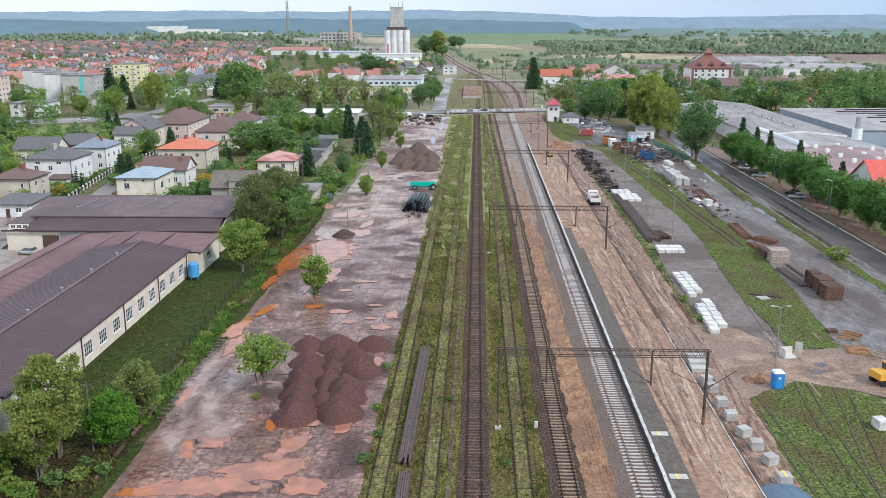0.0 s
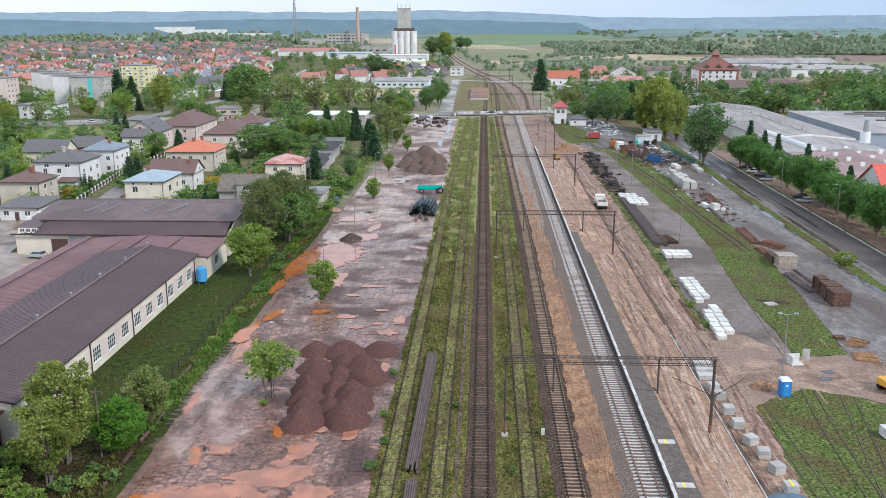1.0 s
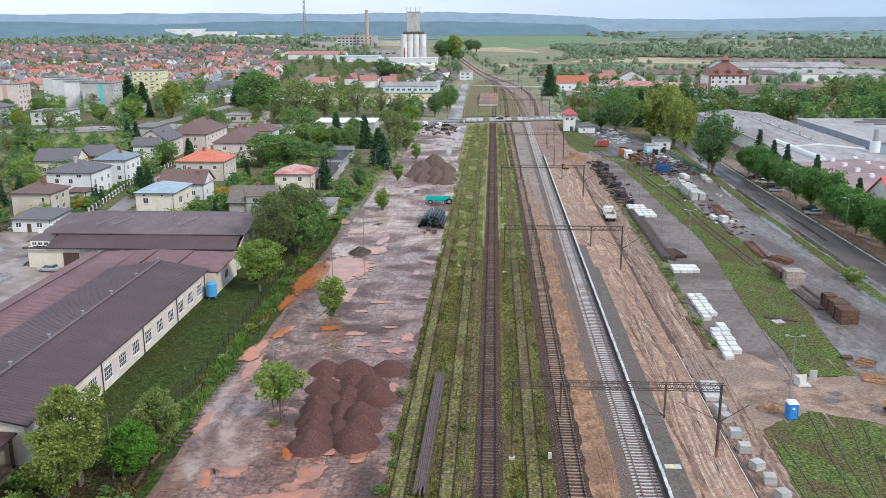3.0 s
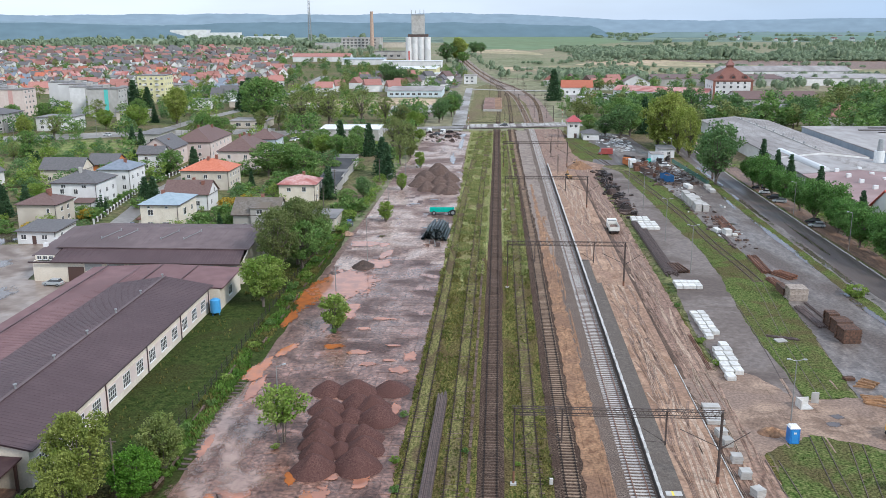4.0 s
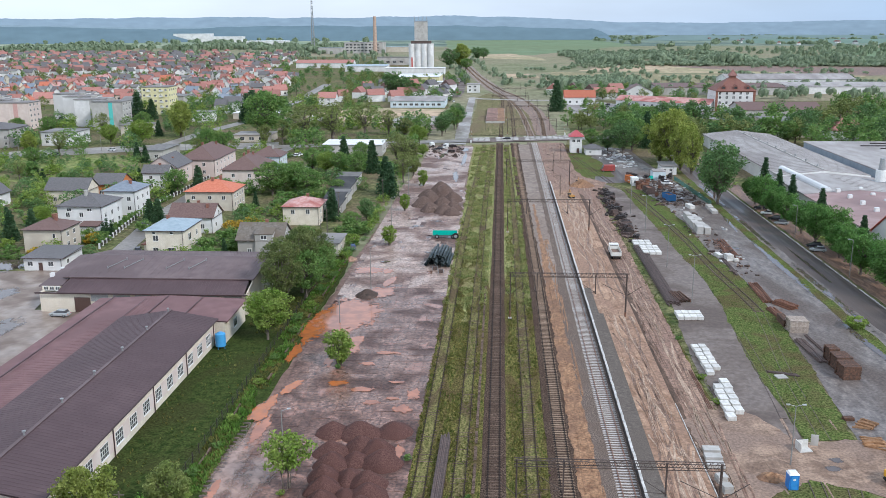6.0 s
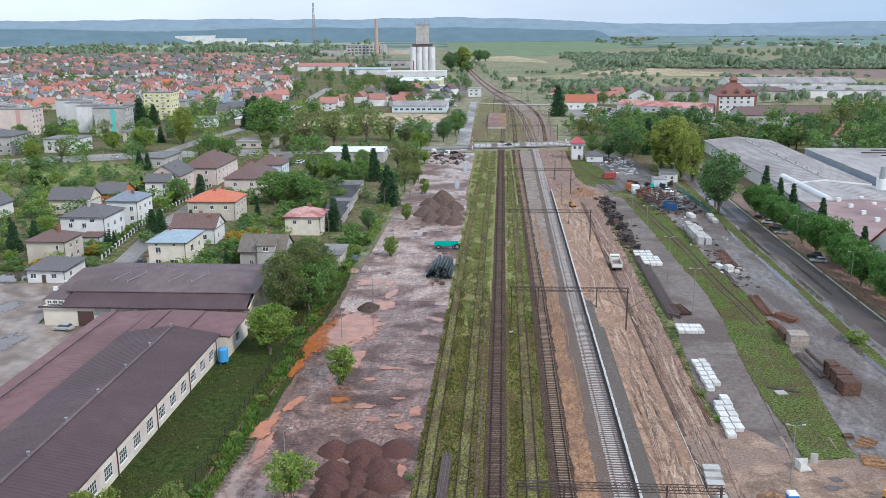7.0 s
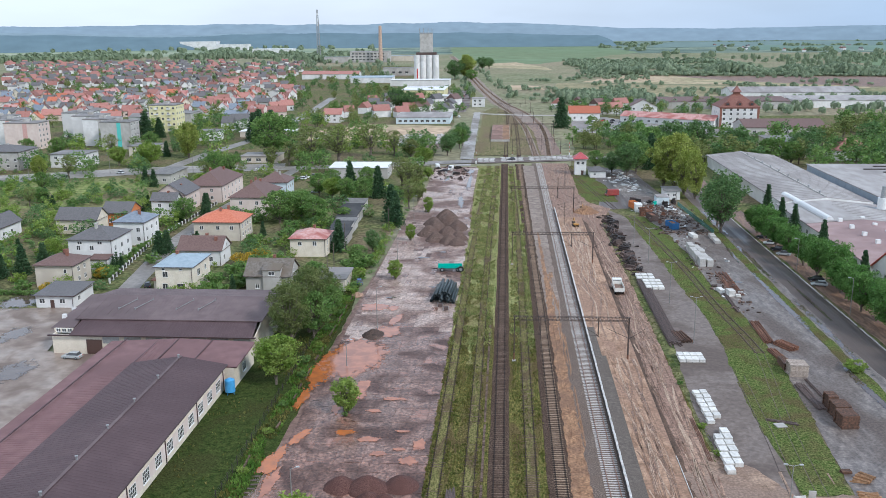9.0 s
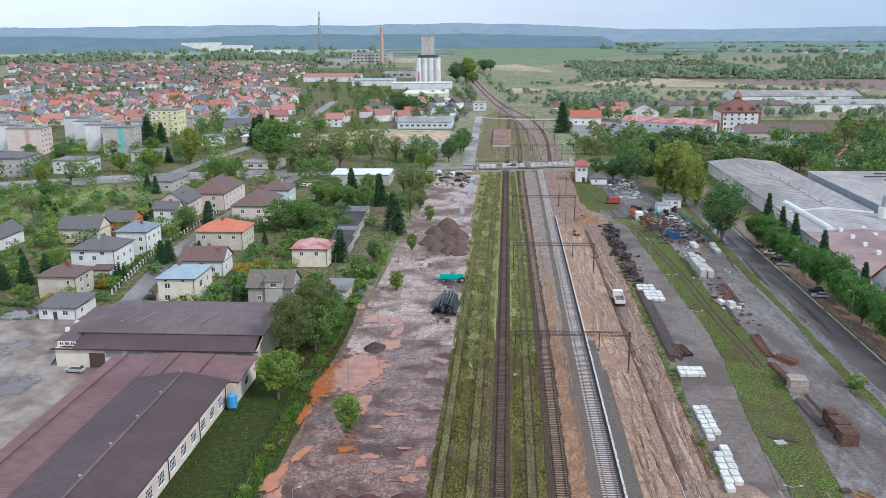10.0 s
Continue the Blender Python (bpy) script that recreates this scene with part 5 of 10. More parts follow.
def grid(us, zs, w, h):
    return [(u, z, w, h) for z in zs for u in us]


ROOF_SHED = corrugated("dark shed roof sheet", (0.045, 0.045, 0.047), (0.075, 0.072, 0.072), 0.4, 0, 0.7, 0.2)
# homes by the narrow street
house(-124.5, -114, 219.5, 229.5, 6.2, "hip", 2.2, BEIGE_WALL, ROOF_BROWN, "beige rendered house with a brown hipped roof", front=[(8.3, 3.9, 0.8, 1.2)], side=grid((3, 6.5), (1.2, 3.9), 1.3, 1.3), chimneys=((-117.5, 224, 3.2, BRICK_WALL), (-118.5, 225, 2.9, BRICK_WALL)))
house(-126.5, -113.4, 242.4, 256, 7.8, "hip", 2.8, WHITE_WALL, ROOF_GREY, "tall white house with a dark grey hipped roof", front=grid((3, 7), (4.6,), 1.2, 1.4) + [(6, 1.6, 0.8, 0.8), (9.5, 6.3, 1.4, 0.9), (3.5, 6.3, 1.4, 0.9)], side=grid((2.2, 6.6, 11), (1.4, 4.2), 1.2, 1.4), chimneys=((-120, 247.6, 3.6, CONCRETE), (-121, 250, 3.2, CONCRETE)), door=(9.5, 1.1, 2.2))
house(-118.6, -113.4, 238.2, 242.3, 3.0, "lean", 0.6, WHITE_WALL, ROOF_BROWN, "low white annexe with a brown lean-to roof", front=[(2.6, 1, 1.2, 1.2)], over=0.3)
house(-124, -114, 267.5, 279.5, 7.6, "hip", 2.5, WHITE_WALL, ROOF_SLATE, "tall white house with a blue-grey hipped roof", front=[(8, 1.4, 1.2, 1.4), (8, 4.4, 1.2, 1.4)], side=grid((2, 6, 10), (1.4, 4.4), 1.2, 1.3), chimneys=((-117, 272, 2.6, BRICK_WALL),))
house(-89.6, -79.8, 214.7, 228.4, 7.4, "hip", 1.9, CREAM_WALL, ROOF_BLUE, "cream house with a pale blue sheet roof", front=[(2.6, 4.6, 1.4, 1.5), (2.4, 1.4, 1.4, 1.5), (6.6, 1.4, 2.2, 1.5), (2.2, 6.4, 0.8, 0.6), (6.8, 6.4, 0.8, 0.6)], side=[(4.6, 4.0, 2.0, 1.8), (10, 4.2, 1.2, 1.4), (10, 1.3, 1.2, 1.4)], chimneys=((-86.5, 223, 2.1, BRICK_WALL),))
house(-91.2, -89.8, 217, 222, 3.0, "flat", 0.3, CREAM_WALL, BRICK_WALL, "small cream porch with a reddish parapet", gutter=False)
house(-94.2, -81.6, 243.4, 252.5, 4.6, "gable", 3.4, WHITE_WALL, ROOF_BROWN, "white house with a steep brown gabled roof", front=[(3, 1.3, 1.2, 1.4), (9.6, 1.3, 1.2, 1.4), (6.2, 2.8, 1.2, 1.2)], side=[(3, 1.3, 1.2, 1.4), (6, 4.4, 1.0, 1.2)], chimneys=((-83.8, 246.6, 3.2, BRICK_WALL), (-87.4, 249.5, 3.6, BRICK_WALL)))
house(-100.5, -85, 274.8, 288, 6.2, "hip", 3.0, BEIGE_WALL, ROOF_ORANGE, "beige house with an orange hipped roof", front=[(2.6, 3.6, 1.2, 1.3), (8, 3.6, 1.2, 1.3), (12.5, 3.6, 1.2, 1.3)], side=grid((2.4, 5.2, 8, 10.8), (1.2, 3.8), 1.1, 1.3), chimneys=((-91, 282.6, 3.9, BRICK_WALL), (-93, 280.5, 3.6, BRICK_WALL)))
house(-66.5, -55, 216.8, 226.8, 4.6, "gable", 3.6, GREY_WALL, ROOF_MOSS, "old grey house with a mossy dark gabled roof", front=[(7, 4.9, 1.4, 1.1), (3, 1.2, 1.1, 1.2), (9, 1.2, 1.1, 1.2)], side=[(3, 1.2, 1.1, 1.2), (5, 4.6, 1.0, 1.1)], chimneys=((-60, 222.2, 4.2, BRICK_WALL),))
house(-61.8, -57.2, 216.2, 219.4, 6.4, "lean", 1.0, GREY_WALL, ROOF_MOSS, "grey dormer under a mossy roof", front=[(2.3, 4.9, 1.6, 1.1)], over=0.2, gutter=False, category="dormer")
house(-64, -53.2, 255, 266, 5.6, "hip", 2.2, CREAM_WALL, ROOF_FADED, "cream house with a faded patchy red roof", front=[(7.5, 3.4, 1.2, 1.4), (3, 3.4, 1.2, 1.2)], side=[(3, 3.2, 1.2, 1.3), (7, 3.2, 1.2, 1.3), (3, 0.9, 1.2, 1.3)], chimneys=((-57.6, 261, 2.8, BRICK_WALL),))
house(-128.5, -119.4, 309.8, 316, 6.4, "gable", 2.6, WHITE_WALL, ROOF_GREY, "white house with a dark grey gabled roof", side=grid((1.6, 4.4), (1.2, 4), 1.1, 1.3), front=grid((3, 7), (1.2, 4), 1.2, 1.3), chimneys=((-123, 313, 3.0, BRICK_WALL),))
house(-131, -119.2, 319.4, 335, 6.8, "gable", 4.2, PINK_WALL, ROOF_GREY, "pale pinkish house with a steep grey roof", along="y", front=grid((3, 8.5), (1.2, 4.2), 1.2, 1.3), side=grid((3, 7, 11), (1.2, 4), 1.1, 1.3), chimneys=((-123, 326, 3.0, BRICK_WALL),))
house(-126, -111.6, 340, 368, 6.8, "hip", 4.6, PINK_WALL, ROOF_BROWN, "long pinkish house with a brown hipped roof", along="y", front=grid((4, 10), (1.2, 4.2), 1.2, 1.4), side=grid((3, 8, 13, 18, 23), (1.2, 4.2), 1.1, 1.4), chimneys=((-120, 352, 5.2, BRICK_WALL), (-117, 360, 4.6, BRICK_WALL)))
house(-100.5, -86.8, 314, 335.5, 7.0, "hip", 4.4, PINK_WALL, ROOF_BROWN, "pinkish house with a brown hipped roof", along="y", front=grid((4, 10), (1.2, 4.2), 1.2, 1.4), side=grid((4, 9, 14, 18), (1.2, 4.2), 1.1, 1.4), chimneys=((-94.4, 322, 5.0, BRICK_WALL), (-92.6, 328, 4.6, BRICK_WALL), (-95, 330, 4.8, BRICK_WALL)))
house(-98.6, -86.8, 345, 357, 7.4, "hip", 3.4, BLUE_WALL, ROOF_BROWN, "pale blue house with a brown hipped roof", front=grid((3, 8), (1.2, 4.4), 1.2, 1.4), side=grid((2.4, 6, 9.6), (1.2, 4.4), 1.1, 1.4), chimneys=((-90.6, 350, 3.6, CONCRETE), (-92.4, 352, 3.8, CONCRETE)))
house(-158.2, -148.4, 382, 403, 4.4, "flat", 0.3, GREY_WALL, ROOF_FELT, "low grey house with a flat felt roof", front=grid((2.5, 6.6), (1.2,), 1.6, 1.4), side=grid((4, 10, 16), (1.2,), 1.4, 1.3))
house(-229, -211, 430.4, 446, 6.6, "flat", 0.3, WHITE_WALL, ROOF_FELT, "white two-storey flat-roofed house", front=grid((3, 9, 15), (1.2, 4.2), 1.6, 1.4), side=grid((4, 10), (1.2, 4.2), 1.2, 1.4))
house(-262, -240, 421, 440, 9.2, "hip", 2.6, GREY_WALL, ROOF_GREY, "grey row of homes with a dark roof and balconies", front=grid((2.5, 7, 11.5, 16, 20), (1.4, 4.4), 1.4, 1.4), side=grid((4, 10), (1.4, 4.4), 1.2, 1.4), chimneys=((-250, 430, 3, CONCRETE),))
house(-172, -164.6, 266, 285, 4.2, "gable", 3.4, WHITE_WALL, ROOF_GREY, "white low house with a dark gabled roof", along="y", front=[(3.6, 1.2, 1.2, 1.3)], side=grid((3, 8, 13), (1.2,), 1.2, 1.3))
house(-115.4, -105.8, 202.2, 213, 3.2, "lean", 0.5, WHITE_WALL, ROOF_GREY, "low white gatehouse with a dark grey roof", front=[(1.6, 1.1, 1.4, 1.2), (6.8, 1.1, 1.4, 1.2)], side=[(3, 1.1, 1.2, 1.2)], door=(4.2, 1.0, 2.0), category="gatehouse")
house(-151, -137, 283, 292, 4.8, "gable", 3.6, CREAM_WALL, ROOF_GREY, "cream house with a dark steep roof", front=grid((3, 9), (1.2,), 1.2, 1.3), side=[(4, 1.2, 1.2, 1.3)])
house(-141, -131, 296, 306, 4.6, "gable", 3.2, ORANGE_PAINT, ROOF_GREY, "small house with orange walls and dark roof", front=grid((3, 7), (1.2,), 1.2, 1.3))
house(-49, -41, 219.4, 230, 3.2, "flat", 0.2, BEIGE_WALL, ROOF_FELT, "low beige outbuilding with a flat felt roof", side=[(4, 1.0, 1.2, 1.0)], front=[(3, 1.2, 1.0, 0.9)], category="outbuilding", gutter=False)
for i in range(8):
    house(-55.4 - i * 0.72, -49.6 - i * 0.45 + (i % 2) * 0.5, 264 + i * 8.6, 272.2 + i * 8.6, 2.7 + 0.3 * (i % 3), "lean", 0.5, GREY_WALL, ROOF_SHED if i % 4 < 3 else ROOF_FELT, "low shed in a row with dark felt roof", front=[(3.5, 0.9, 1.2, 1.0)] if i == 0 else (), over=0.25, category="shed", group="sheds behind the houses", gutter=False, name="shed")

# flats
def flats(x0, x1, y0, y1, h, wall, label, stripe=None, cols=4, rows=5):
    cx, cy = (x0 + x1) / 2, (y0 + y1) / 2
    t = thing("apartment_block", cx, cy, 0, 0, label, "apartment block", "apartment blocks")
    a, b, c, d = x0 - cx, x1 - cx, y0 - cy, y1 - cy
    wall_box(Mesh(), a, b, c, d, h).ob("wall", wall, t)
    Mesh().box(a - 0.2, b + 0.2, c - 0.2, d + 0.2, h, h + 0.5).ob("roof", ROOF_FELT, t)
    Mesh().box(-1.5, 1.5, -1.2, 1.2, h + 0.5, h + 2.2).ob("roof_hatch", CONCRETE, t)
    if stripe:
        Mesh().box(a + (b - a) * 0.55, a + (b - a) * 0.68, c - 0.06, c - 0.003, 0.2, h - 0.2).ob("facade_stripe", stripe, t)
    else:
        for r in range(rows):
            for k in range(cols):
                window(t, "-y", a + (b - a) * (k + 0.5) / cols, 1.2 + r * h / rows, 1.5, 1.4, c)
    for r in range(rows):
        for k in range(int((d - c) / 4)):
            window(t, "+x", c + 2.2 + k * 4, 1.2 + r * h / rows, 1.5, 1.4, b)
        if not stripe:
            for k in (0.27, 0.74):
                u = a + (b - a) * k
                bal = Mesh().box(u - 1.3, u + 1.3, c - 1.0, c - 0.08, 0.9 + r * h / rows, 1.0 + r * h / rows)
                bal.box(u - 1.3, u + 1.3, c - 1.0, c - 0.92, 1.0 + r * h / rows, 1.9 + r * h / rows)
                bal.ob("balcony", WHITE_WALL, t)
    return t


flats(-234.5, -216.5, 501, 514, 15.5, GREY_WALL, "grey block of flats with a turquoise stripe", GREEN_STRIPE)
for i in range(3):
    flats(-252 - i * 17.5, -235 - i * 17.5, 516 + i * 22, 534 + i * 22, 15.5, WHITE_WALL, "white block of flats in a stepped row", GREY_WALL)
flats(-292, -271.5, 500, 514, 15, PINK_WALL, "pinkish block of flats with a reddish stripe", PINK_STRIPE)
for i in range(2):
    flats(-311 - i * 18, -293 - i * 18, 518 + i * 20, 534 + i * 20, 15, WHITE_WALL, "white block of flats in a row", PINK_STRIPE)
flats(-240, -221.5, 588, 604, 18, YELLOW_WALL, "pale yellow five-storey block of flats with balconies", None, 5, 5)

# brown halls beside the yard
ROOF_RIB = surface("plum rib", (0.083, 0.051, 0.054), (0.108, 0.069, 0.071), 1.0, 0.5, bump=0.0, spec=0.3)
ROOF_RIB_RED = surface("red brown rib", (0.165, 0.083, 0.082), (0.205, 0.11, 0.107), 1.0, 0.6, bump=0.0, spec=0.3)


def long_hall():
    t = thing("hall", 0, 0, 0, 0, "long cream hall with a plum-brown sheet roof", "hall", "brown-roofed halls")
    wl_ = wall_box(Mesh(), -70, -52.4, 88.8, 153.6, 4.9)
    wl_.add([(-70, 88.8, 4.9), (-52.4, 88.8, 4.9), (-60.4, 88.8, 6.4), (-70, 89.1, 4.9), (-52.4, 89.1, 4.9), (-60.4, 89.1, 6.4)], [(0, 1, 2), (3, 5, 4)])
    wl_.ob("wall", CREAM_WALL, t)
    Mesh().box(-52.4, -52.34, 89, 153.6, 0.9, 3.4).ob("wall_band", PINK_WALL, t, "pinkish band between the windows")
    m = Mesh()
    ridge, eave, lx, rx, mx = 6.6, 4.9, -70.3, -51.8, -60.4
    y0, y1, hip = 88.3, 154.0, 0.6
    v = [(lx, y0, eave), (mx, y0, ridge), (rx, y0, eave), (lx, y1, eave), (mx, y1 - hip, ridge), (rx, y1, eave)]
    m.add(v + [(x, y, z - 0.22) for x, y, z in v], [(0, 1, 4, 3), (1, 2, 5, 4), (3, 4, 5), (6, 9, 10, 7), (7, 10, 11, 8), (2, 8, 11, 5), (5, 11, 9, 3), (3, 9, 6, 0)])
    m.ob("roof", ROOF_PLUM, t)
    rb = Mesh()
    for i in range(int((y1 - y0) / 0.75)):
        yy = y0 + 0.4 + i * 0.75
        rb.beam((mx, yy, ridge + 0.0), (rx, yy, eave + 0.0), 0.09, 0.05)
        rb.beam((mx, yy, ridge + 0.0), (lx, yy, eave + 0.0), 0.09, 0.05)
    tagged(rb.ob("roof_ribs", ROOF_RIB, t), kind="stuff")
    r = Mesh()
    r.beam((mx, y0, ridge + 0.06), (mx, y1 - hip, ridge + 0.06), 0.5, 0.1)
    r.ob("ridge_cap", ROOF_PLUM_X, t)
    for i in range(7):
        k = Mesh()
        k.tube((mx, 91 + i * 10.2, ridge), (mx, 91 + i * 10.2, ridge + 0.6), 0.14)
        k.tube((mx, 91 + i * 10.2, ridge + 0.6), (mx, 91 + i * 10.2, ridge + 0.75), 0.26)
        k.ob("roof_vent", GREY_STEEL, t, "small galvanised roof vent")
    g = Mesh()
    g.beam((rx + 0.08, y0, eave - 0.12), (rx + 0.08, y1, eave - 0.12), 0.16)
    g.ob("gutter", GUTTER, t)
    for i in range(5):
        Mesh().tube((-52.24, 152.6 - i * 14.6, 0), (-52.24, 152.6 - i * 14.6, 4.8), 0.09).ob("downpipe", GUTTER, t)
    y = 149.6
    k = 0
    while y > 91:
        window(t, "+x", y, 1.2, 2.5, 2.0, -52.34, 3)
        b = Mesh()
        for zz in (1.85, 2.55):
            b.box(-52.33, -52.28, y - 1.2, y + 1.2, zz - 0.03, zz + 0.03)
        b.ob("glazing_bar", FRAME_WHITE, t)
        k += 1
        y -= 4.86
    # lower red-brown wing wrapped behind and beside
    u = thing("hall", 0, 0, 0, 0, "low hall wing with a red-brown sheet roof", "hall", "brown-roofed halls")
    w = Mesh()
    wall_box(w, -80, -50.6, 154.2, 167.2, 4.0)
    w.box(-80, -79.7, 90, 154, 0, 4.0)
    w.ob("wall", CREAM_WALL, u)
    m = Mesh()
    v = [(-80.4, 89.5, 4.1), (-70.35, 89.5, 4.7), (-70.35, 154.3, 4.7), (-50.1, 154.3, 4.2), (-50.1, 167.6, 4.5), (-66, 167.6, 5.0), (-80.4, 167.6, 4.2), (-66, 154.3, 4.8)]
    m.add(v + [(x, y, z - 0.2) for x, y, z in v], [(0, 1, 2, 6), (2, 7, 5, 6), (7, 3, 4, 5), (8, 14, 10, 9), (10, 14, 13, 15), (15, 13, 12, 11), (3, 11, 12, 4), (4, 12, 13, 5), (5, 13, 14, 6), (6, 14, 8, 0)])
    m.ob("roof", ROOF_RED_BROWN, u)
    rb = Mesh()
    for i in range(102):
        yy = 90.4 + i * 0.75
        if yy < 154:
            rb.beam((-80.4, yy, 4.12), (-70.35, yy, 4.71), 0.05, 0.03)
    for i in range(19):
        xx = -79.6 + i * 0.75
        rb.beam((xx, 154.5, 4.8 - abs(xx + 66) * 0.0), (xx, 167.5, 5.0 - max(0, -66 - xx) * 0.055), 0.09, 0.06) if xx > -70 else None
    tagged(rb.ob("roof_ribs", ROOF_RIB_RED, u), kind="stuff")
    for x in (-77.2, -70.2, -66, -59):
        Mesh().box(x - 0.12, x + 0.12, 154.6 if x > -70.3 else 90, 167.5, 4.62 if x < -60 else 4.86, 5.08 if -70 < x < -60 else 4.76).ob("roof_seam", ROOF_PLUM, u)
    window(u, "+x", 160.5, 1.2, 2.2, 1.8, -50.6, 2)
    # open shed at the near end
    o = thing("open_shed", 0, 0, 0, 0, "dark open shed with a plum sheet roof", "shed")
    b = Mesh().box(-74, -73.7, 62, 88.4, -0.2, 4.6)
    b.box(-74, -53.6, 61.7, 62, -0.2, 3.9)
    b.ob("wall", FRAME_BROWN, o)
    for yy in (64, 70, 76, 82, 88):
        Mesh().box(-53.9, -53.6, yy - 0.15, yy + 0.15, -0.2, 3.95).ob("post", FRAME_BROWN, o)
    v = [(-74.4, 61, 4.9), (-52.9, 61, 4.1), (-52.9, 88.2, 4.1), (-74.4, 88.2, 4.9)]
    Mesh().add(v + [(x, y_, z - 0.2) for x, y_, z in v], [(0, 1, 2, 3), (7, 6, 5, 4), (0, 4, 5, 1), (1, 5, 6, 2), (2, 6, 7, 3), (3, 7, 4, 0)]).ob("roof", surface("dark maroon sheet", (0.05, 0.026, 0.026), (0.075, 0.042, 0.04), 0.8, 0.7, bump=0.1, spec=0.2), o)
    Mesh().box(-73.6, -53.7, 62.2, 88.4, -0.1, 0.0).ob("floor", DIRT, o)
    # back hall across
    q = thing("hall", 0, 0, 0, 0, "wide cream hall with plum sheet roof and skylight strip", "hall", "brown-roofed halls")
    wall_box(Mesh(), -95, -51.2, 171, 199, 4.2).ob("wall", CREAM_WALL, q)
    Mesh().box(-90.6, -52.2, 176.3, 176.6, 4.2, 6.0).ob("clerestory", GREY_WALL, q, "grey clerestory strip under the upper roof")
    for name, v in (("lower_roof", [(-91, 170.4, 4.4), (-51.6, 170.4, 4.4), (-52, 176.4, 5.9), (-90.6, 176.4, 5.9)]),
                    ("upper_roof", [(-92.2, 176.0, 6.1), (-51, 176.0, 6.1), (-50.6, 189, 7.6), (-92.6, 189, 7.6)]),
                    ("back_roof", [(-92.6, 189, 7.6), (-50.6, 189, 7.6), (-50.6, 200, 5.9), (-92.6, 200, 5.9)]),
                    ("end_roof", [(-96.2, 173.2, 4.9), (-91.0, 173.2, 5.1), (-92.2, 190, 7.55), (-94.8, 190, 7.3)])):
        m = Mesh().add(v + [(x, y, z - 0.18) for x, y, z in v], [(0, 1, 2, 3), (7, 6, 5, 4), (0, 4, 5, 1), (1, 5, 6, 2), (2, 6, 7, 3), (3, 7, 4, 0)])
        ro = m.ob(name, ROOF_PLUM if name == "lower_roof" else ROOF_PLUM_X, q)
        if name != "end_roof":
            rb = Mesh()
            for i in range(int((v[1][0] - v[0][0]) / 0.75)):
                k_ = (i + 0.5) * 0.75 / (v[1][0] - v[0][0])
                a_, b_ = Vector(v[0]).lerp(Vector(v[1]), k_), Vector(v[3]).lerp(Vector(v[2]), k_)
                rb.beam(a_ + Vector((0, 0, 0.02)), b_ + Vector((0, 0, 0.02)), 0.05, 0.04)
            tagged(rb.ob("roof_ribs", ROOF_RIB if name == "lower_roof" else ROOF_PLUM_X, ro), kind="stuff")
    ew = Mesh()
    prof = [(171, 4.2), (176.2, 5.6), (176.2, 5.9), (189, 7.38), (199.4, 5.75), (199.4, 4.2)]
    ew.add([(x_, a_, b_) for x_ in (-51.45, -51.2) for a_, b_ in prof], [tuple(range(6)), tuple(range(11, 5, -1))] + [(i, (i + 1) % 6, 6 + (i + 1) % 6, 6 + i) for i in range(6)])
    ew.ob("end_wall", CREAM_WALL, q)
    Mesh().box(-95.6, -50.9, 170.2, 170.5, 4.1, 4.4).ob("gutter", GUTTER, q)
    Mesh().box(-95.3, -91.2, 172.8, 173, 4.2, 5.0).ob("gable_wall", CREAM_WALL, q)
    for i in range(3):
        window(q, "-y", -94.4 + i * 1.25, 3.95 + 0.2, 1.0, 0.8, 172.8)
    Mesh().box(-87.6, -84.2, 170.9, 170.96, 0, 3.2).ob("gate", FRAME_BROWN, q, "dark open gate")
    for i in range(7):
        Mesh().box(-84 + i * 4.7, -80.4 + i * 4.7, 170.9, 170.97, 2.4, 3.9).ob("skylight_panel", GREY_STEEL, q, "grey corrugated panel")
    for x, y in ((-84.5, 181), (-80.8, 181), (-71.5, 181), (-66.5, 181)):
        k = Mesh()
        k.beam((x, y, 6.9), (x + 2.2, y + 5.2, 7.5), 0.12)
        k.tube((x, y, 6.6), (x, y, 7.2), 0.13)
        k.tube((x + 2.2, y + 5.2, 7.0), (x + 2.2, y + 5.2, 7.8), 0.13)
        k.ob("vent_pipe", GREY_STEEL, q, "galvanised vent pipe")
    for y in (178, 182.5, 187, 191):
        Mesh().box(-95.9, -95.1, y - 0.4, y + 0.4, 5.2, 6.4).ob("chimney", WHITE_WALL, q)


long_hall()

# signal box
sb = house(32.6, 37.8, 411.6, 418, 7.6, "hip", 2.6, WHITE_WALL, surface("crimson sheet roof", (0.36, 0.06, 0.07), (0.45, 0.095, 0.1), 1.2, 0.5, bump=0.2), "white signal box with a crimson hipped roof", front=[(1.4, 4.8, 1.4, 1.4), (3.6, 4.8, 1.4, 1.4)], side=[(2, 4.8, 1.4, 1.4)], side_face="-x", door=(3.4, 1.2, 2.1), category="signal box", gutter=False, over=0.9, name="signal_box")
house(39, 46, 404, 414, 3.0, "hip", 1.6, WHITE_WALL, ROOF_GREY, "small white hut with a dark roof", front=[(2, 1, 1.0, 1)], side_face="-x", category="hut", gutter=False, name="hut")

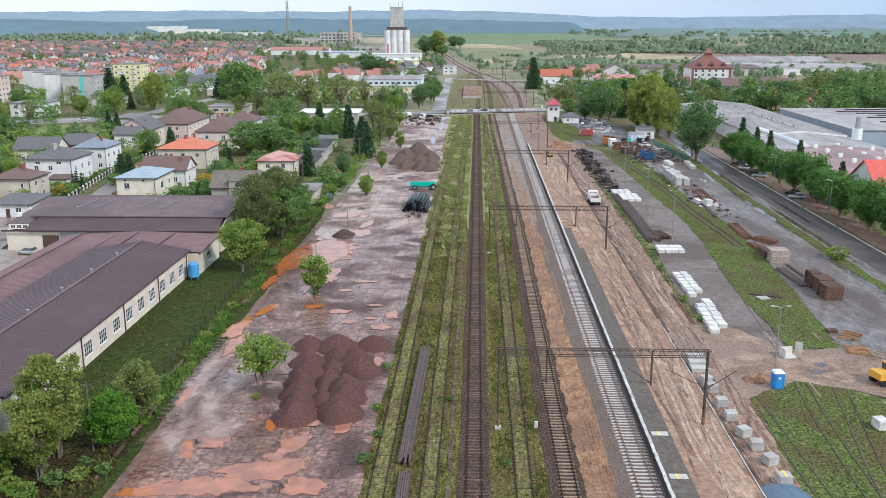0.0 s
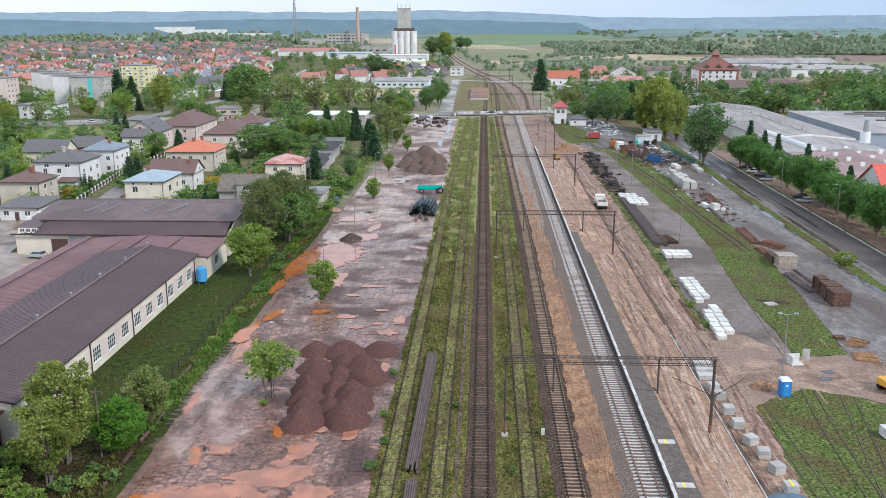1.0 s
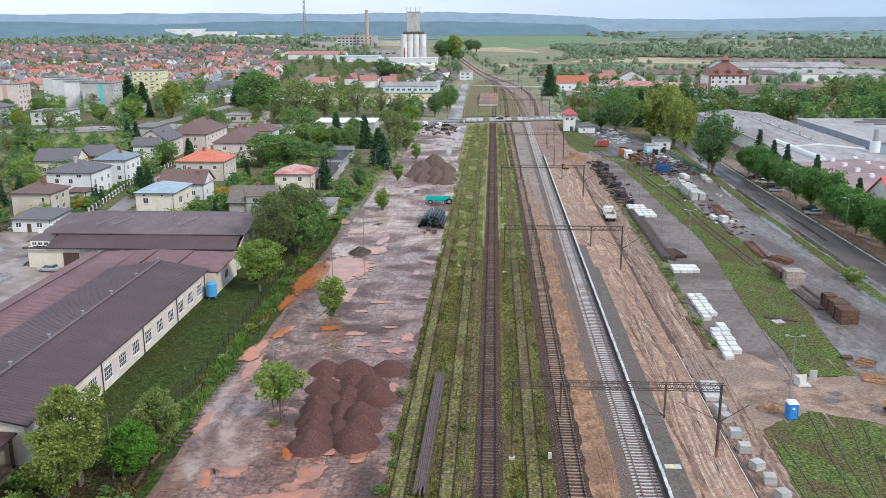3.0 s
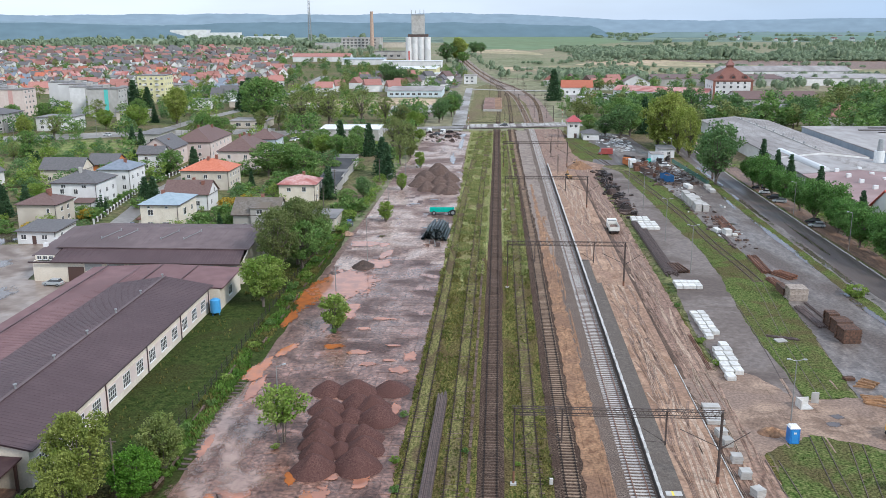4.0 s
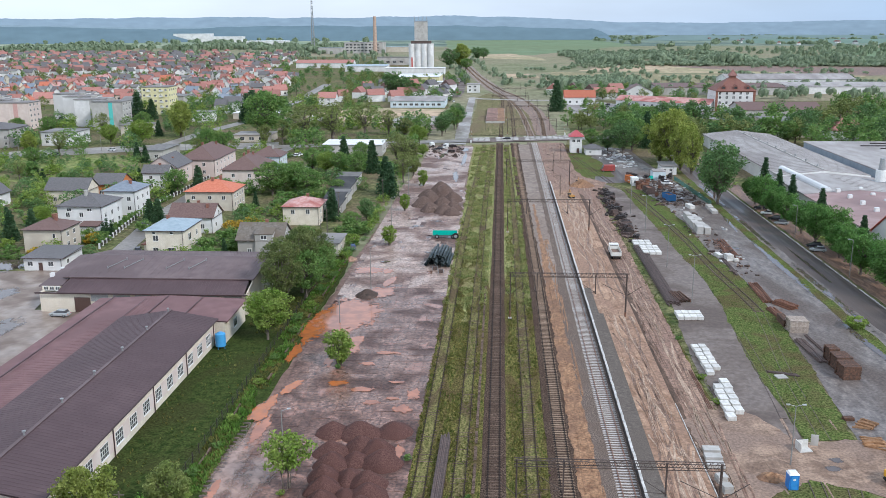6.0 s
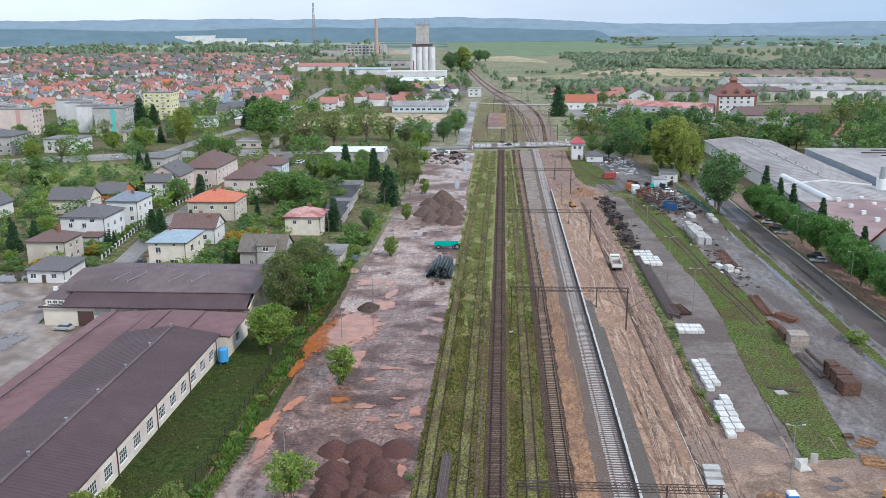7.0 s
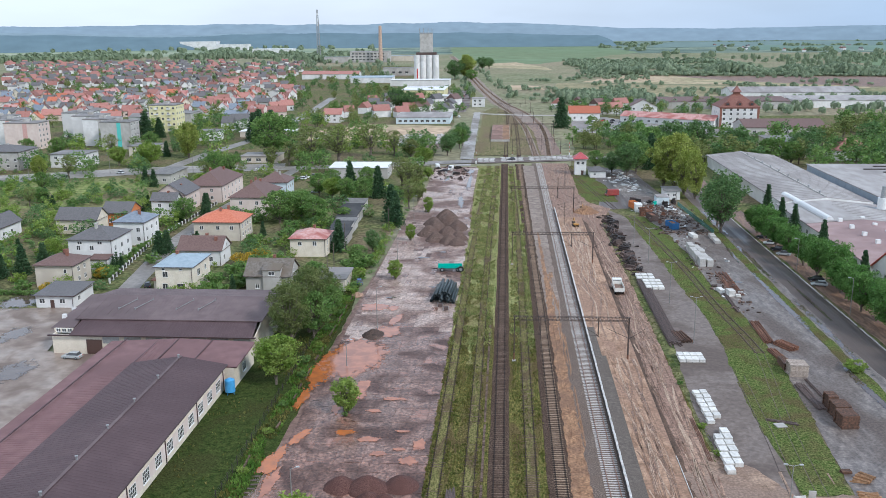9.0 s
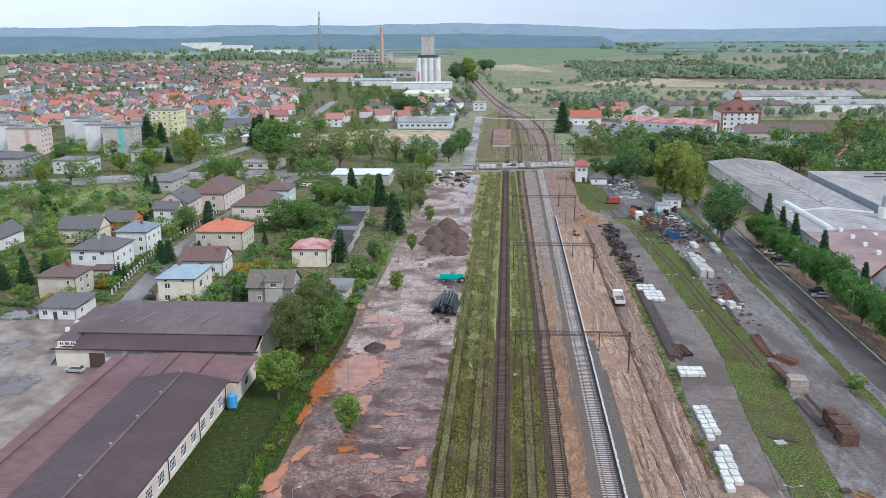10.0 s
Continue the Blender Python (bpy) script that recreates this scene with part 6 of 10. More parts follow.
# halls on the east side
def east_hall():
    t = thing("factory_hall", 0, 0, 0, 0, "long low factory hall with light grey and pink roofs", "factory hall", "factory halls")
    w = Mesh()
    wall_box(w, 99, 130, 320, 440, 5.4)
    wall_box(w, 97.4, 131, 234, 319.6, 4.6)
    w.ob("wall", WHITE_WALL, t)
    for name, v, mat in (("roof", [(98.4, 318, 5.5), (130.6, 318, 5.5), (130.6, 441, 5.5), (98.4, 441, 5.5), (114.5, 318, 7.2), (114.5, 441, 7.2)], ROOF_LIGHT),
                         ("lower_roof", [(96.8, 233, 4.7), (131.4, 233, 4.7), (131.4, 285, 4.7), (96.8, 285, 4.7), (114, 233, 6.2), (114, 285, 6.2)], ROOF_PINK),
                         ("middle_roof", [(96.8, 285, 4.8), (131.4, 285, 4.8), (131.4, 318, 4.8), (96.8, 318, 4.8), (114, 285, 6.4), (114, 318, 6.4)], ROOF_LIGHT)):
        Mesh().add(v + [(x, y, z - 0.25) for x, y, z in v], [(0, 4, 5, 3), (4, 1, 2, 5), (6, 9, 11, 10), (10, 11, 8, 7), (0, 6, 10, 4), (4, 10, 7, 1), (3, 5, 11, 9), (5, 2, 8, 11), (0, 3, 9, 6), (1, 7, 8, 2)]).ob(name, mat, t)
    Mesh().prism([(98.8, 4.4), (130.4, 4.4), (130.4, 5.35), (114.5, 7.0), (98.8, 5.35)], 317.7, 318.3).ob("gable_wall", WHITE_WALL, t)
    Mesh().beam((114.5, 319, 7.3), (114.5, 440, 7.3), 0.5, 0.25).ob("ridge_vent", CONCRETE, t)
    seams = Mesh()
    for i in range(50):
        y = 287.5 + i * 3.1
        low, top = (4.8, 6.4) if y < 318 else (5.5, 7.2)
        for x in (98.4, 130.6):
            seams.beam((x, y, low + 0.02), (114.5, y, top + 0.02), 0.14 if i % 3 else 0.3, 0.07)
    tagged(seams.ob("roof_seams", surface("grey roof seam", (0.2, 0.18, 0.17), (0.3, 0.28, 0.265), 0.6, 0.8, bump=0.0), t), kind="stuff")
    for i in range(9):
        k = Mesh().tube((114.5, 326 + i * 12.5, 7.2), (114.5, 326 + i * 12.5, 8.3), 0.3)
        k.ob("ridge_ventilator", GREY_STEEL, t, "small grey ridge ventilator")
    k = Mesh()
    k.tube((105.0, 287, 5.4), (103.6, 331, 5.6), 1.3, n=12)
    k.ob("skylight", ROOF_WHITE, t, "long white barrel skylight")
    for i in range(14):
        x, y = 107.2 + (i % 3) * 8, 244.5 + (i // 3) * 10 + (i % 3) * 3
        Mesh().box(x - 0.6, x + 0.6, y - 0.6, y + 0.6, 5.0, 6.7).ob("roof_vent", WHITE_PAINT, t, "white roof ventilator")
    for i in range(12):
        window(t, "-x", 240 + i * 6.4, 1.4, 2.0, 1.4, 97.4, 2)


east_hall()
ROOF_RED_BRIGHT = surface("bright red sheet roof", (0.55, 0.09, 0.06), (0.62, 0.13, 0.09), 1.0, 0.5, bump=0.1)


def blue_hall():
    t = thing("factory_hall", 0, 0, 0, 0, "big grey-blue factory hall with a ribbed flat roof", "factory hall", "factory halls")
    wall_box(Mesh(), 133, 215, 318, 398, 7.0).ob("wall", surface("blue grey cladding", (0.27, 0.32, 0.38), (0.33, 0.38, 0.44), 0.3, 0.5, bump=0.1), t)
    Mesh().box(132.6, 215.4, 317.6, 398.4, 7.0, 7.35).ob("roof", ROOF_LIGHT, t)
    for i in range(9):
        y = 326 + i * 8
        Mesh().box(150 + (i * 7) % 12, 212, y - 0.35, y + 0.35, 7.35, 7.75).ob("roof_rib", DARK_STEEL, t)
    for y in (345, 378):
        Mesh().box(132.9, 132.97, y - 2, y + 2, 0, 3.8).ob("gate", BLUE_SKIP, t, "blue gate")
    return t


blue_hall()
sil = thing("dust_filter", 129.6, 308, 0, 0, "white dust filter tower on the factory", "filter tower")
Mesh().tube((0, 0, 0), (0, 0, 9), 1.7, n=16).ob("body", WHITE_PAINT, sil)
Mesh().tube((0, 0, 9), (0, 0, 13), 1.0, 0.7, n=12).ob("cyclone", GREY_STEEL, sil)
Mesh().box(-2.2, 2.2, -2.2, 2.2, 5.0, 5.2).ob("gallery", GREY_STEEL, sil)
house(95.5, 110, 212, 228, 6, "gable", 5.6, WHITE_WALL, ROOF_RED_BRIGHT, "white house with a bright red gabled roof", along="x", front=grid((3, 8), (1.4, 4.4), 1.2, 1.4), side=grid((3, 8, 13, 18), (1.4, 4.4), 1.2, 1.4), side_face="-x", gutter=False)
house(167, 185, 460, 474, 5, "hip", 5.5, WHITE_WALL, ROOF_RED, "white villa with a red hipped roof", side_face="-x", gutter=False)
house(139, 160, 470, 498, 8, "flat", 0.3, BEIGE_WALL, ROOF_FELT, "beige two-storey flat-roofed building", front=grid((3, 7, 11, 15), (1.4, 4.6), 1.4, 1.5), side_face="-x", gutter=False)
# the tall brown building with a turret
tb = house(144.5, 171, 616, 640, 13.5, "hip", 9, WHITE_WALL, ROOF_OFFICE, "tall white office building with brown roof and turret", front=grid((3, 7.5, 12, 16.5, 21), (1.5, 4.8, 8.2, 11), 1.6, 1.8), side=grid((4, 10, 16), (1.5, 4.8, 8.2), 1.4, 1.8), side_face="-x", gutter=False, category="office building")
for ux in (-8, 0, 8):
    Mesh().prism([(ux - 1.6, 14.6), (ux + 1.6, 14.6), (ux + 1.6, 16.2), (ux, 17.6), (ux - 1.6, 16.2)], -11.2, -6.5).ob("dormer", ROOF_OFFICE, tb, "small roof dormer")
    Mesh().box(ux - 0.9, ux + 0.9, -11.28, -11.21, 14.9, 16.1).ob("dormer_window", GLASS, tb)
for ux in (-13.2, 11.6):
    Mesh().box(ux, ux + 1.6, -12.09, -12.02, 0, 13.4).ob("brick_corner", BRICK_WALL, tb, "red brick corner")
Mesh().box(-13.3, 13.3, -12.1, -12.03, 12.6, 13.4).ob("brick_band", BRICK_WALL, tb, "red brick band")
tur = Mesh()
tur.box(-2, 2, -2, 2, 18.5, 23)
tur.ob("turret", BRICK_WALL, tb, "reddish roof turret")
Mesh().add([(-2.8, -2.8, 23), (2.8, -2.8, 23), (2.8, 2.8, 23), (-2.8, 2.8, 23), (0, 0, 27.5)], [(0, 1, 4), (1, 2, 4), (2, 3, 4), (3, 0, 4), (3, 2, 1, 0)]).ob("turret_roof", ROOF_RED, tb)
st_ = house(-34.5, 34.5, -8, 8, 4.6, "gable", 3.2, WHITE_WALL, ROOF_FADED, "long low station building with a red roof", front=grid(range(4, 66, 6), (1.2,), 1.8, 1.6), side_face="-x", gutter=False, category="station")
st_.matrix_basis = pose(116, 640, 0, 0, 0, -33)
house(46.8, 69.2, 663, 676, 5.5, "gable", 5, WHITE_WALL, ROOF_ORANGE, "white house with orange gabled roof by the tracks", front=grid((4, 9, 14, 18), (1.4,), 1.4, 1.6), side_face="-x", gutter=False)
house(96, 118, 708, 722, 6, "gable", 6, WHITE_WALL, ROOF_BROWN, "white house with a brown half-timbered gable", along="y", front=grid((4, 10, 16), (1.4, 4), 1.4, 1.4), side_face="-x", gutter=False)
house(74, 92, 716, 728, 5, "gable", 4, WHITE_WALL, ROOF_RED, "low white house with a red roof", front=grid((4, 9, 14), (1.4,), 1.4, 1.4), side_face="-x", gutter=False)
house(150, 200, 570, 600, 5, "gable", 4, GREY_WALL, ROOF_BROWN, "wide grey building with a brown roof", front=grid((6, 16, 26), (1.4,), 2, 1.6), side_face="-x", gutter=False)
house(130, 236, 762, 790, 6, "lean", 2, GREY_WALL, ROOF_BROWN, "long dark shed with an open front", side_face="-x", gutter=False, category="shed")
house(206, 320, 838, 880, 8, "gable", 4, WHITE_WALL, ROOF_LIGHT, "long grey-roofed industrial hall", side_face="-x", gutter=False, category="shed")
house(240, 330, 770, 800, 6, "lean", 2, WHITE_WALL, ROOF_LIGHT, "pale low industrial hall", side_face="-x", gutter=False, category="shed")
# north of the crossing
house(-80, -53.4, 399, 414, 5.2, "lean", 0.4, GREY_WALL, ROOF_WHITE, "long low workshop with a white flat roof", side=grid((4, 10, 16, 22), (1.4,), 2, 1.4), gutter=False, category="workshop")
house(-79, -40, 641, 676, 4.8, "lean", 0.8, BLUE_WALL, ROOF_LIGHT, "long pale hall with a blue band and grey roof", front=grid(range(3, 38, 4), (1.4,), 2.4, 1.6), gutter=False, category="hall")
house(-70, -53, 834, 850, 6, "flat", 0.4, WHITE_WALL, ROOF_WHITE, "white workshop with a flat roof", front=grid((3, 8, 13), (1.4,), 2.4, 2.4), gutter=False, category="workshop")
house(-105, -62, 900, 960, 7, "flat", 0.4, YELLOW_WALL, ROOF_WHITE, "yellow-walled store with a white roof", front=grid(range(4, 42, 6), (2,), 3, 2), gutter=False, category="store")
house(-29.5, -18.5, 787, 800, 7, "flat", 0.4, WHITE_WALL, ROOF_LIGHT, "white signal building by the far tracks", front=grid((2.5, 7), (1.4, 4.4), 2, 1.4), gutter=False, category="signal box")
house(-285, -205, 1245, 1270, 7, "gable", 4, WHITE_WALL, ROOF_RED, "long white building with a red roof", gutter=False)
house(-200, -146, 1150, 1180, 7, "lean", 1, WHITE_WALL, ROOF_BLUE, "long low store with a blue roof", gutter=False, category="store")
house(-170, -135, 560, 574, 3.6, "flat", 0.3, BEIGE_WALL, ROOF_WHITE, "low brick shop with a pale canopy", front=grid((5, 12, 20, 28), (1,), 3, 1.6), gutter=False, category="shop")
house(-262, -226, 628, 650, 9, "flat", 0.4, GREY_WALL, ROOF_FELT, "grey school building with a flat felt roof", front=grid(range(3, 35, 4), (1.4, 4.6), 2.2, 1.5), gutter=False, category="school")
house(-214, -191, 666, 684, 5, "gable", 2.5, GREY_WALL, ROOF_SLATE, "grey hall beside the sports pitch", gutter=False, category="hall")
house(-140, -68, 1082, 1110, 7, "flat", 0.4, WHITE_WALL, ROOF_WHITE, "long white store with a flat white roof", gutter=False, category="store")
house(-184, -136, 1340, 1362, 11, "flat", 0.4, GREY_WALL, ROOF_FELT, "grey industrial hall beyond the silo", front=grid((6, 16, 26, 36), (3,), 5, 3), gutter=False, category="hall")
house(-136, -117, 448, 462, 3.4, "flat", 0.3, BEIGE_WALL, ROOF_LIGHT, "low beige kiosk row with a pale roof", front=grid((4, 9, 14), (0.8,), 2.6, 1.6), gutter=False, category="shop")
house(158, 172, 580, 588, 4, "flat", 0.3, YELLOW_WALL, ROOF_LIGHT, "small yellow shop with a flat roof", gutter=False, category="shop")
house(-134, -121, 652, 664, 6, "gable", 4, WHITE_WALL, ROOF_RED, "white house with a red roof by the street", front=grid((3, 8), (1.4, 4), 1.6, 1.4), gutter=False)
house(-190, -178, 540, 552, 6, "flat", 0.3, WHITE_WALL, ROOF_FELT, "small white shop with a flat roof", front=grid((3, 8), (1.2, 3.8), 2, 1.2), gutter=False, category="shop")
house(-205, -190, 470, 484, 5.6, "flat", 0.3, BEIGE_WALL, ROOF_FELT, "beige two-storey house with a flat roof", front=grid((3, 8, 12), (1.2, 3.6), 1.6, 1.3), side=grid((4, 9), (1.2, 3.6), 1.4, 1.3), gutter=False)
house(-330, -250, 1900, 1960, 22, "flat", 0.5, GREY_WALL, ROOF_LIGHT, "far grey factory block with windows", front=grid(range(6, 76, 8), (4, 10, 16), 5, 3), gutter=False, category="factory")
house(-1207, -1070, 3295, 3350, 30, "flat", 0.5, WHITE_WALL, ROOF_WHITE, "far long white industrial hall", gutter=False, category="factory")
house(-1052, -937, 3240, 3290, 20, "flat", 0.5, WHITE_WALL, ROOF_WHITE, "far low white industrial hall", gutter=False, category="factory")
house(-789, -664, 2780, 2830, 12, "flat", 0.5, WHITE_WALL, ROOF_WHITE, "far low white industrial hall", gutter=False, category="factory")
house(-382, -330, 1880, 1900, 12, "flat", 0.5, GREY_WALL, ROOF_SLATE, "far low blue-grey factory wing", gutter=False, category="factory")
house(-255, -205, 1985, 2010, 11, "flat", 0.5, BEIGE_WALL, ROOF_BLUE, "far low factory wing with a blue roof", gutter=False, category="factory")


# grain silo
gs = thing("grain_silo", -104, 1180, 0, 0, "tall pale grain silo with grey head tower", "silo")
for i in range(4):
    for j in range(2):
        Mesh().tube((-12 + i * 8, -4 + j * 8, 0), (-12 + i * 8, -4 + j * 8, 34), 4.1, n=20).ob("cylinder", WHITE_WALL, gs)
Mesh().box(-13, 13, -6, 6, 34, 37.5).ob("gallery", RUST_DARK, gs, "dark gallery over the cylinders")
hd = Mesh().box(-8, 8, -6.5, 6.5, 37.5, 62)
hd.ob("head_tower", CONCRETE, gs)
hs = Mesh()
for x in (-8, -3, 3, 8):
    hs.box(x - 0.3, x + 0.3, -6.5, -6.0, 62, 68)
hs.box(-8.2, 8.2, -6.7, 6.7, 61, 62.4)
hs.ob("antennas", GREY_STEEL, gs)
Mesh().box(-11.5, -10, -16, -14, 0, 17).ob("red_tower", RED_PAINT, gs, "red lift tower")
ch = thing("chimney_stack", -262, 1880, 0, 0, "tall slim brick factory chimney", "chimney")
Mesh().tube((0, 0, 0), (0, 0, 75), 4.6, 3.0, n=16).ob("shaft", surface("chimney brick", (0.4, 0.28, 0.22), (0.5, 0.36, 0.28), 0.3, 0.85), ch)
mt = thing("radio_mast", -428, 2051, 0, 0, "tall steel lattice radio mast", "mast")
mm = Mesh()
for sx in (-1, 1):
    for sy in (-1, 1):
        mm.beam((sx * 3.2, sy * 3.2, 0), (sx * 0.9, sy * 0.9, 88), 0.7)
for i in range(22):
    k0, k1 = 3.2 - 2.3 * i / 22, 3.2 - 2.3 * (i + 1) / 22
    for sx, sy, tx, ty in ((-1, -1, 1, -1), (1, -1, 1, 1), (1, 1, -1, 1), (-1, 1, -1, -1)):
        mm.beam((sx * k0, sy * k0, i * 4), (tx * k1, ty * k1, i * 4 + 4), 0.4)
mm.v = [(x * 1.2, y * 1.2, z * 1.27) for x, y, z in mm.v]
mm.ob("lattice", GREY_STEEL, mt)
for z in (76, 88, 100):
    Mesh().tube((0, 0, z), (0, 0, z + 4), 2.2, n=10).ob("antenna_ring", WHITE_PAINT, mt)


# ---- the town's many houses ----
def small_house(w, d, h, rise, wall, roof, along, label):
    t = thing("house", 0, 0, 0, 0, label, "house", "far houses of the town")
    m = wall_box(Mesh(), -w / 2, w / 2, -d / 2, d / 2, h)
    if along == "y":
        for y in (-d / 2, d / 2 - 0.3):
            m.add([(-w / 2, y, h), (w / 2, y, h), (0, y, h + rise - 0.1), (-w / 2, y + 0.3, h), (w / 2, y + 0.3, h), (0, y + 0.3, h + rise - 0.1)], [(0, 1, 2), (3, 5, 4), (0, 3, 4, 1), (1, 4, 5, 2), (2, 5, 3, 0)])
    else:
        for x in (-w / 2, w / 2 - 0.3):
            m.add([(x, -d / 2, h), (x, d / 2, h), (x, 0, h + rise - 0.1), (x + 0.3, -d / 2, h), (x + 0.3, d / 2, h), (x + 0.3, 0, h + rise - 0.1)], [(0, 2, 1), (3, 4, 5), (0, 1, 4, 3), (1, 2, 5, 4), (2, 0, 3, 5)])
    m.ob("wall", wall, t)
    roof_mesh("gable", -w / 2, w / 2, -d / 2, d / 2, h, rise, 0.5, along).ob("roof", roof, t)
    Mesh().box(1.0, 1.8, -0.5, 0.5, h + rise * 0.4, h + rise + 1.0).ob("chimney", BRICK_WALL, t)
    for u in (-w / 4, w / 4):
        Mesh().box(u - 0.8, u + 0.8, -d / 2 - 0.04, -d / 2 - 0.003, 1.2, 2.7).ob("window", GLASS, t)
    return t


models = []
for i, (w, d, h, rise, wall, roof, along, label) in enumerate([
        (10, 9, 4.5, 4.8, WHITE_WALL, ROOF_RED, "x", "white town house with a red gabled roof"), (9, 10, 4.2, 5, CREAM_WALL, ROOF_ORANGE, "y", "cream town house with an orange gabled roof"),
        (11, 9, 5.6, 3.6, GREY_WALL, ROOF_GREY, "x", "grey town house with a dark grey roof"), (9, 9, 4.6, 4.6, WHITE_WALL, ROOF_BROWN, "y", "white town house with a brown gabled roof"),
        (14, 9, 4.6, 4.6, PINK_WALL, ROOF_RED, "x", "pinkish town house with a red gabled roof"), (10, 10, 6, 2.2, WHITE_WALL, ROOF_FELT, "x", "white town house with a low grey roof"),
        (9, 11, 5, 4.8, WHITE_WALL, ROOF_FADED, "y", "white town house with a faded red roof"), (10, 9, 5, 4.4, CREAM_WALL, ROOF_SLATE, "x", "cream town house with a slate-blue roof")]):
    o = small_house(w, d, h, rise, wall, roof, along, label)
    models.append(o)
homes = []
rh = random.Random(5)
y = 645.0
while y < 1930:
    lo, hi = -0.56 * y - 15, (-0.165 * y - 60 if y < 1000 else -0.2 * y - 50)
    gap = 17.5 + (y - 645) * 0.009
    x = lo + rh.uniform(0, gap)
    while x < hi:
        if rh.random() < 0.93 and not (-172 < x < -148 and y < 920) and not (-310 < x < -120 and 1120 < y < 1290):
            homes.append((x + rh.uniform(-5, 5), y + rh.uniform(-6, 6)))
        x += gap * rh.uniform(0.8, 1.25)
    y += 21 + (y - 645) * 0.019
homes = [(x, y) for x, y in homes if noise.noise((x * 0.006, y * 0.006, 2.5)) > -0.32]
homes += [(-185 + rh.uniform(-8, 8), 600 + i * 18) for i in range(3)] + [(44 + i * 17, 760 + rh.uniform(-12, 15)) for i in range(5)] + [(-118 + (i % 5) * 17 + rh.uniform(-5, 5), 690 + (i // 5) * 42 + rh.uniform(-8, 8)) for i in range(20) if (i // 5, i % 5) not in ((0, 3), (0, 4))]
for i, (x, y) in enumerate(homes):
    src = models[rh.choice((0, 0, 0, 2, 2, 3, 3, 4, 5, 5, 6, 6, 7, 1))]
    m = pose(x, y, 0, 0, 0, rh.choice((0, 0, 12, -14, 90, 30)) + rh.uniform(-4, 4))
    if i < len(models):
        models[i].matrix_basis = m
    elif i < 205:
        copy_thing(src, m)
far_houses = [Mesh(), Mesh(), Mesh(), Mesh()]
for i, (x, y) in list(enumerate(homes))[205:] + [(k, (rh.uniform(700, 1900), rh.uniform(2500, 3300))) for k in range(60)]:
    a = radians(rh.uniform(0, 90))
    m = pose(x, y, 0, 0, 0, math.degrees(a))
    w, d, h = rh.uniform(4, 7), rh.uniform(3.8, 5.2), rh.uniform(3.5, 5.5)
    far_houses[3].box(-w, w, -d, d, 0, h, m)
    r = far_houses[rh.choice((0, 0, 1, 1, 2))]
    r.add([m @ Vector(v) for v in ((-w, -d - 0.4, h), (w, -d - 0.4, h), (w, d + 0.4, h), (-w, d + 0.4, h), (-w, 0, h + 4.5), (w, 0, h + 4.5))], [(0, 1, 5, 4), (2, 3, 4, 5), (1, 2, 5), (3, 0, 4)])
fh = thing("far_houses", 0, 0, 0, 0, "distant scatter of small houses with red roofs", "houses", kind="stuff")
for m, mat, nm in zip(far_houses, (ROOF_RED, ROOF_GREY, ROOF_BROWN, WHITE_WALL), ("red_roofs", "grey_roofs", "brown_roofs", "walls")):
    m.ob(nm, mat, fh)


# ---- trees and plants ----
def leaf_cards(m, centre, radius, n, size, r, flat=1.0, droop=0.0):
    """Small bent leaf clusters spread through a clump."""
    for _ in range(n):
        while True:
            p = Vector((r.uniform(-1, 1), r.uniform(-1, 1), r.uniform(-1, 1)))
            if 0.15 < p.length < 1:
                break
        p = Vector((p.x * radius, p.y * radius, p.z * radius * flat)) + Vector(centre)
        d = Vector((r.uniform(-1, 1), r.uniform(-1, 1), r.uniform(-0.7, 0.7) - droop)).normalized()
        s = d.cross(Vector((r.uniform(-1, 1), r.uniform(-1, 1), r.uniform(-1, 1)))).normalized()
        k = size * r.uniform(0.6, 1.3)
        a, b, c, e = p - d * k * 0.5, p + s * k * 0.32 + Vector((0, 0, 0.08 * k)), p + d * k * 0.5, p - s * k * 0.32 + Vector((0, 0, 0.08 * k))
        i = len(m.v)
        m.v += [tuple(a), tuple(b), tuple(c), tuple(e)]
        m.f.append((i, i + 1, i + 2, i + 3))


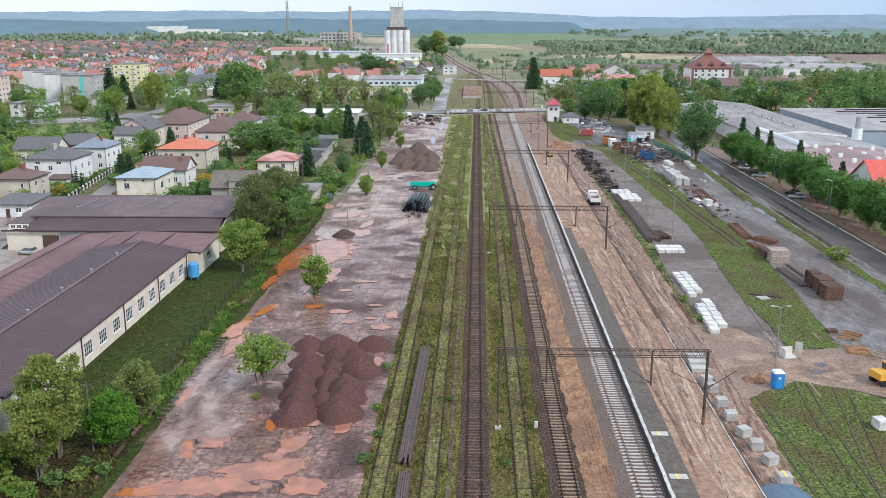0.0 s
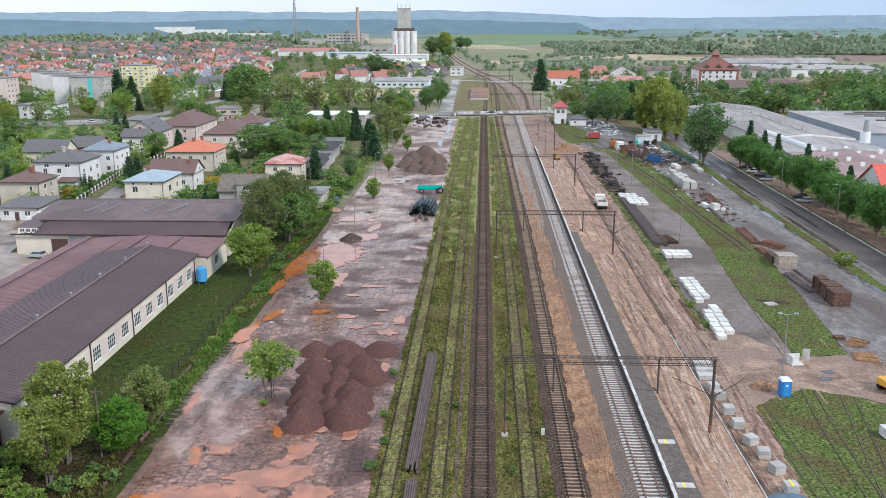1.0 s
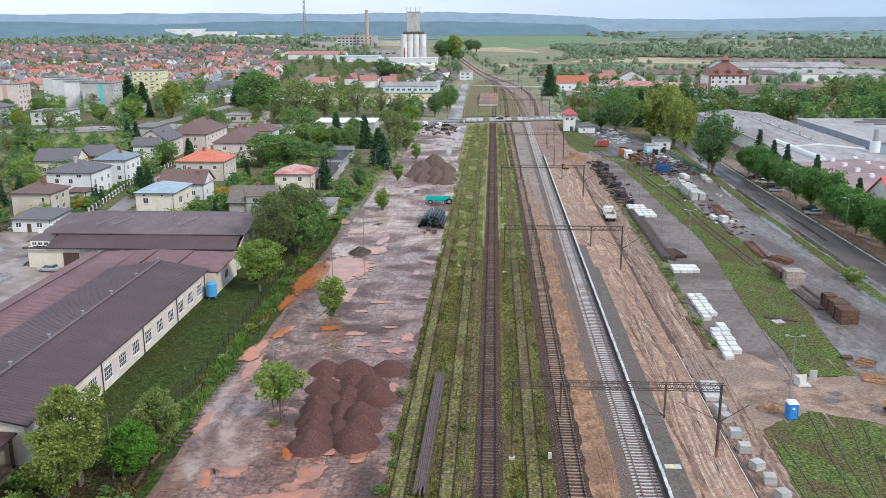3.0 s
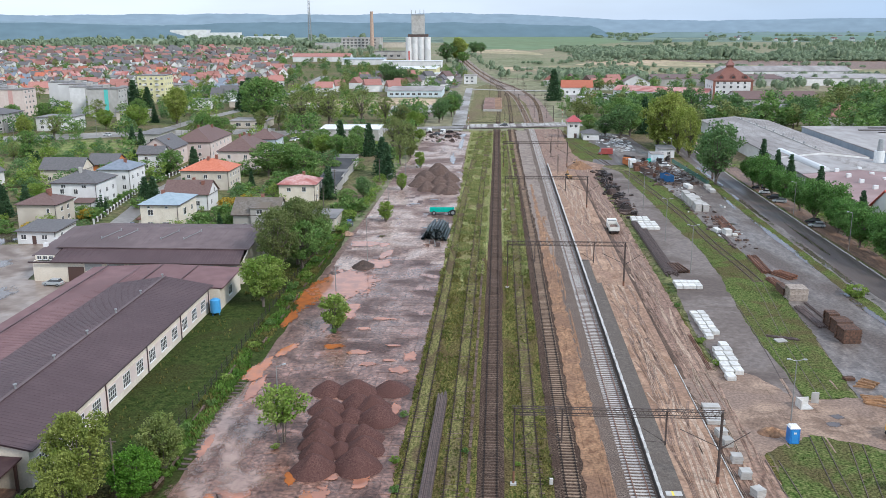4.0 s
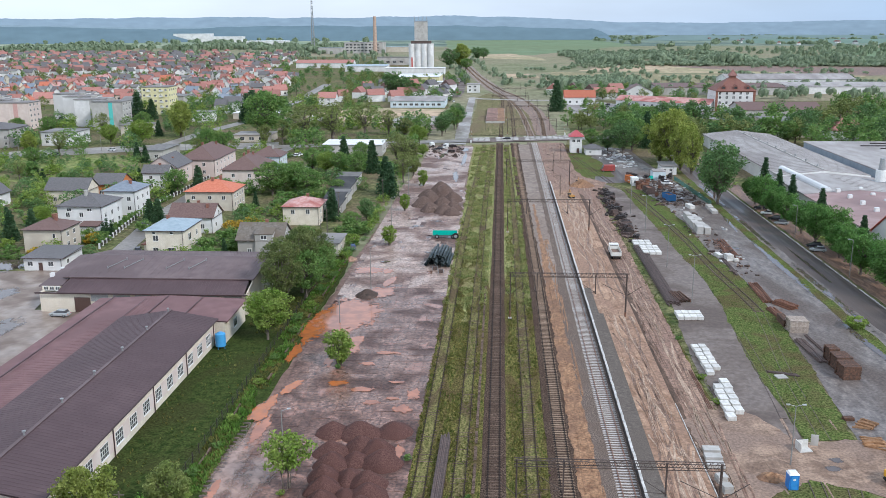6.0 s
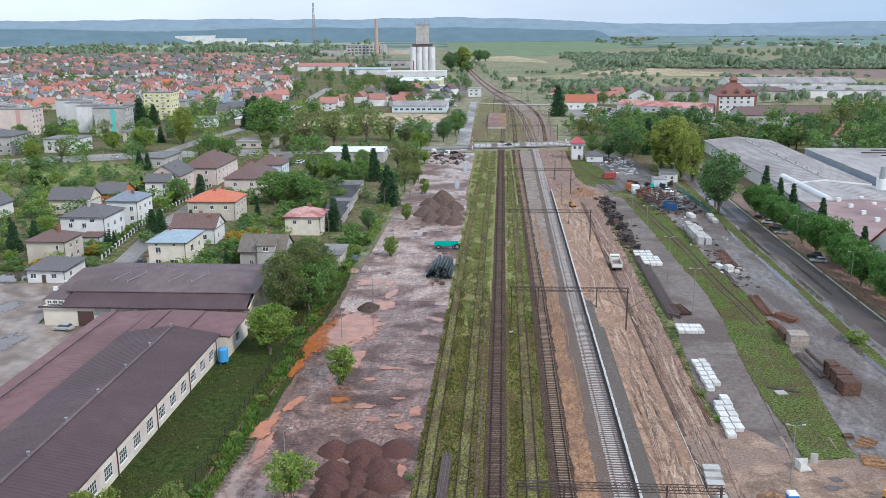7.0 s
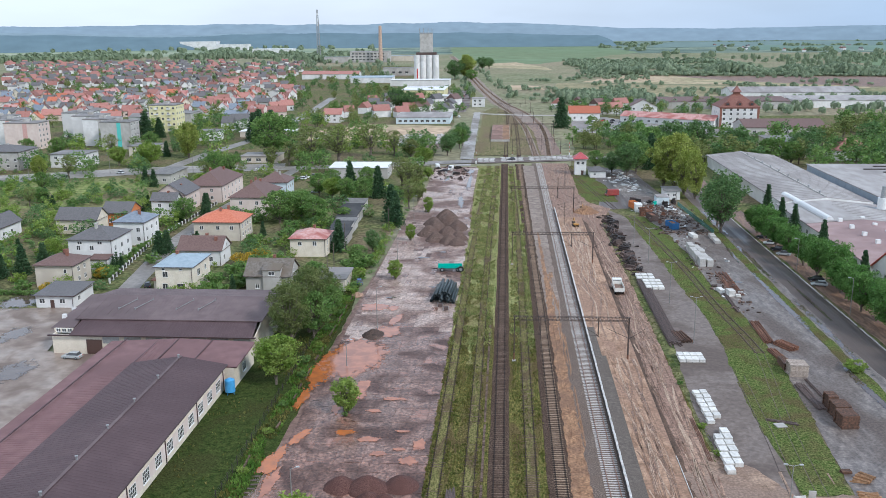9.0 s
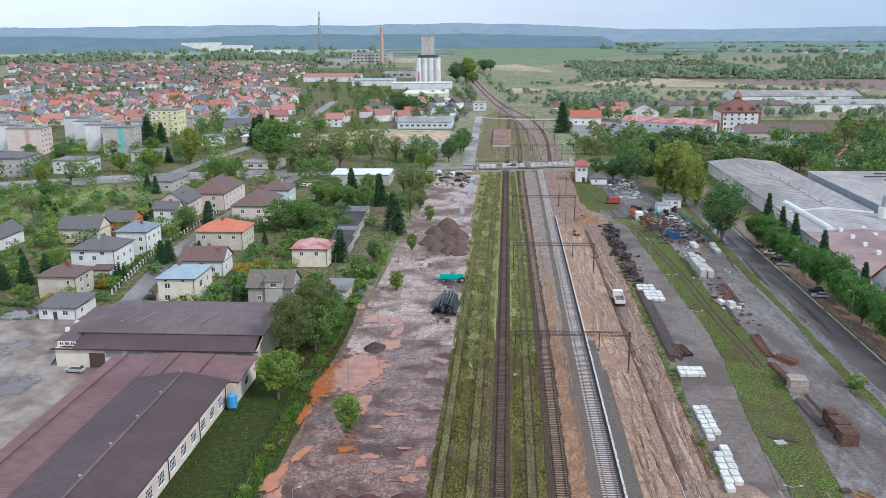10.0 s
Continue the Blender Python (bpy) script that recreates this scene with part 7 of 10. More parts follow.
def broadleaf(name, h, crown_r, crown_low, mat, seed, label, clumps=90, per=34, size=0.42, category="tree", stems=1, gap=0.0, top_heavy=0.0, clump_r=None):
    """A tapered trunk with limbs and a crown of many small leaves."""
    r = random.Random(seed)
    t = thing(name, 0, 0, 0, 0, label, category, "trees")
    trunk, crown = Mesh(), Mesh()
    mid = (h + crown_low) / 2
    half = (h - crown_low) / 2
    for s in range(stems):
        ox, oy = (0, 0) if stems == 1 else (0.35 * math.cos(s * 2.4), 0.35 * math.sin(s * 2.4))
        lean = Vector((r.uniform(-0.06, 0.06) + ox * 0.18, r.uniform(-0.06, 0.06) + oy * 0.18, 1))
        top = Vector((ox, oy, 0)) + lean * (crown_low + half * 1.1)
        pts = [Vector((ox, oy, -0.1)).lerp(top, k / 4) + Vector((r.uniform(-0.1, 0.1), r.uniform(-0.1, 0.1), 0)) * (k > 0) for k in range(5)]
        w = 0.028 * h / math.sqrt(stems)
        for k in range(4):
            trunk.tube(pts[k], pts[k + 1], w * (1 - k * 0.2), w * (0.8 - k * 0.2), 7, False)
    for k in range(clumps):
        while True:
            u = Vector((r.uniform(-1, 1), r.uniform(-1, 1), r.uniform(-1, 1)))
            if u.length < 1:
                break
        u = u.normalized() * (u.length ** 0.45)
        bulge = 1 + 0.7 * noise.noise((u.x * 1.6 + seed, u.y * 1.6, u.z * 1.6))
        wide = math.sqrt(max(0.05, 1 - 0.5 * max(0, -u.z - top_heavy)))
        c = Vector((u.x * crown_r * 0.86 * bulge * wide, u.y * crown_r * 0.86 * bulge * wide, mid + u.z * half * 0.88 * (0.9 + 0.1 * bulge)))
        if r.random() < gap:
            continue
        leaf_cards(crown, c, (clump_r or crown_r * 0.24) * r.uniform(0.7, 1.25), per, size, r, 0.75)
        if k % 5 == 0:
            a = Vector((0, 0, crown_low + half * r.uniform(-0.3, 0.7)))
            trunk.tube(a, c, 0.009 * h, 0.003 * h, 5, False)
    trunk.ob("trunk", BARK, t)
    crown.ob("crown", mat, t)
    return t


def spruce(name, h, rad, seed, label, mat=None, category="conifer"):
    r = random.Random(seed)
    t = thing(name, 0, 0, 0, 0, label, category, "trees")
    Mesh().tube((0, 0, -0.1), (0, 0, h * 0.97), 0.02 * h, 0.004 * h, 7, False).ob("trunk", BARK, t)
    m = Mesh()
    tiers = int(h * 2.2)
    for i in range(tiers):
        z = 0.06 * h + (h * 0.93) * i / tiers
        rr = rad * (1 - i / tiers) ** 0.85 + 0.12
        n = max(5, int(9 * rr / rad) + 4)
        for k in range(n):
            a = k * 2 * math.pi / n + i * 1.7 + r.uniform(-0.2, 0.2)
            q = rr * r.uniform(0.75, 1.12)
            for s in (0.35, 0.65, 0.92):
                leaf_cards(m, (math.cos(a) * q * s, math.sin(a) * q * s, z - 0.22 * q * s), 0.26 * rad * (1.1 - s * 0.4), 4, 0.14 * rad + 0.22, r, 0.45, 0.3)
    m.ob("crown", mat or NEEDLE, t)
    return t


class Stock:
    """Tree kinds: the first one asked for is the original, the rest are copies."""

    def __init__(self, src):
        self.src, self.used = src, False

    def put(self, x, y, s=1.0, turn=0.0, wide=1.0, label=""):
        m = pose(x, y, 0, 0, 0, turn) @ Matrix.Diagonal((s * wide, s * wide, s, 1))
        if not self.used:
            self.used = True
            self.src.matrix_basis = m
            o = self.src
        else:
            o = self.src.copy()
            scene.collection.objects.link(o)
            for c in self.src.children:
                k = c.copy()
                scene.collection.objects.link(k)
                k.parent = o
            o.matrix_basis = m
        if label:
            o["label"] = label
        return o


NEAR_MAPLE = Stock(broadleaf("tree", 11.0, 3.7, 1.2, LEAF_MAPLE, 41, "tall yellow-green maple beside the fence", 210, 62, 0.31, stems=3, clump_r=0.8, gap=0.1))
NEAR_BUSH = Stock(broadleaf("tree", 7.4, 3.1, 0.1, LEAF_VIVID, 42, "bushy vivid green tree by the fence", 200, 60, 0.27, stems=5, clump_r=0.65))
MAPLE_BUSH = Stock(broadleaf("tree", 7.4, 2.9, 0.2, LEAF_PALE, 21, "pale olive-green bushy tree by the fence", 190, 56, 0.28, stems=5, clump_r=0.62))
OPEN_TREE = Stock(broadleaf("tree", 8.0, 3.0, 1.2, LEAF_OLIVE, 22, "light green young maple with an open crown", 150, 24, 0.4, stems=4, gap=0.12, clump_r=0.65))
YOUNG = Stock(broadleaf("tree", 5.6, 2.6, 2.0, LEAF_FRESH, 23, "small yellow-green tree on the slab yard", 85, 24, 0.36, stems=6, clump_r=0.6))
SAPLING = Stock(broadleaf("tree", 5.8, 2.2, 0.3, LEAF_FRESH, 24, "small bushy green tree on the slab yard", 95, 30, 0.38, stems=5, clump_r=0.6))
ROUND = Stock(broadleaf("tree", 9.5, 4.0, 1.8, LEAF_FRESH, 25, "round bright green leafy tree", 170, 44, 0.4, clump_r=0.9))
BIRCH = Stock(broadleaf("tree", 15.5, 4.3, 2.6, leaves("birch leaves", (0.105, 0.15, 0.042), (0.195, 0.225, 0.08)), 26, "tall airy olive-green birch", 220, 44, 0.36, gap=0.1, clump_r=0.95))
BROAD = Stock(broadleaf("tree", 13, 5.2, 2.2, LEAF_MID, 27, "full green broadleaf tree", 170, 28, 0.58, clump_r=1.15))
BROAD_B = Stock(broadleaf("tree", 12, 4.8, 1.6, LEAF_MID, 28, "full green broadleaf tree", 160, 28, 0.58, clump_r=1.05))
DARK = Stock(broadleaf("tree", 14, 5.4, 2.0, LEAF_DARK, 29, "full dark green broadleaf tree", 170, 28, 0.6, clump_r=1.2))
STREET_TREE = Stock(broadleaf("tree", 12, 4.9, 1.4, leaves("lime leaves", (0.078, 0.19, 0.038), (0.155, 0.28, 0.075)), 38, "full fresh green street tree by the road", 170, 34, 0.55, clump_r=1.1))
TALL = Stock(broadleaf("tree", 21, 6.2, 1.2, LEAF_WILLOW, 30, "tall light green willow tree", 300, 28, 0.8, clump_r=1.45))
SPARSE = Stock(broadleaf("tree", 13, 3.8, 3.5, LEAF_OLIVE, 31, "thin sparse tree with brownish young leaves", 130, 22, 0.4, gap=0.15, clump_r=0.85))
BUSH = Stock(broadleaf("bush", 2.6, 1.9, 0.0, LEAF_MID, 32, "leafy green garden bush", 46, 20, 0.38, category="bush", stems=4))
BUSH_F = Stock(broadleaf("bush", 2.4, 1.8, 0.0, LEAF_FRESH, 33, "bright green leafy garden bush", 46, 20, 0.36, category="bush", stems=4))
FORSYTHIA = Stock(broadleaf("bush", 2.4, 2.0, 0.0, LEAF_YELLOW, 34, "yellow flowering forsythia bush", 60, 26, 0.32, category="bush", stems=4))
SPRUCE = Stock(spruce("conifer", 9, 2.4, 35, "dark green spruce with drooping branches"))
THUJA = Stock(spruce("conifer", 5, 0.9, 36, "slim dark green thuja tree"))

rt = random.Random(77)


def ang():
    return rt.uniform(0, 360)


# beside the yard and the halls
NEAR_MAPLE.put(-44.4, 84.2, 1.1, 40, 0.95)
NEAR_MAPLE.put(-44.2, 80.0, 0.86, 170, 1.0, "tall fresh green maple with an open side")
NEAR_BUSH.put(-39.6, 86.8, 0.9, 90, 1.0)
MAPLE_BUSH.put(-39.0, 93.8, 1.0, 200, 0.92)
YOUNG.put(-26.6, 101.6, 1.32, 20, 0.95)
SAPLING.put(-27.3, 144.2, 1.17, 50)
SAPLING.put(-29.3, 231.2, 1.0, 120, 0.9)
SAPLING.put(-29.9, 277, 1.0, 200, 0.8)
SAPLING.put(-28, 322, 1.1, 20, 0.8)
ROUND.put(-43.2, 156.5, 1.05, 0)
for x, y, s in ((-44.8, 174, 1.02), (-46, 181, 0.95), (-43.4, 187, 1.0), (-44.4, 194, 0.92), (-42, 199, 0.8)):
    BIRCH.put(x, y, s, ang(), 1.0)
for x, y, s in ((-41.5, 183, 0.85), (-40.8, 195, 0.7), (-42, 205, 0.6)):
    BROAD.put(x, y, s, ang())
# gardens between houses
for st, x, y, s, w in (
        (BROAD, -79, 302, 0.95, 1.25), (BROAD, -72, 306, 0.9, 1.2), (BROAD_B, -66, 300, 0.85, 1.2), (BUSH, -76, 212.5, 1.4, 1.2), (BUSH, -72.5, 214, 1.3, 1.2), (BUSH_F, -83, 210.5, 1.4, 1.0), (BUSH, -70, 222, 1.5, 1.2),
        (BUSH, -73, 232, 1.6, 1.4), (BUSH, -69, 239, 1.7, 1.3), (FORSYTHIA, -76, 246, 1.3, 1.3), (FORSYTHIA, -72.5, 252, 1.2, 1.3), (BUSH_F, -66, 244, 1.4, 1.3), (BROAD_B, -50.5, 226, 0.55, 1.0), (SPRUCE, -50.6, 262, 1.15, 1.0),
        (SPRUCE, -51.5, 268, 1.0, 1.0), (SPRUCE, -69.8, 216, 0.6, 0.8), (BUSH, -76.8, 223, 1.4, 1.1), (BUSH, -40, 243, 1.6, 1.3), (BUSH, -43, 240, 1.4, 1.3), (BROAD_B, -42.5, 247, 0.5, 1.3), (DARK, -40, 262, 0.5, 1.1), (BUSH_F, -39.5, 232, 1.2, 1.3),
        (SPRUCE, -103.6, 259, 0.8, 1.2), (SPRUCE, -105, 256, 0.85, 1.2), (THUJA, -110.5, 236, 1.0, 1.0), (THUJA, -110.6, 238.5, 1.1, 1.0), (THUJA, -110.4, 241, 0.9, 1.0), (FORSYTHIA, -116.5, 216.5, 0.8, 1.6), (FORSYTHIA, -120, 216.8, 0.8, 1.6),
        (FORSYTHIA, -111, 229.5, 1.2, 1.0), (BUSH, -109, 232, 1.2, 1.0), (SPRUCE, -131, 236, 0.95, 1.1), (SPRUCE, -135, 232, 1.0, 1.1), (SPRUCE, -139, 228, 0.8, 1.1), (BUSH, -127, 217, 1.0, 1.4), (SPARSE, -146, 216, 0.75, 1.2), (SPARSE, -140, 205, 0.7, 1.2),
        (BUSH_F, -132, 224, 1.1, 1.2), (BUSH_F, -128, 234, 1.1, 1.2), (SPRUCE, -116, 303, 0.75, 1.0), (SPRUCE, -104, 300, 0.7, 1.0), (SPRUCE, -110.5, 316, 0.95, 1.0), (BUSH, -103, 246, 1.2, 1.2), (SPRUCE, -95, 262, 0.7, 1.1), (BUSH, -78.5, 268, 1.5, 1.2), (BUSH, -70, 276, 1.5, 1.4),
        (BUSH, -72, 290, 1.4, 1.4), (SPRUCE, -80, 283, 0.55, 1.0)):
    st.put(x, y, s, ang(), w)
hedge_rng = random.Random(3)
for i in range(26):
    BUSH.put(-112.8 - (i % 2) * 0.5, 230 + i * 2.6, hedge_rng.uniform(0.5, 0.8), ang(), 1.2)
for i in range(14):
    BUSH.put(-150 + i * 2.4, 212.6, 0.5, ang(), 1.5)
# the orchard side, left of the homes
for i in range(60):
    x, y = rt.uniform(-235, -132), rt.uniform(205, 375)
    if -172 < x < -132 and 262 < y < 312 or (x > -134 and 236 < y < 262):
        continue
    rt.choice((BUSH, BUSH_F, BROAD_B, SPARSE, ROUND, BUSH))
    st = rt.choice((BUSH, BUSH_F, BROAD_B, SPARSE, ROUND, BUSH, SPRUCE))
    st.put(x, y, rt.uniform(0.45, 0.75) if st in (BROAD_B, SPARSE, ROUND, SPRUCE) else rt.uniform(0.8, 1.8), ang(), 1.2)
# garden trees further up the narrow street
for i in range(48):
    x, y = rt.uniform(-140, -56), rt.uniform(286, 440)
    if any(a < x < b and c < y < d for a, b, c, d in ((-133, -117, 305, 338), (-128, -109, 337, 371), (-112, -85, 270, 338), (-101, -84, 342, 360), (-82, -51, 380, 417), (-112, -98, 200, 440), (-140, -40, 408, 446))):
        continue
    st = rt.choice((BUSH, BUSH_F, BROAD_B, SPARSE, ROUND, SPRUCE, BUSH))
    st.put(x, y, rt.uniform(0.45, 0.8) if st in (BROAD_B, SPARSE, ROUND, SPRUCE) else rt.uniform(0.9, 1.8), ang(), 1.2)
# behind the sheds to the crossing
for st, x, y, s, w in ((BROAD_B, -62.8, 345, 0.8, 1.0), (ROUND, -69, 348, 0.95, 1.1), (BROAD, -55, 338, 0.85, 0.9), (BROAD_B, -76, 356, 0.8, 1.1), (SPRUCE, -51, 352, 1.5, 1.0), (SPRUCE, -37.6, 300, 1.4, 1.0), (SPRUCE, -40, 308, 1.5, 1.0),
                        (SPARSE, -40, 366, 1.05, 1.2), (SPARSE, -44, 374, 1.1, 1.2), (OPEN_TREE, -38, 372, 1.4, 1.1), (SPARSE, -36, 330, 0.9, 1.0), (OPEN_TREE, -34, 345, 1.0, 1.1), (ROUND, -40.4, 444, 0.95, 1.3), (ROUND, -34.6, 398, 0.6, 1.0), (DARK, -30, 491, 0.85, 1.0), (DARK, -25, 517, 1.0, 1.0),
                        (BROAD, -26, 505, 1.0, 0.9), (SPARSE, -96, 436, 1.6, 1.5), (SPARSE, -84, 444, 1.6, 1.5), (SPARSE, -72, 470, 1.4, 1.4), (SPARSE, -60, 476, 1.1, 1.2), (OPEN_TREE, -50, 470, 1.3, 1.2), (SPARSE, -90, 480, 1.0, 1.2), (BROAD_B, -46, 486, 0.7, 1.0), (BUSH, -46, 356, 1.6, 1.4), (BUSH, -42, 350, 1.5, 1.4),
                        (BROAD, -120.9, 456, 2.0, 1.15), (BROAD, -133.9, 400, 1.0, 0.9), (BROAD_B, -130, 408, 0.85, 1.0), (TALL, -170.4, 466, 0.95, 1.0), (SPRUCE, -229, 553, 2.0, 1.3), (SPRUCE, -222, 558, 1.5, 1.2), (ROUND, -177.7, 430, 1.4, 1.1), (ROUND, -196, 436, 1.1, 1.0), (SPRUCE, -150, 535, 2.3, 1.2), (SPRUCE, -144, 540, 2.2, 1.2),
                        (SPRUCE, -156, 543, 2.0, 1.2), (SPRUCE, -154, 376, 0.9, 1.0), (SPRUCE, -161, 384, 0.9, 1.0), (OPEN_TREE, -116, 432, 1.4, 0.8), (SPARSE, -108, 436, 1.0, 1.0), (BROAD_B, -245, 470, 0.9, 1.1), (BROAD_B, -205, 500, 0.9, 1.1), (SPARSE, -215, 470, 1.0, 1.1), (BROAD_B, -185, 505, 0.9, 1.1), (SPRUCE, -184, 470, 1.0, 1.1),
                        (SPARSE, -202, 395, 0.9, 1.3), (BROAD, -268, 480, 0.7, 1.2), (TALL, -212, 388, 0.6, 0.9)):
    st.put(x, y, s, ang(), w)
# east side
for st, x, y, s, w in ((TALL, 72, 376, 1.15, 1.0), (TALL, 68.5, 384, 1.02, 1.0), (TALL, 77, 386, 1.05, 0.9), (TALL, 75.5, 352, 0.95, 0.62), (TALL, 73, 362, 0.9, 0.75), (DARK, 71.8, 292, 1.5, 0.95), (BROAD, 74, 306, 1.25, 0.9), (DARK, 56, 408, 1.15, 1.15), (BROAD, 62, 420, 1.2, 1.1), (DARK, 50, 416, 0.75, 1.1), (BROAD, 60, 440, 1.3, 1.0), (DARK, 66, 446, 1.2, 1.0), (BROAD, 44, 432, 0.7, 1.1),
                        (SPRUCE, 70, 430, 2.0, 0.9), (SPRUCE, 38, 616, 2.4, 1.05), (SPRUCE, -66, 372, 1.4, 1.0), (BROAD, -58, 370, 0.8, 1.0), (BROAD_B, -74, 374, 0.7, 1.1), (BROAD, 43, 622, 0.6, 0.9), (DARK, -31, 476, 0.9, 1.0), (BROAD, 76, 470, 1.3, 1.2), (DARK, 90, 486, 1.3, 1.2), (DARK, 104, 490, 1.3, 1.2), (DARK, 120, 466, 1.2, 1.2), (BROAD, 132, 452, 1.0, 1.2), (BROAD, 141, 446, 0.9, 1.2), (DARK, 152, 462, 1.1, 1.2), (BUSH_F, 70, 168.5, 1.0, 1.2)):
    st.put(x, y, s, ang(), w)
for i, y in enumerate((186, 193, 200, 207.5, 215, 223, 231, 239, 250, 262, 272, 283, 292)):
    STREET_TREE.put(86.5 + rt.uniform(-1.2, 1.2) - (2 if y > 255 else 0), y, rt.uniform(0.78, 1.02), ang(), 1.0)
for i in range(5):
    STREET_TREE.put(88.5, 145 + i * 8.5, rt.uniform(0.85, 1.0), ang(), 1.0)
for x, y, s in ((94.5, 262, 1.25), (94.2, 230, 1.1), (94.5, 289, 1.2), (94.5, 303, 1.15), (94.8, 321, 1.3)):
    SPRUCE.put(x, y, s, ang(), 0.78)
groves = {}


def grove(kind, x, y, s, wide=1.1):
    """A far tree, to be joined with the others of its kind."""
    groves.setdefault(kind, []).append((x, y, s, wide))


for i in range(250):
    y = rt.uniform(440, 600)
    x = rt.uniform(88 + (y - 455) * 0.15, 300)
    if 78 < x < 205 and y > 520 or 134 < x < 190 and 452 < y < 502:
        continue
    grove(i % 3, x, y, rt.uniform(0.75, 1.3), 1.15)
for i in range(55):
    grove(i % 2, rt.uniform(146, 260), rt.uniform(405, 470), rt.uniform(0.8, 1.25), 1.15)
for i in range(50):
    grove(i % 3, rt.uniform(36, 180), rt.uniform(690, 780), rt.uniform(0.5, 0.95), 1.2)
for i in range(26):
    grove(i % 3, rt.uniform(38, 92), rt.uniform(500, 590), rt.uniform(0.6, 1.1), 1.15)
for i in range(90):
    grove(i % 3, rt.uniform(-150, -32), rt.uniform(685, 1000), rt.uniform(0.45, 0.85), 1.1)
for i in range(430):
    y = rt.uniform(560, 1400)
    x = rt.uniform(-0.56 * y, -0.13 * y - 10)
    if -172 < x < -148 and y < 900 or -300 < x < -210 and y < 640:
        continue
    grove(i % 3, x, y, rt.uniform(0.45, 0.95), 1.1)
for kind, mat in ((0, LEAF_MID), (1, LEAF_DARK), (2, LEAF_OLIVE)):
    r = random.Random(90 + kind)
    proto = Mesh()
    for k in range(40):
        u = Vector((r.gauss(0, 1), r.gauss(0, 1), r.gauss(0, 1))).normalized() * r.uniform(0.5, 1)
        leaf_cards(proto, (u.x * 4.2, u.y * 4.2, 6.8 + u.z * 5.0), 1.5, 11, 1.05, r, 0.8)
    pv, pf = np.array(proto.v), np.array(proto.f)
    stem = Mesh().tube((0, 0, 0), (0, 0, 5), 0.35, 0.2, 6, False)
    vs, fs, woody = [], [], Mesh()
    for j, (x, y, s, wide) in enumerate(groves[kind]):
        a = r.uniform(0, 6.28)
        c, q = math.cos(a), math.sin(a)
        v = pv * (s * wide, s * wide, s)
        vs.append(np.stack([v[:, 0] * c - v[:, 1] * q + x, v[:, 0] * q + v[:, 1] * c + y, v[:, 2]], 1))
        fs.append(pf + j * len(pv))
        woody.add([(p[0] * s + x, p[1] * s + y, p[2] * s) for p in stem.v], stem.f)
    t = thing("town_trees", 0, 0, 0, 0, "many green trees among far houses and sheds", "trees", kind="stuff")
    me = bpy.data.meshes.new("crowns")
    me.from_pydata(np.concatenate(vs).tolist(), [], np.concatenate(fs).tolist())
    me.materials.append(mat)
    new("crowns", me).parent = t
    woody.ob("trunks", BARK, t)
for st, x, y, s, w in ((DARK, -90, 742, 1.5, 1.1), (DARK, -79, 738, 1.25, 1.1), (BROAD, -71, 741, 0.9, 1.1), (TALL, -55, 1240, 1.6, 1.2), (DARK, -70, 1230, 1.9, 1.3), (DARK, -40, 1500, 1.6, 1.2), (DARK, -30, 1560, 1.4, 1.2), (BROAD, -46, 1180, 1.2, 1.4)):
    st.put(x, y, s, ang(), w)


# ---- garden shrubs and hedges, too many to count ----
STREETS = [((-97, 205), (-100, 225)), ((-100, 225), (-106.5, 268)), ((-106.5, 268), (-108, 310)), ((-108, 310), (-105, 380)), ((-105, 380), (-102, 428)), ((-330, 350), (-230, 388)), ((-230, 388), (-174, 411)), ((-174, 411), (-102, 428)), ((-102, 428), (-17, 455)), ((-168, 412), (-165, 484)), ((-165, 484), (-157, 550)), ((-157, 550), (-160, 700))]


def free(x, y, gap):
    """Whether a spot is clear of houses and streets."""
    if any(a - gap < x < b + gap and c - gap < y < d + gap for a, b, c, d in FOOT):
        return False
    p = Vector((x, y))
    for a, b in STREETS:
        a, b = Vector(a), Vector(b)
        k = max(0, min(1, (p - a).dot(b - a) / (b - a).length_squared))
        if (p - a.lerp(b, k)).length < 5.5 + gap:
            return False
    return not (-97 < x < -50 and y < 202)


def shrubs(name, spots, mat, seed, label):
    r = random.Random(seed)
    protos = []
    for k in range(5):
        m = Mesh()
        for _ in range(16):
            u = Vector((r.gauss(0, 1), r.gauss(0, 1), r.gauss(0, 1))).normalized() * r.uniform(0.4, 0.95)
            leaf_cards(m, (u.x, u.y, 1 + u.z), 0.38, 9, 0.34, r, 0.9)
        protos.append((np.array(m.v), np.array(m.f)))
    for k in range(3):
        m = Mesh()
        for _ in range(46):
            u = Vector((r.gauss(0, 1), r.gauss(0, 1), r.gauss(0, 1))).normalized() * r.uniform(0.55, 0.98)
            leaf_cards(m, (u.x, u.y, 1 + u.z), 0.27, 9, 0.2, r, 0.9)
        protos.append((np.array(m.v), np.array(m.f)))
    vs, fs, n = [], [], 0
    for k, (x, y, rad, hgt) in enumerate(spots):
        v, f = protos[5 + k % 3 if hgt > 3.1 else k % 5]
        vs.append(v * np.array([rad, rad, hgt * 0.5]) + np.array([x, y, -0.1]))
        fs.append(f + n)
        n += len(v)
    me = bpy.data.meshes.new(name)
    me.from_pydata(np.concatenate(vs).tolist(), [], np.concatenate(fs).tolist())
    me.materials.append(mat)
    return tagged(new(name, me), label, "shrubs", kind="stuff")


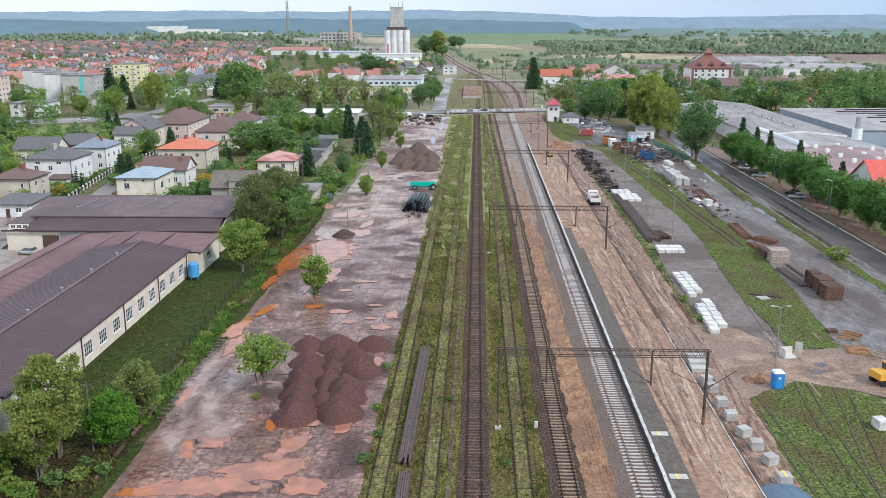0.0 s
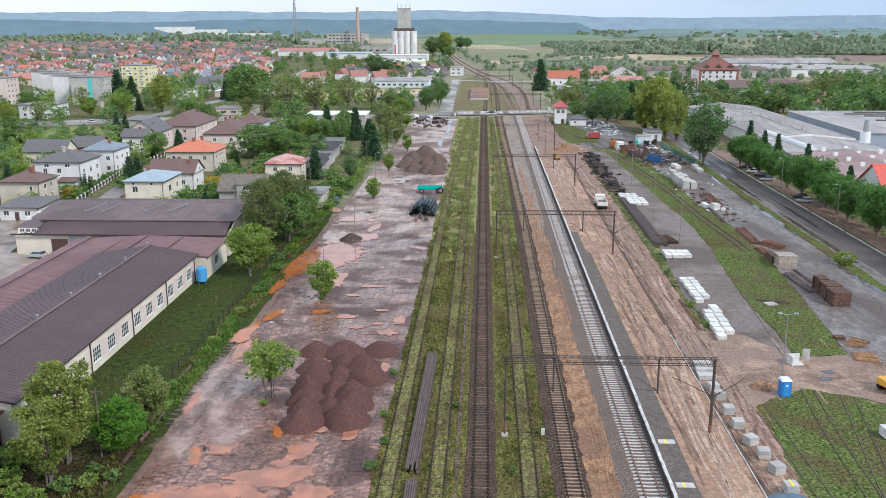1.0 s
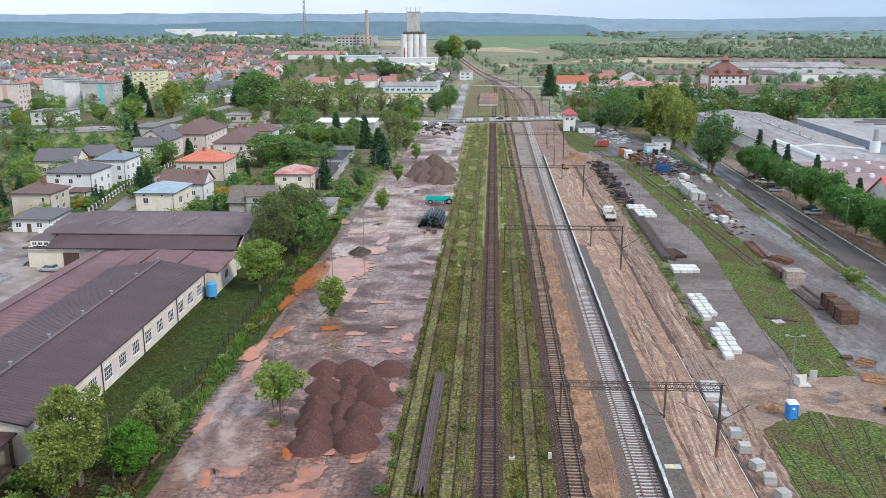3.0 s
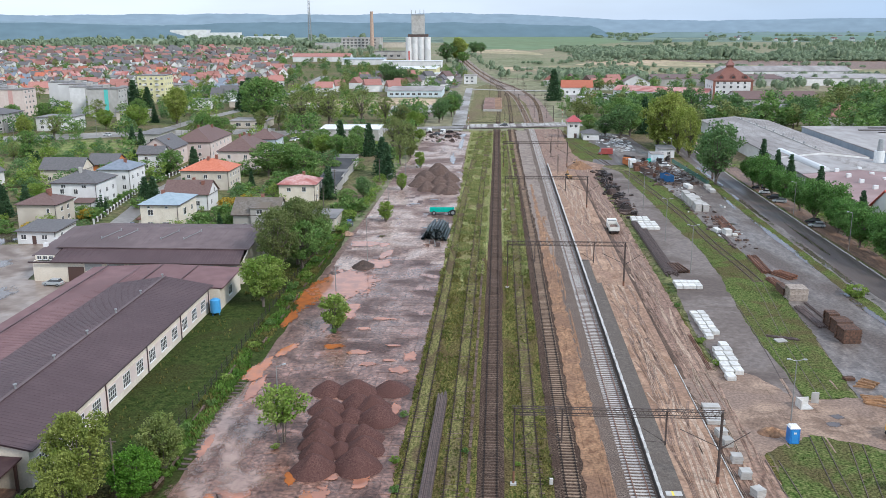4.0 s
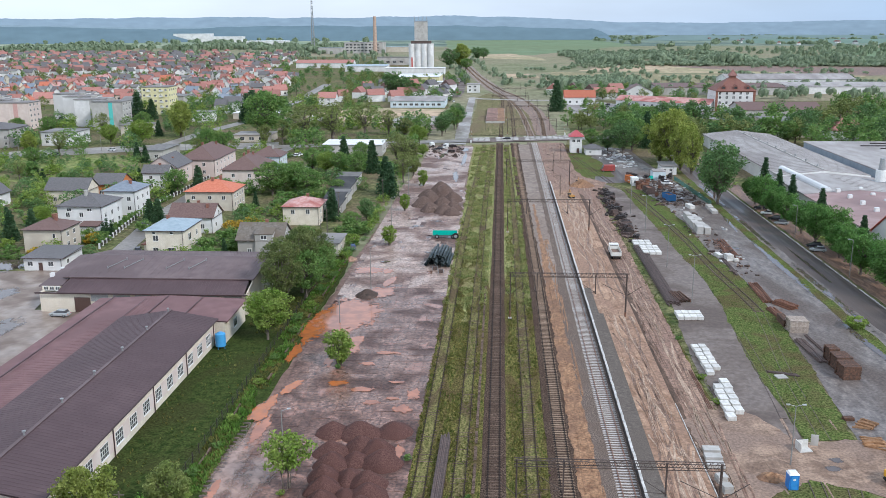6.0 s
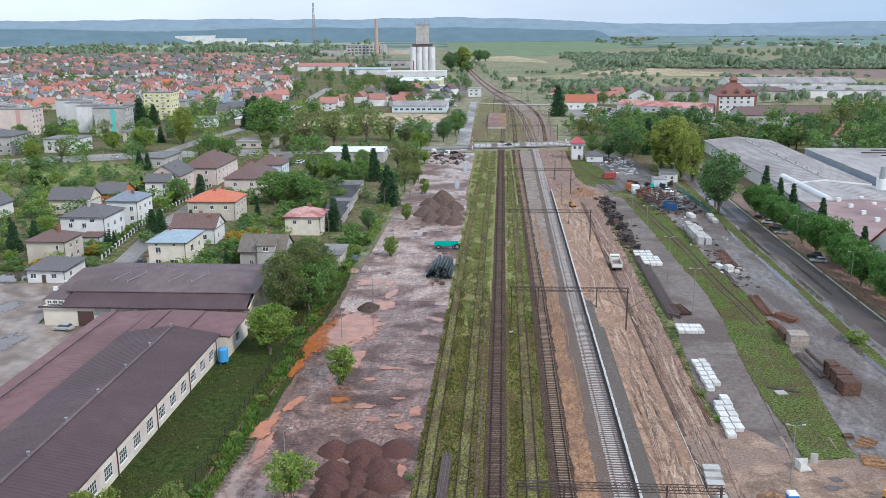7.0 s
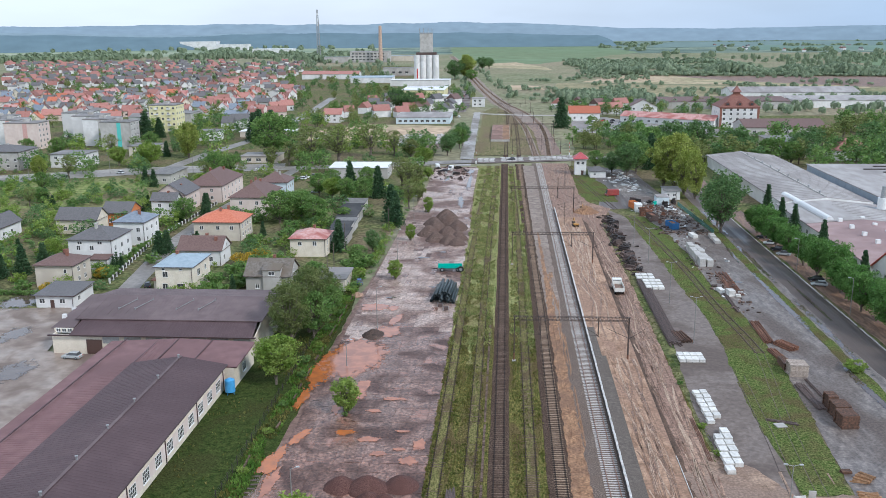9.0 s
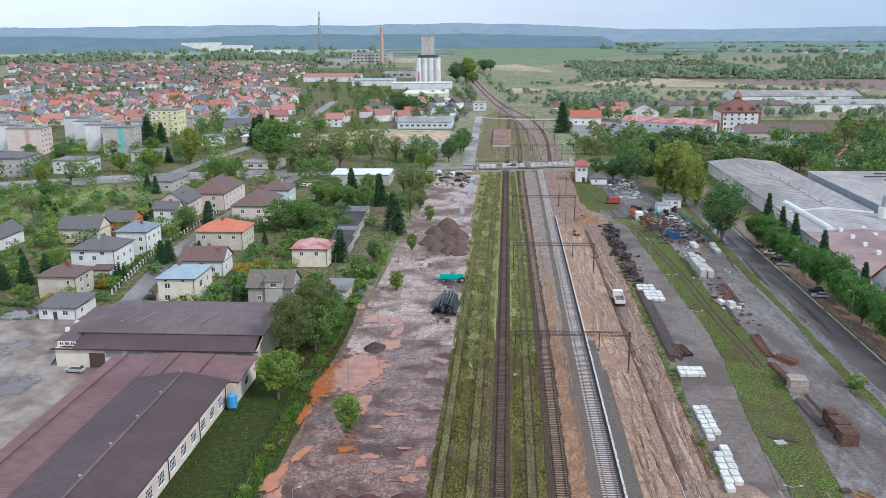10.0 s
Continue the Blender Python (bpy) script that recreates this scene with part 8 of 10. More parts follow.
rg = random.Random(15)
beds = {0: [], 1: [], 2: []}
for i in range(900):
    x, y = rg.uniform(-250, -40), rg.uniform(203, 445)
    if rg.random() < 0.35:
        x, y = rg.uniform(-140, -50), rg.uniform(205, 330)
    if noise.noise((x * 0.05, y * 0.05, 3)) < -0.08 or not free(x, y, 1.2) or x > -38:
        continue
    h = rg.choice((1.2, 1.8, 2.4, 3.2, 4.5, 6.5 if y > 285 or x < -135 else 3.0))
    beds[i % 3].append((x, y, h * rg.uniform(0.5, 0.75), h))
for i in range(420):
    x, y = rg.uniform(-250, -128), rg.uniform(208, 385)
    if free(x, y, 1.4) and noise.noise((x * 0.03, y * 0.03, 6)) > -0.15:
        h = rg.choice((1.0, 1.5, 2.2, 3.0, 4.0, 5.0))
        beds[i % 3].append((x, y, h * rg.uniform(0.5, 0.8), h))
for i in range(360):
    x, y = rg.uniform(-260, -40), rg.uniform(395, 640)
    if free(x, y, 1.5) and x < -36 and not (-125 < x < -40 and 555 < y < 640):
        h = rg.choice((2, 3, 5, 8, 11))
        beds[i % 3].append((x, y, h * rg.uniform(0.4, 0.6), h))
for i in range(90):
    y = rg.uniform(204, 420)
    beds[i % 2].append((-38.4 + rg.uniform(-2.5, 1.2) + max(0, (y - 207) * 0.012), y, rg.uniform(0.7, 1.8), rg.uniform(0.9, 3.2)))
for i in range(70):
    x, y = rg.uniform(86, 97), rg.uniform(150, 330)
    if free(x, y, 1.0):
        beds[i % 2].append((x, y, rg.uniform(0.6, 1.3), rg.uniform(0.8, 2.0)))
for k, mat in ((0, LEAF_MID), (1, LEAF_FRESH), (2, LEAF_DARK)):
    shrubs("garden_shrubs", beds[k], mat, 70 + k, "green shrubs and small trees in the gardens")


# ---- far woods ----
def woods(name, spots, label):
    """Many leafy crowns in one mesh; spots: x, y, radius, height."""
    r = random.Random(4)
    kinds = []
    for k in range(12):
        m = Mesh()
        fine = k < 6
        for _ in range(64 if fine else 22):
            u = Vector((r.gauss(0, 1), r.gauss(0, 1), abs(r.gauss(0, 1)) - 0.35)).normalized()
            c = Vector((u.x * 0.78, u.y * 0.78, 0.5 + u.z * 0.42)) * r.uniform(0.85, 1.12)
            a = u.cross(Vector((0, 0, 1)) if abs(u.z) < 0.9 else Vector((1, 0, 0))).normalized()
            b, s = u.cross(a), r.uniform(0.13, 0.3) if fine else r.uniform(0.26, 0.48)
            tilt = u * r.uniform(-0.5, 0.5)
            m.add([c + (a * p + (b + tilt) * q) * s for p, q in ((-1, -0.7), (0.3, -1), (1, 0.6), (-0.4, 1))], [(0, 1, 2, 3)])
        kinds.append((np.array(m.v), np.array(m.f)))
    vs, fs, n = [], [], 0
    for i, (x, y, rad, hgt) in enumerate(spots):
        v, f = kinds[i % 6 + (0 if y < 1750 else 6)]
        vs.append(v * np.array([rad, rad, hgt]) + np.array([x, y, 0]))
        fs.append(f + n)
        n += len(v)
    me = bpy.data.meshes.new(name)
    me.from_pydata(np.concatenate(vs).tolist(), [], np.concatenate(fs).tolist())
    me.materials.append(HAZY_LEAF)
    return tagged(new(name, me), label, "woods", kind="stuff")


rw = random.Random(9)
spots = []
for i in range(1500):
    x = rw.uniform(122, 760)
    if 200 < x < 222:
        continue
    d = (1377 - (x - 125) * 0.6 if x < 200 else 1330 - 0.16 * (x - 225)) + rw.uniform(-8, 60)
    spots.append((x * d / 1330, d, rw.uniform(5, 9), rw.uniform(10, 17) * (0.75 + 0.7 * noise.noise((x * 0.02, 0, 4)))))
for i in range(420):
    x = rw.uniform(110, 760)
    d = (1370 - (x - 125) * 0.6 if x < 200 else 1318 - 0.16 * (x - 225)) - abs(rw.gauss(0, 14))
    spots.append((x * d / 1330, d, rw.uniform(3, 6), rw.uniform(2.5, 7)))
for i in range(700):
    x, y = rw.uniform(20, 420), rw.uniform(820, 1340)
    if noise.noise((x * 0.011, y * 0.011, 8)) > 0.05:
        spots.append((x, y, rw.uniform(2.5, 5), rw.uniform(3, 6)))
for i in range(120):
    spots.append((rw.uniform(48, 135), rw.uniform(800, 900), rw.uniform(4, 6), rw.uniform(6, 10)))
for i in range(900):
    x, y = rw.uniform(40, 420), rw.uniform(1480, 1900)
    if noise.noise((x * 0.008, y * 0.008, 5)) > -0.1:
        spots.append((x, y, rw.uniform(4, 7), rw.uniform(3, 8)))
for i in range(900):
    x, y = rw.uniform(-1500, -330), rw.uniform(1900, 2500)
    if noise.noise((x * 0.004, y * 0.007, 1)) > 0.0:
        spots.append((x, y, rw.uniform(7, 12), rw.uniform(9, 16)))
for i in range(1300):
    x, y = rw.uniform(330, 2600), rw.uniform(2000, 3900)
    if noise.noise((x * 0.0025, y * 0.006, 7)) > 0.08:
        spots.append((x, y, rw.uniform(8, 15), rw.uniform(7, 14)))
for i in range(600):
    x, y = rw.uniform(-2600, -450), rw.uniform(2700, 3900)
    if noise.noise((x * 0.0025, y * 0.006, 3)) > 0.05:
        spots.append((x, y, rw.uniform(8, 15), rw.uniform(9, 16)))
for i in range(260):
    spots.append((rw.uniform(480, 1100), rw.uniform(1420, 2000), rw.uniform(4, 7), rw.uniform(6, 13)))
for i in range(300):
    y = rw.uniform(1250, 1900)
    spots.append((rw.uniform(-0.56 * y, -0.12 * y), y, rw.uniform(3, 6), rw.uniform(5, 10)))
for i in range(160):
    spots.append((rw.uniform(125, 420), rw.uniform(700, 860), rw.uniform(3, 5), rw.uniform(4, 9)))
for i in range(60):
    y = rw.uniform(860, 1500)
    spots.append((-0.092 * (y - 822) - 6 + rw.choice((-1, 1)) * rw.uniform(13, 26), y, rw.uniform(2, 4), rw.uniform(3, 8)))
woods("far_woods", spots, "distant hazy belts of green woods and scrub")


# hills on the horizon
def hills(name, far, span, low, high, turn, soft, colour, seed, label):
    """A wooded ridge along an arc, distance haze put into its colour; its height goes from high to low round the
    bearing turn.
    """
    a0, a1 = span
    m = bpy.data.materials.new(name)
    m.use_nodes = True
    n, l = m.node_tree.nodes, m.node_tree.links
    p = n["Principled BSDF"]
    tex = n.new("ShaderNodeTexNoise")
    tex.inputs["Scale"].default_value, tex.inputs["Detail"].default_value = 0.03, 6
    mp = n.new("ShaderNodeMapping")
    mp.inputs["Scale"].default_value = (0.5, 0.5, 1.5)
    g = n.new("ShaderNodeNewGeometry")
    l.new(g.outputs["Position"], mp.inputs["Vector"])
    l.new(mp.outputs[0], tex.inputs["Vector"])
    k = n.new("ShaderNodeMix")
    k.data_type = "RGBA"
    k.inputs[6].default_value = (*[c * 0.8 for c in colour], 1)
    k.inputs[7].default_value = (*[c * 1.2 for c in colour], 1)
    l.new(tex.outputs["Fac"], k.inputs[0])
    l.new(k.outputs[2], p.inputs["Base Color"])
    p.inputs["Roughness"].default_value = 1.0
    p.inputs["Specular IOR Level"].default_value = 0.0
    # faint emission added to pale the ridge like haze; it is no light source
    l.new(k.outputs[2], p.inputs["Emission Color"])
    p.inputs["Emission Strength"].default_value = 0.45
    me = Mesh()
    cols = 900
    for i in range(cols + 1):
        a = radians(a0 + (a1 - a0) * i / cols)
        x, y = math.sin(a) * far, math.cos(a) * far
        d = math.degrees(a)
        k = min(1, max(0, (turn - d) / soft + 0.5))
        k = k * k * (3 - 2 * k)
        h = low + (high - low) * k
        h += (4 + h * 0.13) * (noise.noise((d * 0.12, seed, 0)) + 0.4 * noise.noise((d * 0.5, seed, 3)) + 0.12 * noise.noise((d * 3, seed, 5)) + 0.07 * noise.noise((d * 14, seed, 8)))
        h = max(1, h * min(1, (d - a0) / 14 if a1 < 20 else (d - a0) / 1.2, (a1 - d) / 1.2) ** 0.6) if a0 < d < a1 else 1
        me.v += [(x, y, -1), (x * 1.01, y * 1.01, h * 0.6), (x * 1.028, y * 1.028, h)]
    for i in range(cols):
        b = i * 3
        me.f += [(b, b + 3, b + 4, b + 1), (b + 1, b + 4, b + 5, b + 2)]
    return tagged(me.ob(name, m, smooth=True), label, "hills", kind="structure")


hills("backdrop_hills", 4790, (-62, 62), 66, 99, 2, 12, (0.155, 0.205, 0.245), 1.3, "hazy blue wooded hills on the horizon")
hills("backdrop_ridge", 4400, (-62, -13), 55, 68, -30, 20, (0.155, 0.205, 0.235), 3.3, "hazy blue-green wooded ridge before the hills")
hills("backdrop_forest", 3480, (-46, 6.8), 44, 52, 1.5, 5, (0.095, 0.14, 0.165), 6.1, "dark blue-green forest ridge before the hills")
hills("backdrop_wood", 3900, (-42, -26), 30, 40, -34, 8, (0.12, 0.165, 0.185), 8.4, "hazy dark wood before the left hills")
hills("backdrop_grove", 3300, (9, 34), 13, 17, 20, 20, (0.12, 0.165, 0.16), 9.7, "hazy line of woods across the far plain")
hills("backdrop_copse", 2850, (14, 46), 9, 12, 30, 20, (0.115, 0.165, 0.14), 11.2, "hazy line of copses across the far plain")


# ---- heaps ----
def heap(x, y, rx, ry, h, mat, label, seed, name="gravel_mound", group="heaps of stone chippings on the yard", sharp=1.08):
    """A tipped heap: a rounded cone with an uneven foot."""
    m = Mesh()
    rings, seg = 14, 36
    m.v.append((0, 0, h * 0.97))
    for i in range(1, rings + 1):
        u = i / rings
        for k in range(seg):
            a = k * 2 * math.pi / seg
            c, s = math.cos(a), math.sin(a)
            wob = 1 + 0.16 * noise.noise((c * 1.3, s * 1.3, seed * 2.3)) + 0.08 * noise.noise((c * 4, s * 4, seed))
            z = h * max(0, (1 - u ** sharp)) * (1 + 0.08 * noise.noise((c * 2 * u, s * 2 * u, seed + 5))) + 0.09 * noise.noise((c * u * rx * 1.1, s * u * ry * 1.1, seed + 9))
            m.v.append((c * rx * u * wob, s * ry * u * wob, z if i < rings else -0.08))
    m.f += [(0, 1 + k, 1 + (k + 1) % seg) for k in range(seg)]
    for i in range(rings - 1):
        a, b = 1 + i * seg, 1 + (i + 1) * seg
        m.f += [(a + k, b + k, b + (k + 1) % seg, a + (k + 1) % seg) for k in range(seg)]
    o = m.ob(name, mat, smooth=True)
    o.matrix_basis = pose(x, y, 0.0)
    return tagged(o, label, "heap", group)


RED_HEAP = "tipped heap of dark red-brown chippings on slabs"
for i, (x, y, rx, ry, h) in enumerate(((-20.9, 94.6, 2.8, 2.9, 2.2), (-18.6, 99.4, 1.9, 2.4, 1.3), (-18.8, 104.6, 2.0, 2.6, 1.4), (-18.8, 109.2, 2.0, 2.4, 1.5), (-21.3, 98.0, 2.5, 2.6, 2.0), (-21.7, 101.2, 2.6, 2.6, 2.2), (-22.3, 104.4, 2.3, 2.6, 2.0), (-22.0, 108, 2.6, 2.6, 2.0), (-22.6, 111.5, 2.7, 2.6, 1.9), (-23.6, 117.8, 2.6, 2.6, 1.8),
                                       (-16.0, 95.7, 2.9, 3.2, 2.5), (-15.7, 99.8, 2.7, 2.6, 2.1), (-16.2, 103.0, 2.7, 2.5, 2.1), (-15.2, 108.6, 2.9, 2.6, 2.3), (-16.2, 112.2, 2.8, 2.6, 2.1), (-19.4, 117.6, 3.4, 3.0, 2.1), (-14.6, 118.6, 2.7, 3.0, 1.6), (-18.6, 113.2, 2.4, 2.6, 1.9))):
    heap(x, y, rx, ry, h, GRAVEL_RED, RED_HEAP, i + 1, sharp=1.3)
for i, (x, y, rx, ry, h) in enumerate(((-17.0, 275.0, 3.6, 3.6, 2.3), (-14.6, 272.5, 3.0, 3.2, 1.9), (-21.8, 278.0, 3.6, 3.8, 2.3), (-14.4, 280, 3.2, 4.2, 2.2), (-24.6, 286, 4.0, 5, 2.6), (-18.4, 286, 3.6, 4, 2.4), (-22.9, 294, 4.0, 5, 2.9), (-15.4, 295, 3.6, 5, 2.5), (-19, 302, 4.2, 5, 3.5), (-24.4, 302, 3.6, 4.5, 2.2), (-20.5, 311, 4.4, 5, 3.0))):
    heap(x, y, rx, ry, h * 1.25, GRAVEL_GREY, "tipped heap of dark grey grit on the yard", 40 + i, group="heaps of grit on the yard", sharp=1.45)
heap(-28.6, 185.6, 2.6, 3.2, 1.5, surface("dark damp heap soil", (0.035, 0.022, 0.017), (0.1, 0.064, 0.048), 1.2, 0.85, bump=0.8, c=(0.06, 0.036, 0.026), big=0.4, depth=0.15, speck=0.4, speck_scale=3.0), "small dark soil heap round a lamp post", 60, "soil_mound")
heap(36.2, 107.6, 2.0, 1.5, 0.9, SAND2, "small heap of orange sand by the path", 61, "sand_mound")
heap(30.5, 325, 5.0, 5.0, 2.6, SAND2, "heap of orange sand on the building site", 62, "sand_mound")
heap(-37.2, 216, 1.6, 2.0, 0.9, SAND, "small heap of pale soil at the yard edge", 63, "soil_mound")
heap(30.2, 78.6, 2.6, 2.4, 1.2, TARP, "heap covered by a blue-grey tarpaulin", 64, "covered_mound")


# ---- lamps and poles ----
LAMP_POLE = surface("grey lamp post", (0.2, 0.19, 0.18), (0.28, 0.27, 0.25), 2.0, 0.7)


def lamp(x, y, h, arms, label, turn=0, mat=None):
    t = thing("street_lamp", x, y, 0, turn, label, "lamp", "lamps of the yards")
    Mesh().tube((0, 0, 0), (0, 0, h), 0.1, 0.06, 8).ob("pole", mat or LAMP_POLE, t)
    for s in arms:
        Mesh().tube((0, 0, h - 0.1), (s * 0.9, 0, h + 0.15), 0.04, n=6).ob("arm", GREY_STEEL, t)
        hd = Mesh().box(min(s * 0.8, s * 1.3), max(s * 0.8, s * 1.3), -0.12, 0.12, h + 0.08, h + 0.22)
        hd.ob("lamp_head", LAMP_GLASS, t, "pale lamp head")
    return t


for x, y, h in ((-29, 110, 6.9), (-31.2, 166.5, 5.4), (-28.0, 187.8, 10.4), (-30.9, 250, 9.5), (-31.6, 305, 9.5)):
    lamp(x, y, h, (1,), "slim grey lamp post standing on the slab yard", 20)
for x, y, h in ((41.1, 275, 10.5), (41.8, 250, 10.5), (41.2, 212, 10.5), (41.3, 183, 10.5), (39.8, 111.4, 8.6)):
    lamp(x, y, h, (-1, 1), "tall concrete lamp post with two heads")
for x, y in ((82, 205), (82, 245), (82, 285), (66, 340), (-95, 445), (-150, 415), (-190, 412), (-222, 396)):
    lamp(x, y, 9, (-1,), "grey street lamp beside the road")


def pole(x, y, h, label, r=0.12, mat=None):
    t = thing("pole", x, y, 0, 0, label, "pole", "wooden poles")
    Mesh().tube((0, 0, -0.1), (0, 0, h), r, r * 0.75, 8).ob("shaft", mat or BARK, t)
    Mesh().beam((-0.6, 0, h - 0.4), (0.6, 0, h - 0.4), 0.1).ob("crossarm", BARK, t)
    return t


for x, y, h in ((-41.2, 85.7, 8.0), (-44.2, 79.4, 7.0), (-46.0, 222, 9), (-47, 236, 9), (-48.5, 262, 9), (-38.6, 290, 8), (-33, 352, 8)):
    pole(x, y, h, "dark wooden pole beside the fence")

# ---- fence by the lawn, kerb of the yard ----
fence = thing("fence", -40.8, 0, 0, 0, "rusty wire fence on thin posts along the lawn", "fence")
post = Mesh().box(-0.05, 0.05, -0.05, 0.05, -0.1, 1.5).data("post", DARK_STEEL)
for i in range(44):
    piece("post", post, fence, pose(-0.016 * i, 78 + i * 2.7, 0, 0, rng.uniform(-3, 3), 0))
wires = Mesh()
for z in (0.35, 0.8, 1.25):
    wires.beam((0, 78, z), (-0.7, 194, z), 0.025)
wires.ob("wire", DARK_STEEL, fence)
low = thing("low_wall", -38.2, 0, 0, 0, "low mossy concrete edging along the yard", "edging")
block = Mesh().box(-0.14, 0.14, -1.2, 1.2, -0.1, 0.32).data("edging_block", SLEEPER_OLD)
for i in range(60):
    if rng.random() > 0.55:
        piece("edging_block", block, low, pose(rng.uniform(-0.1, 0.1) - (1.6 if 96 < 78 + i * 2.5 < 128 else 0), 78 + i * 2.5, rng.uniform(-0.1, 0), 0, rng.uniform(-6, 6), rng.uniform(-3, 3)))
bits = thing("broken_edge", -36.9, 0, 0, 0, "broken dark slab ends along the wet yard edge", "edging")
bit = Mesh().box(-0.55, 0.55, -0.2, 0.2, -0.05, 0.05).data("slab_end", RUST_DARK)
for i in range(24):
    piece("slab_end", bit, bits, pose(rng.uniform(-0.5, 0.3), 94 + i * 1.25, 0, 0, 0, rng.uniform(-15, 15)))


# ---- stacked goods ----
def bundle(x, y, n, length, w, mat, label, turn=0.0, layers=1, category="rails", name="rail_stack", spread=0.0, seed=1, thick=0.16, group="stacked railway material"):
    """A stack of long bars lying side by side."""
    r = random.Random(seed)
    t = thing(name, x, y, 0, turn, label, category, group)
    bar = Mesh().box(-thick / 2, thick / 2, -length / 2, length / 2, 0, thick)
    bar.box(-thick * 0.3, thick * 0.3, -length / 2 + 0.02, length / 2 - 0.02, thick, thick * 1.25)
    me = bar.data("bar", mat)
    for k in range(layers):
        for i in range(n - k):
            piece("bar", me, t, pose((i - (n - k - 1) / 2) * w / n + r.uniform(-0.02, 0.02) + r.uniform(-1, 1) * spread * 0.3, r.uniform(-0.03, 0.03) * length, k * thick * 1.26 + 0.02, 0, 0, r.uniform(-1, 1) * spread * 6))
    return t


bundle(-7.15, 100.5, 7, 33, 1.5, RUST_DARK, "stack of long dark brown rails lying in grass", -0.6, 2, thick=0.2)
bundle(-7.0, 75.5, 6, 11.5, 1.3, RUST_DARK, "stack of dark brown rails lying in grass", 1.0, 2, thick=0.2, seed=2)
bundle(37.3, 207, 12, 50, 2.9, RUST_DARK, "long stack of dark rails beside asphalt", 0.0, 2, seed=3, thick=0.2)
bundle(39.4, 186.8, 11, 6.5, 3.2, CREOSOTE, "heap of old dark timbers beside a lamp post", 8, 2, "timbers", "timber_stack", 0.6, 4, 0.24)
bundle(60.0, 230.5, 10, 22, 3.0, RUST, "spread of rusty rails on asphalt", -3, 1, "rails", "rail_stack", 0.3, 5, 0.2)
bundle(57.8, 191, 10, 14, 2.2, RUST, "stack of rusty red rails on asphalt", -2, 2, "rails", "rail_stack", 0.2, 6, 0.2)
bundle(60.4, 182, 9, 5.0, 2.4, RUST, "heap of rusty red iron bars", 30, 3, "iron bars", "iron_heap", 0.8, 7, 0.22)
bundle(57.2, 175.5, 8, 9, 2.0, RUST, "stack of rusty red rails on asphalt", 6, 2, "rails", "rail_stack", 0.4, 8, 0.2)
bundle(56.9, 155.4, 8, 11.5, 1.7, RUST_DARK, "long dark timbers lying side by side", 2, 1, "timbers", "timber_stack", 0.3, 9, 0.26)
bundle(59.0, 157.0, 2, 13, 0.6, RUST_DARK, "two long dark rails on asphalt", 3, 1, seed=10, thick=0.22)
bundle(56.6, 216, 4, 18, 1.0, RUST_DARK, "long dark rails at the asphalt edge", -1, 1, seed=11, thick=0.2)
bundle(54.6, 124.2, 10, 2.4, 1.8, WOOD, "scattered heap of orange split timber", 50, 2, "timber", "timber_heap", 5.0, 12, 0.18)
bundle(53.4, 118.4, 9, 3.0, 2.4, WOOD, "scattered heap of orange split timber", 80, 2, "timber", "timber_heap", 5.0, 13, 0.18)
bundle(56, 116.6, 6, 2.6, 2.0, WOOD_GREY, "loose grey planks on the ground", 40, 1, "planks", "plank_heap", 5.0, 14, 0.14)
bundle(24.6, 108.5, 2, 4.6, 0.7, WOOD, "yellow timber beams lying on the sand", 88, 1, "beams", "timber_beams", 0.1, 15, 0.2)
bundle(33.2, 137, 3, 16, 0.8, RUST, "rusty rails beside the earth track", 0, 1, seed=16, thick=0.09)


def crossed_stack(x, y, w, d, h, mat, label, turn=0.0, name="sleeper_stack", category="sleepers", seed=1, thick=0.24, lengthwise=True):
    """A neat stack of sleepers, layer on layer."""
    r = random.Random(seed)
    t = thing(name, x, y, 0, turn, label, category, "stacks of sleepers")
    n = max(2, int((d if lengthwise else w) / 0.3))
    Mesh().box(-w / 2 + 0.2, w / 2 - 0.2, -d / 2 + 0.2, d / 2 - 0.2, 0.02, int(h / thick) * thick - 0.06).ob("core", mat, t)
    me = (Mesh().box(-w / 2, w / 2, -0.13, 0.13, 0, thick - 0.02) if lengthwise else Mesh().box(-0.13, 0.13, -d / 2, d / 2, 0, thick - 0.02)).data("sleeper", mat)
    for k in range(int(h / thick)):
        for i in range(n):
            if k and 0 < i < n - 1 and k < int(h / thick) - 1:
                continue
            o = ((i + 0.5) / n - 0.5)
            piece("sleeper", me, t, pose(r.uniform(-0.1, 0.1) if lengthwise else o * w, o * d if lengthwise else r.uniform(-0.1, 0.1), k * thick + 0.01, 0, 0, r.uniform(-1, 1)))
    return t


crossed_stack(59.0, 143.4, 2.9, 3.4, 2.4, CREOSOTE, "tall stack of brown creosoted wooden sleepers", 4, seed=1)
crossed_stack(59.2, 147.4, 2.7, 3.4, 2.4, CREOSOTE, "tall stack of brown creosoted wooden sleepers", 4, seed=2)
crossed_stack(59.0, 151.3, 1.8, 2.6, 2.6, CREOSOTE, "tall stack of brown creosoted wooden sleepers", 4, seed=3)
crossed_stack(57.9, 166.6, 3.4, 3.4, 2.6, WOOD_GREY, "tall stack of pale grey concrete-coloured sleepers", -2, seed=4)
crossed_stack(56.6, 170.6, 1.4, 4.5, 1.6, CREOSOTE, "low stack of brown wooden sleepers", 0, seed=5, lengthwise=False)
crossed_stack(52.8, 126.2, 1.5, 0.9, 0.7, CREOSOTE, "small stack of brown timber on asphalt", 5, seed=6)


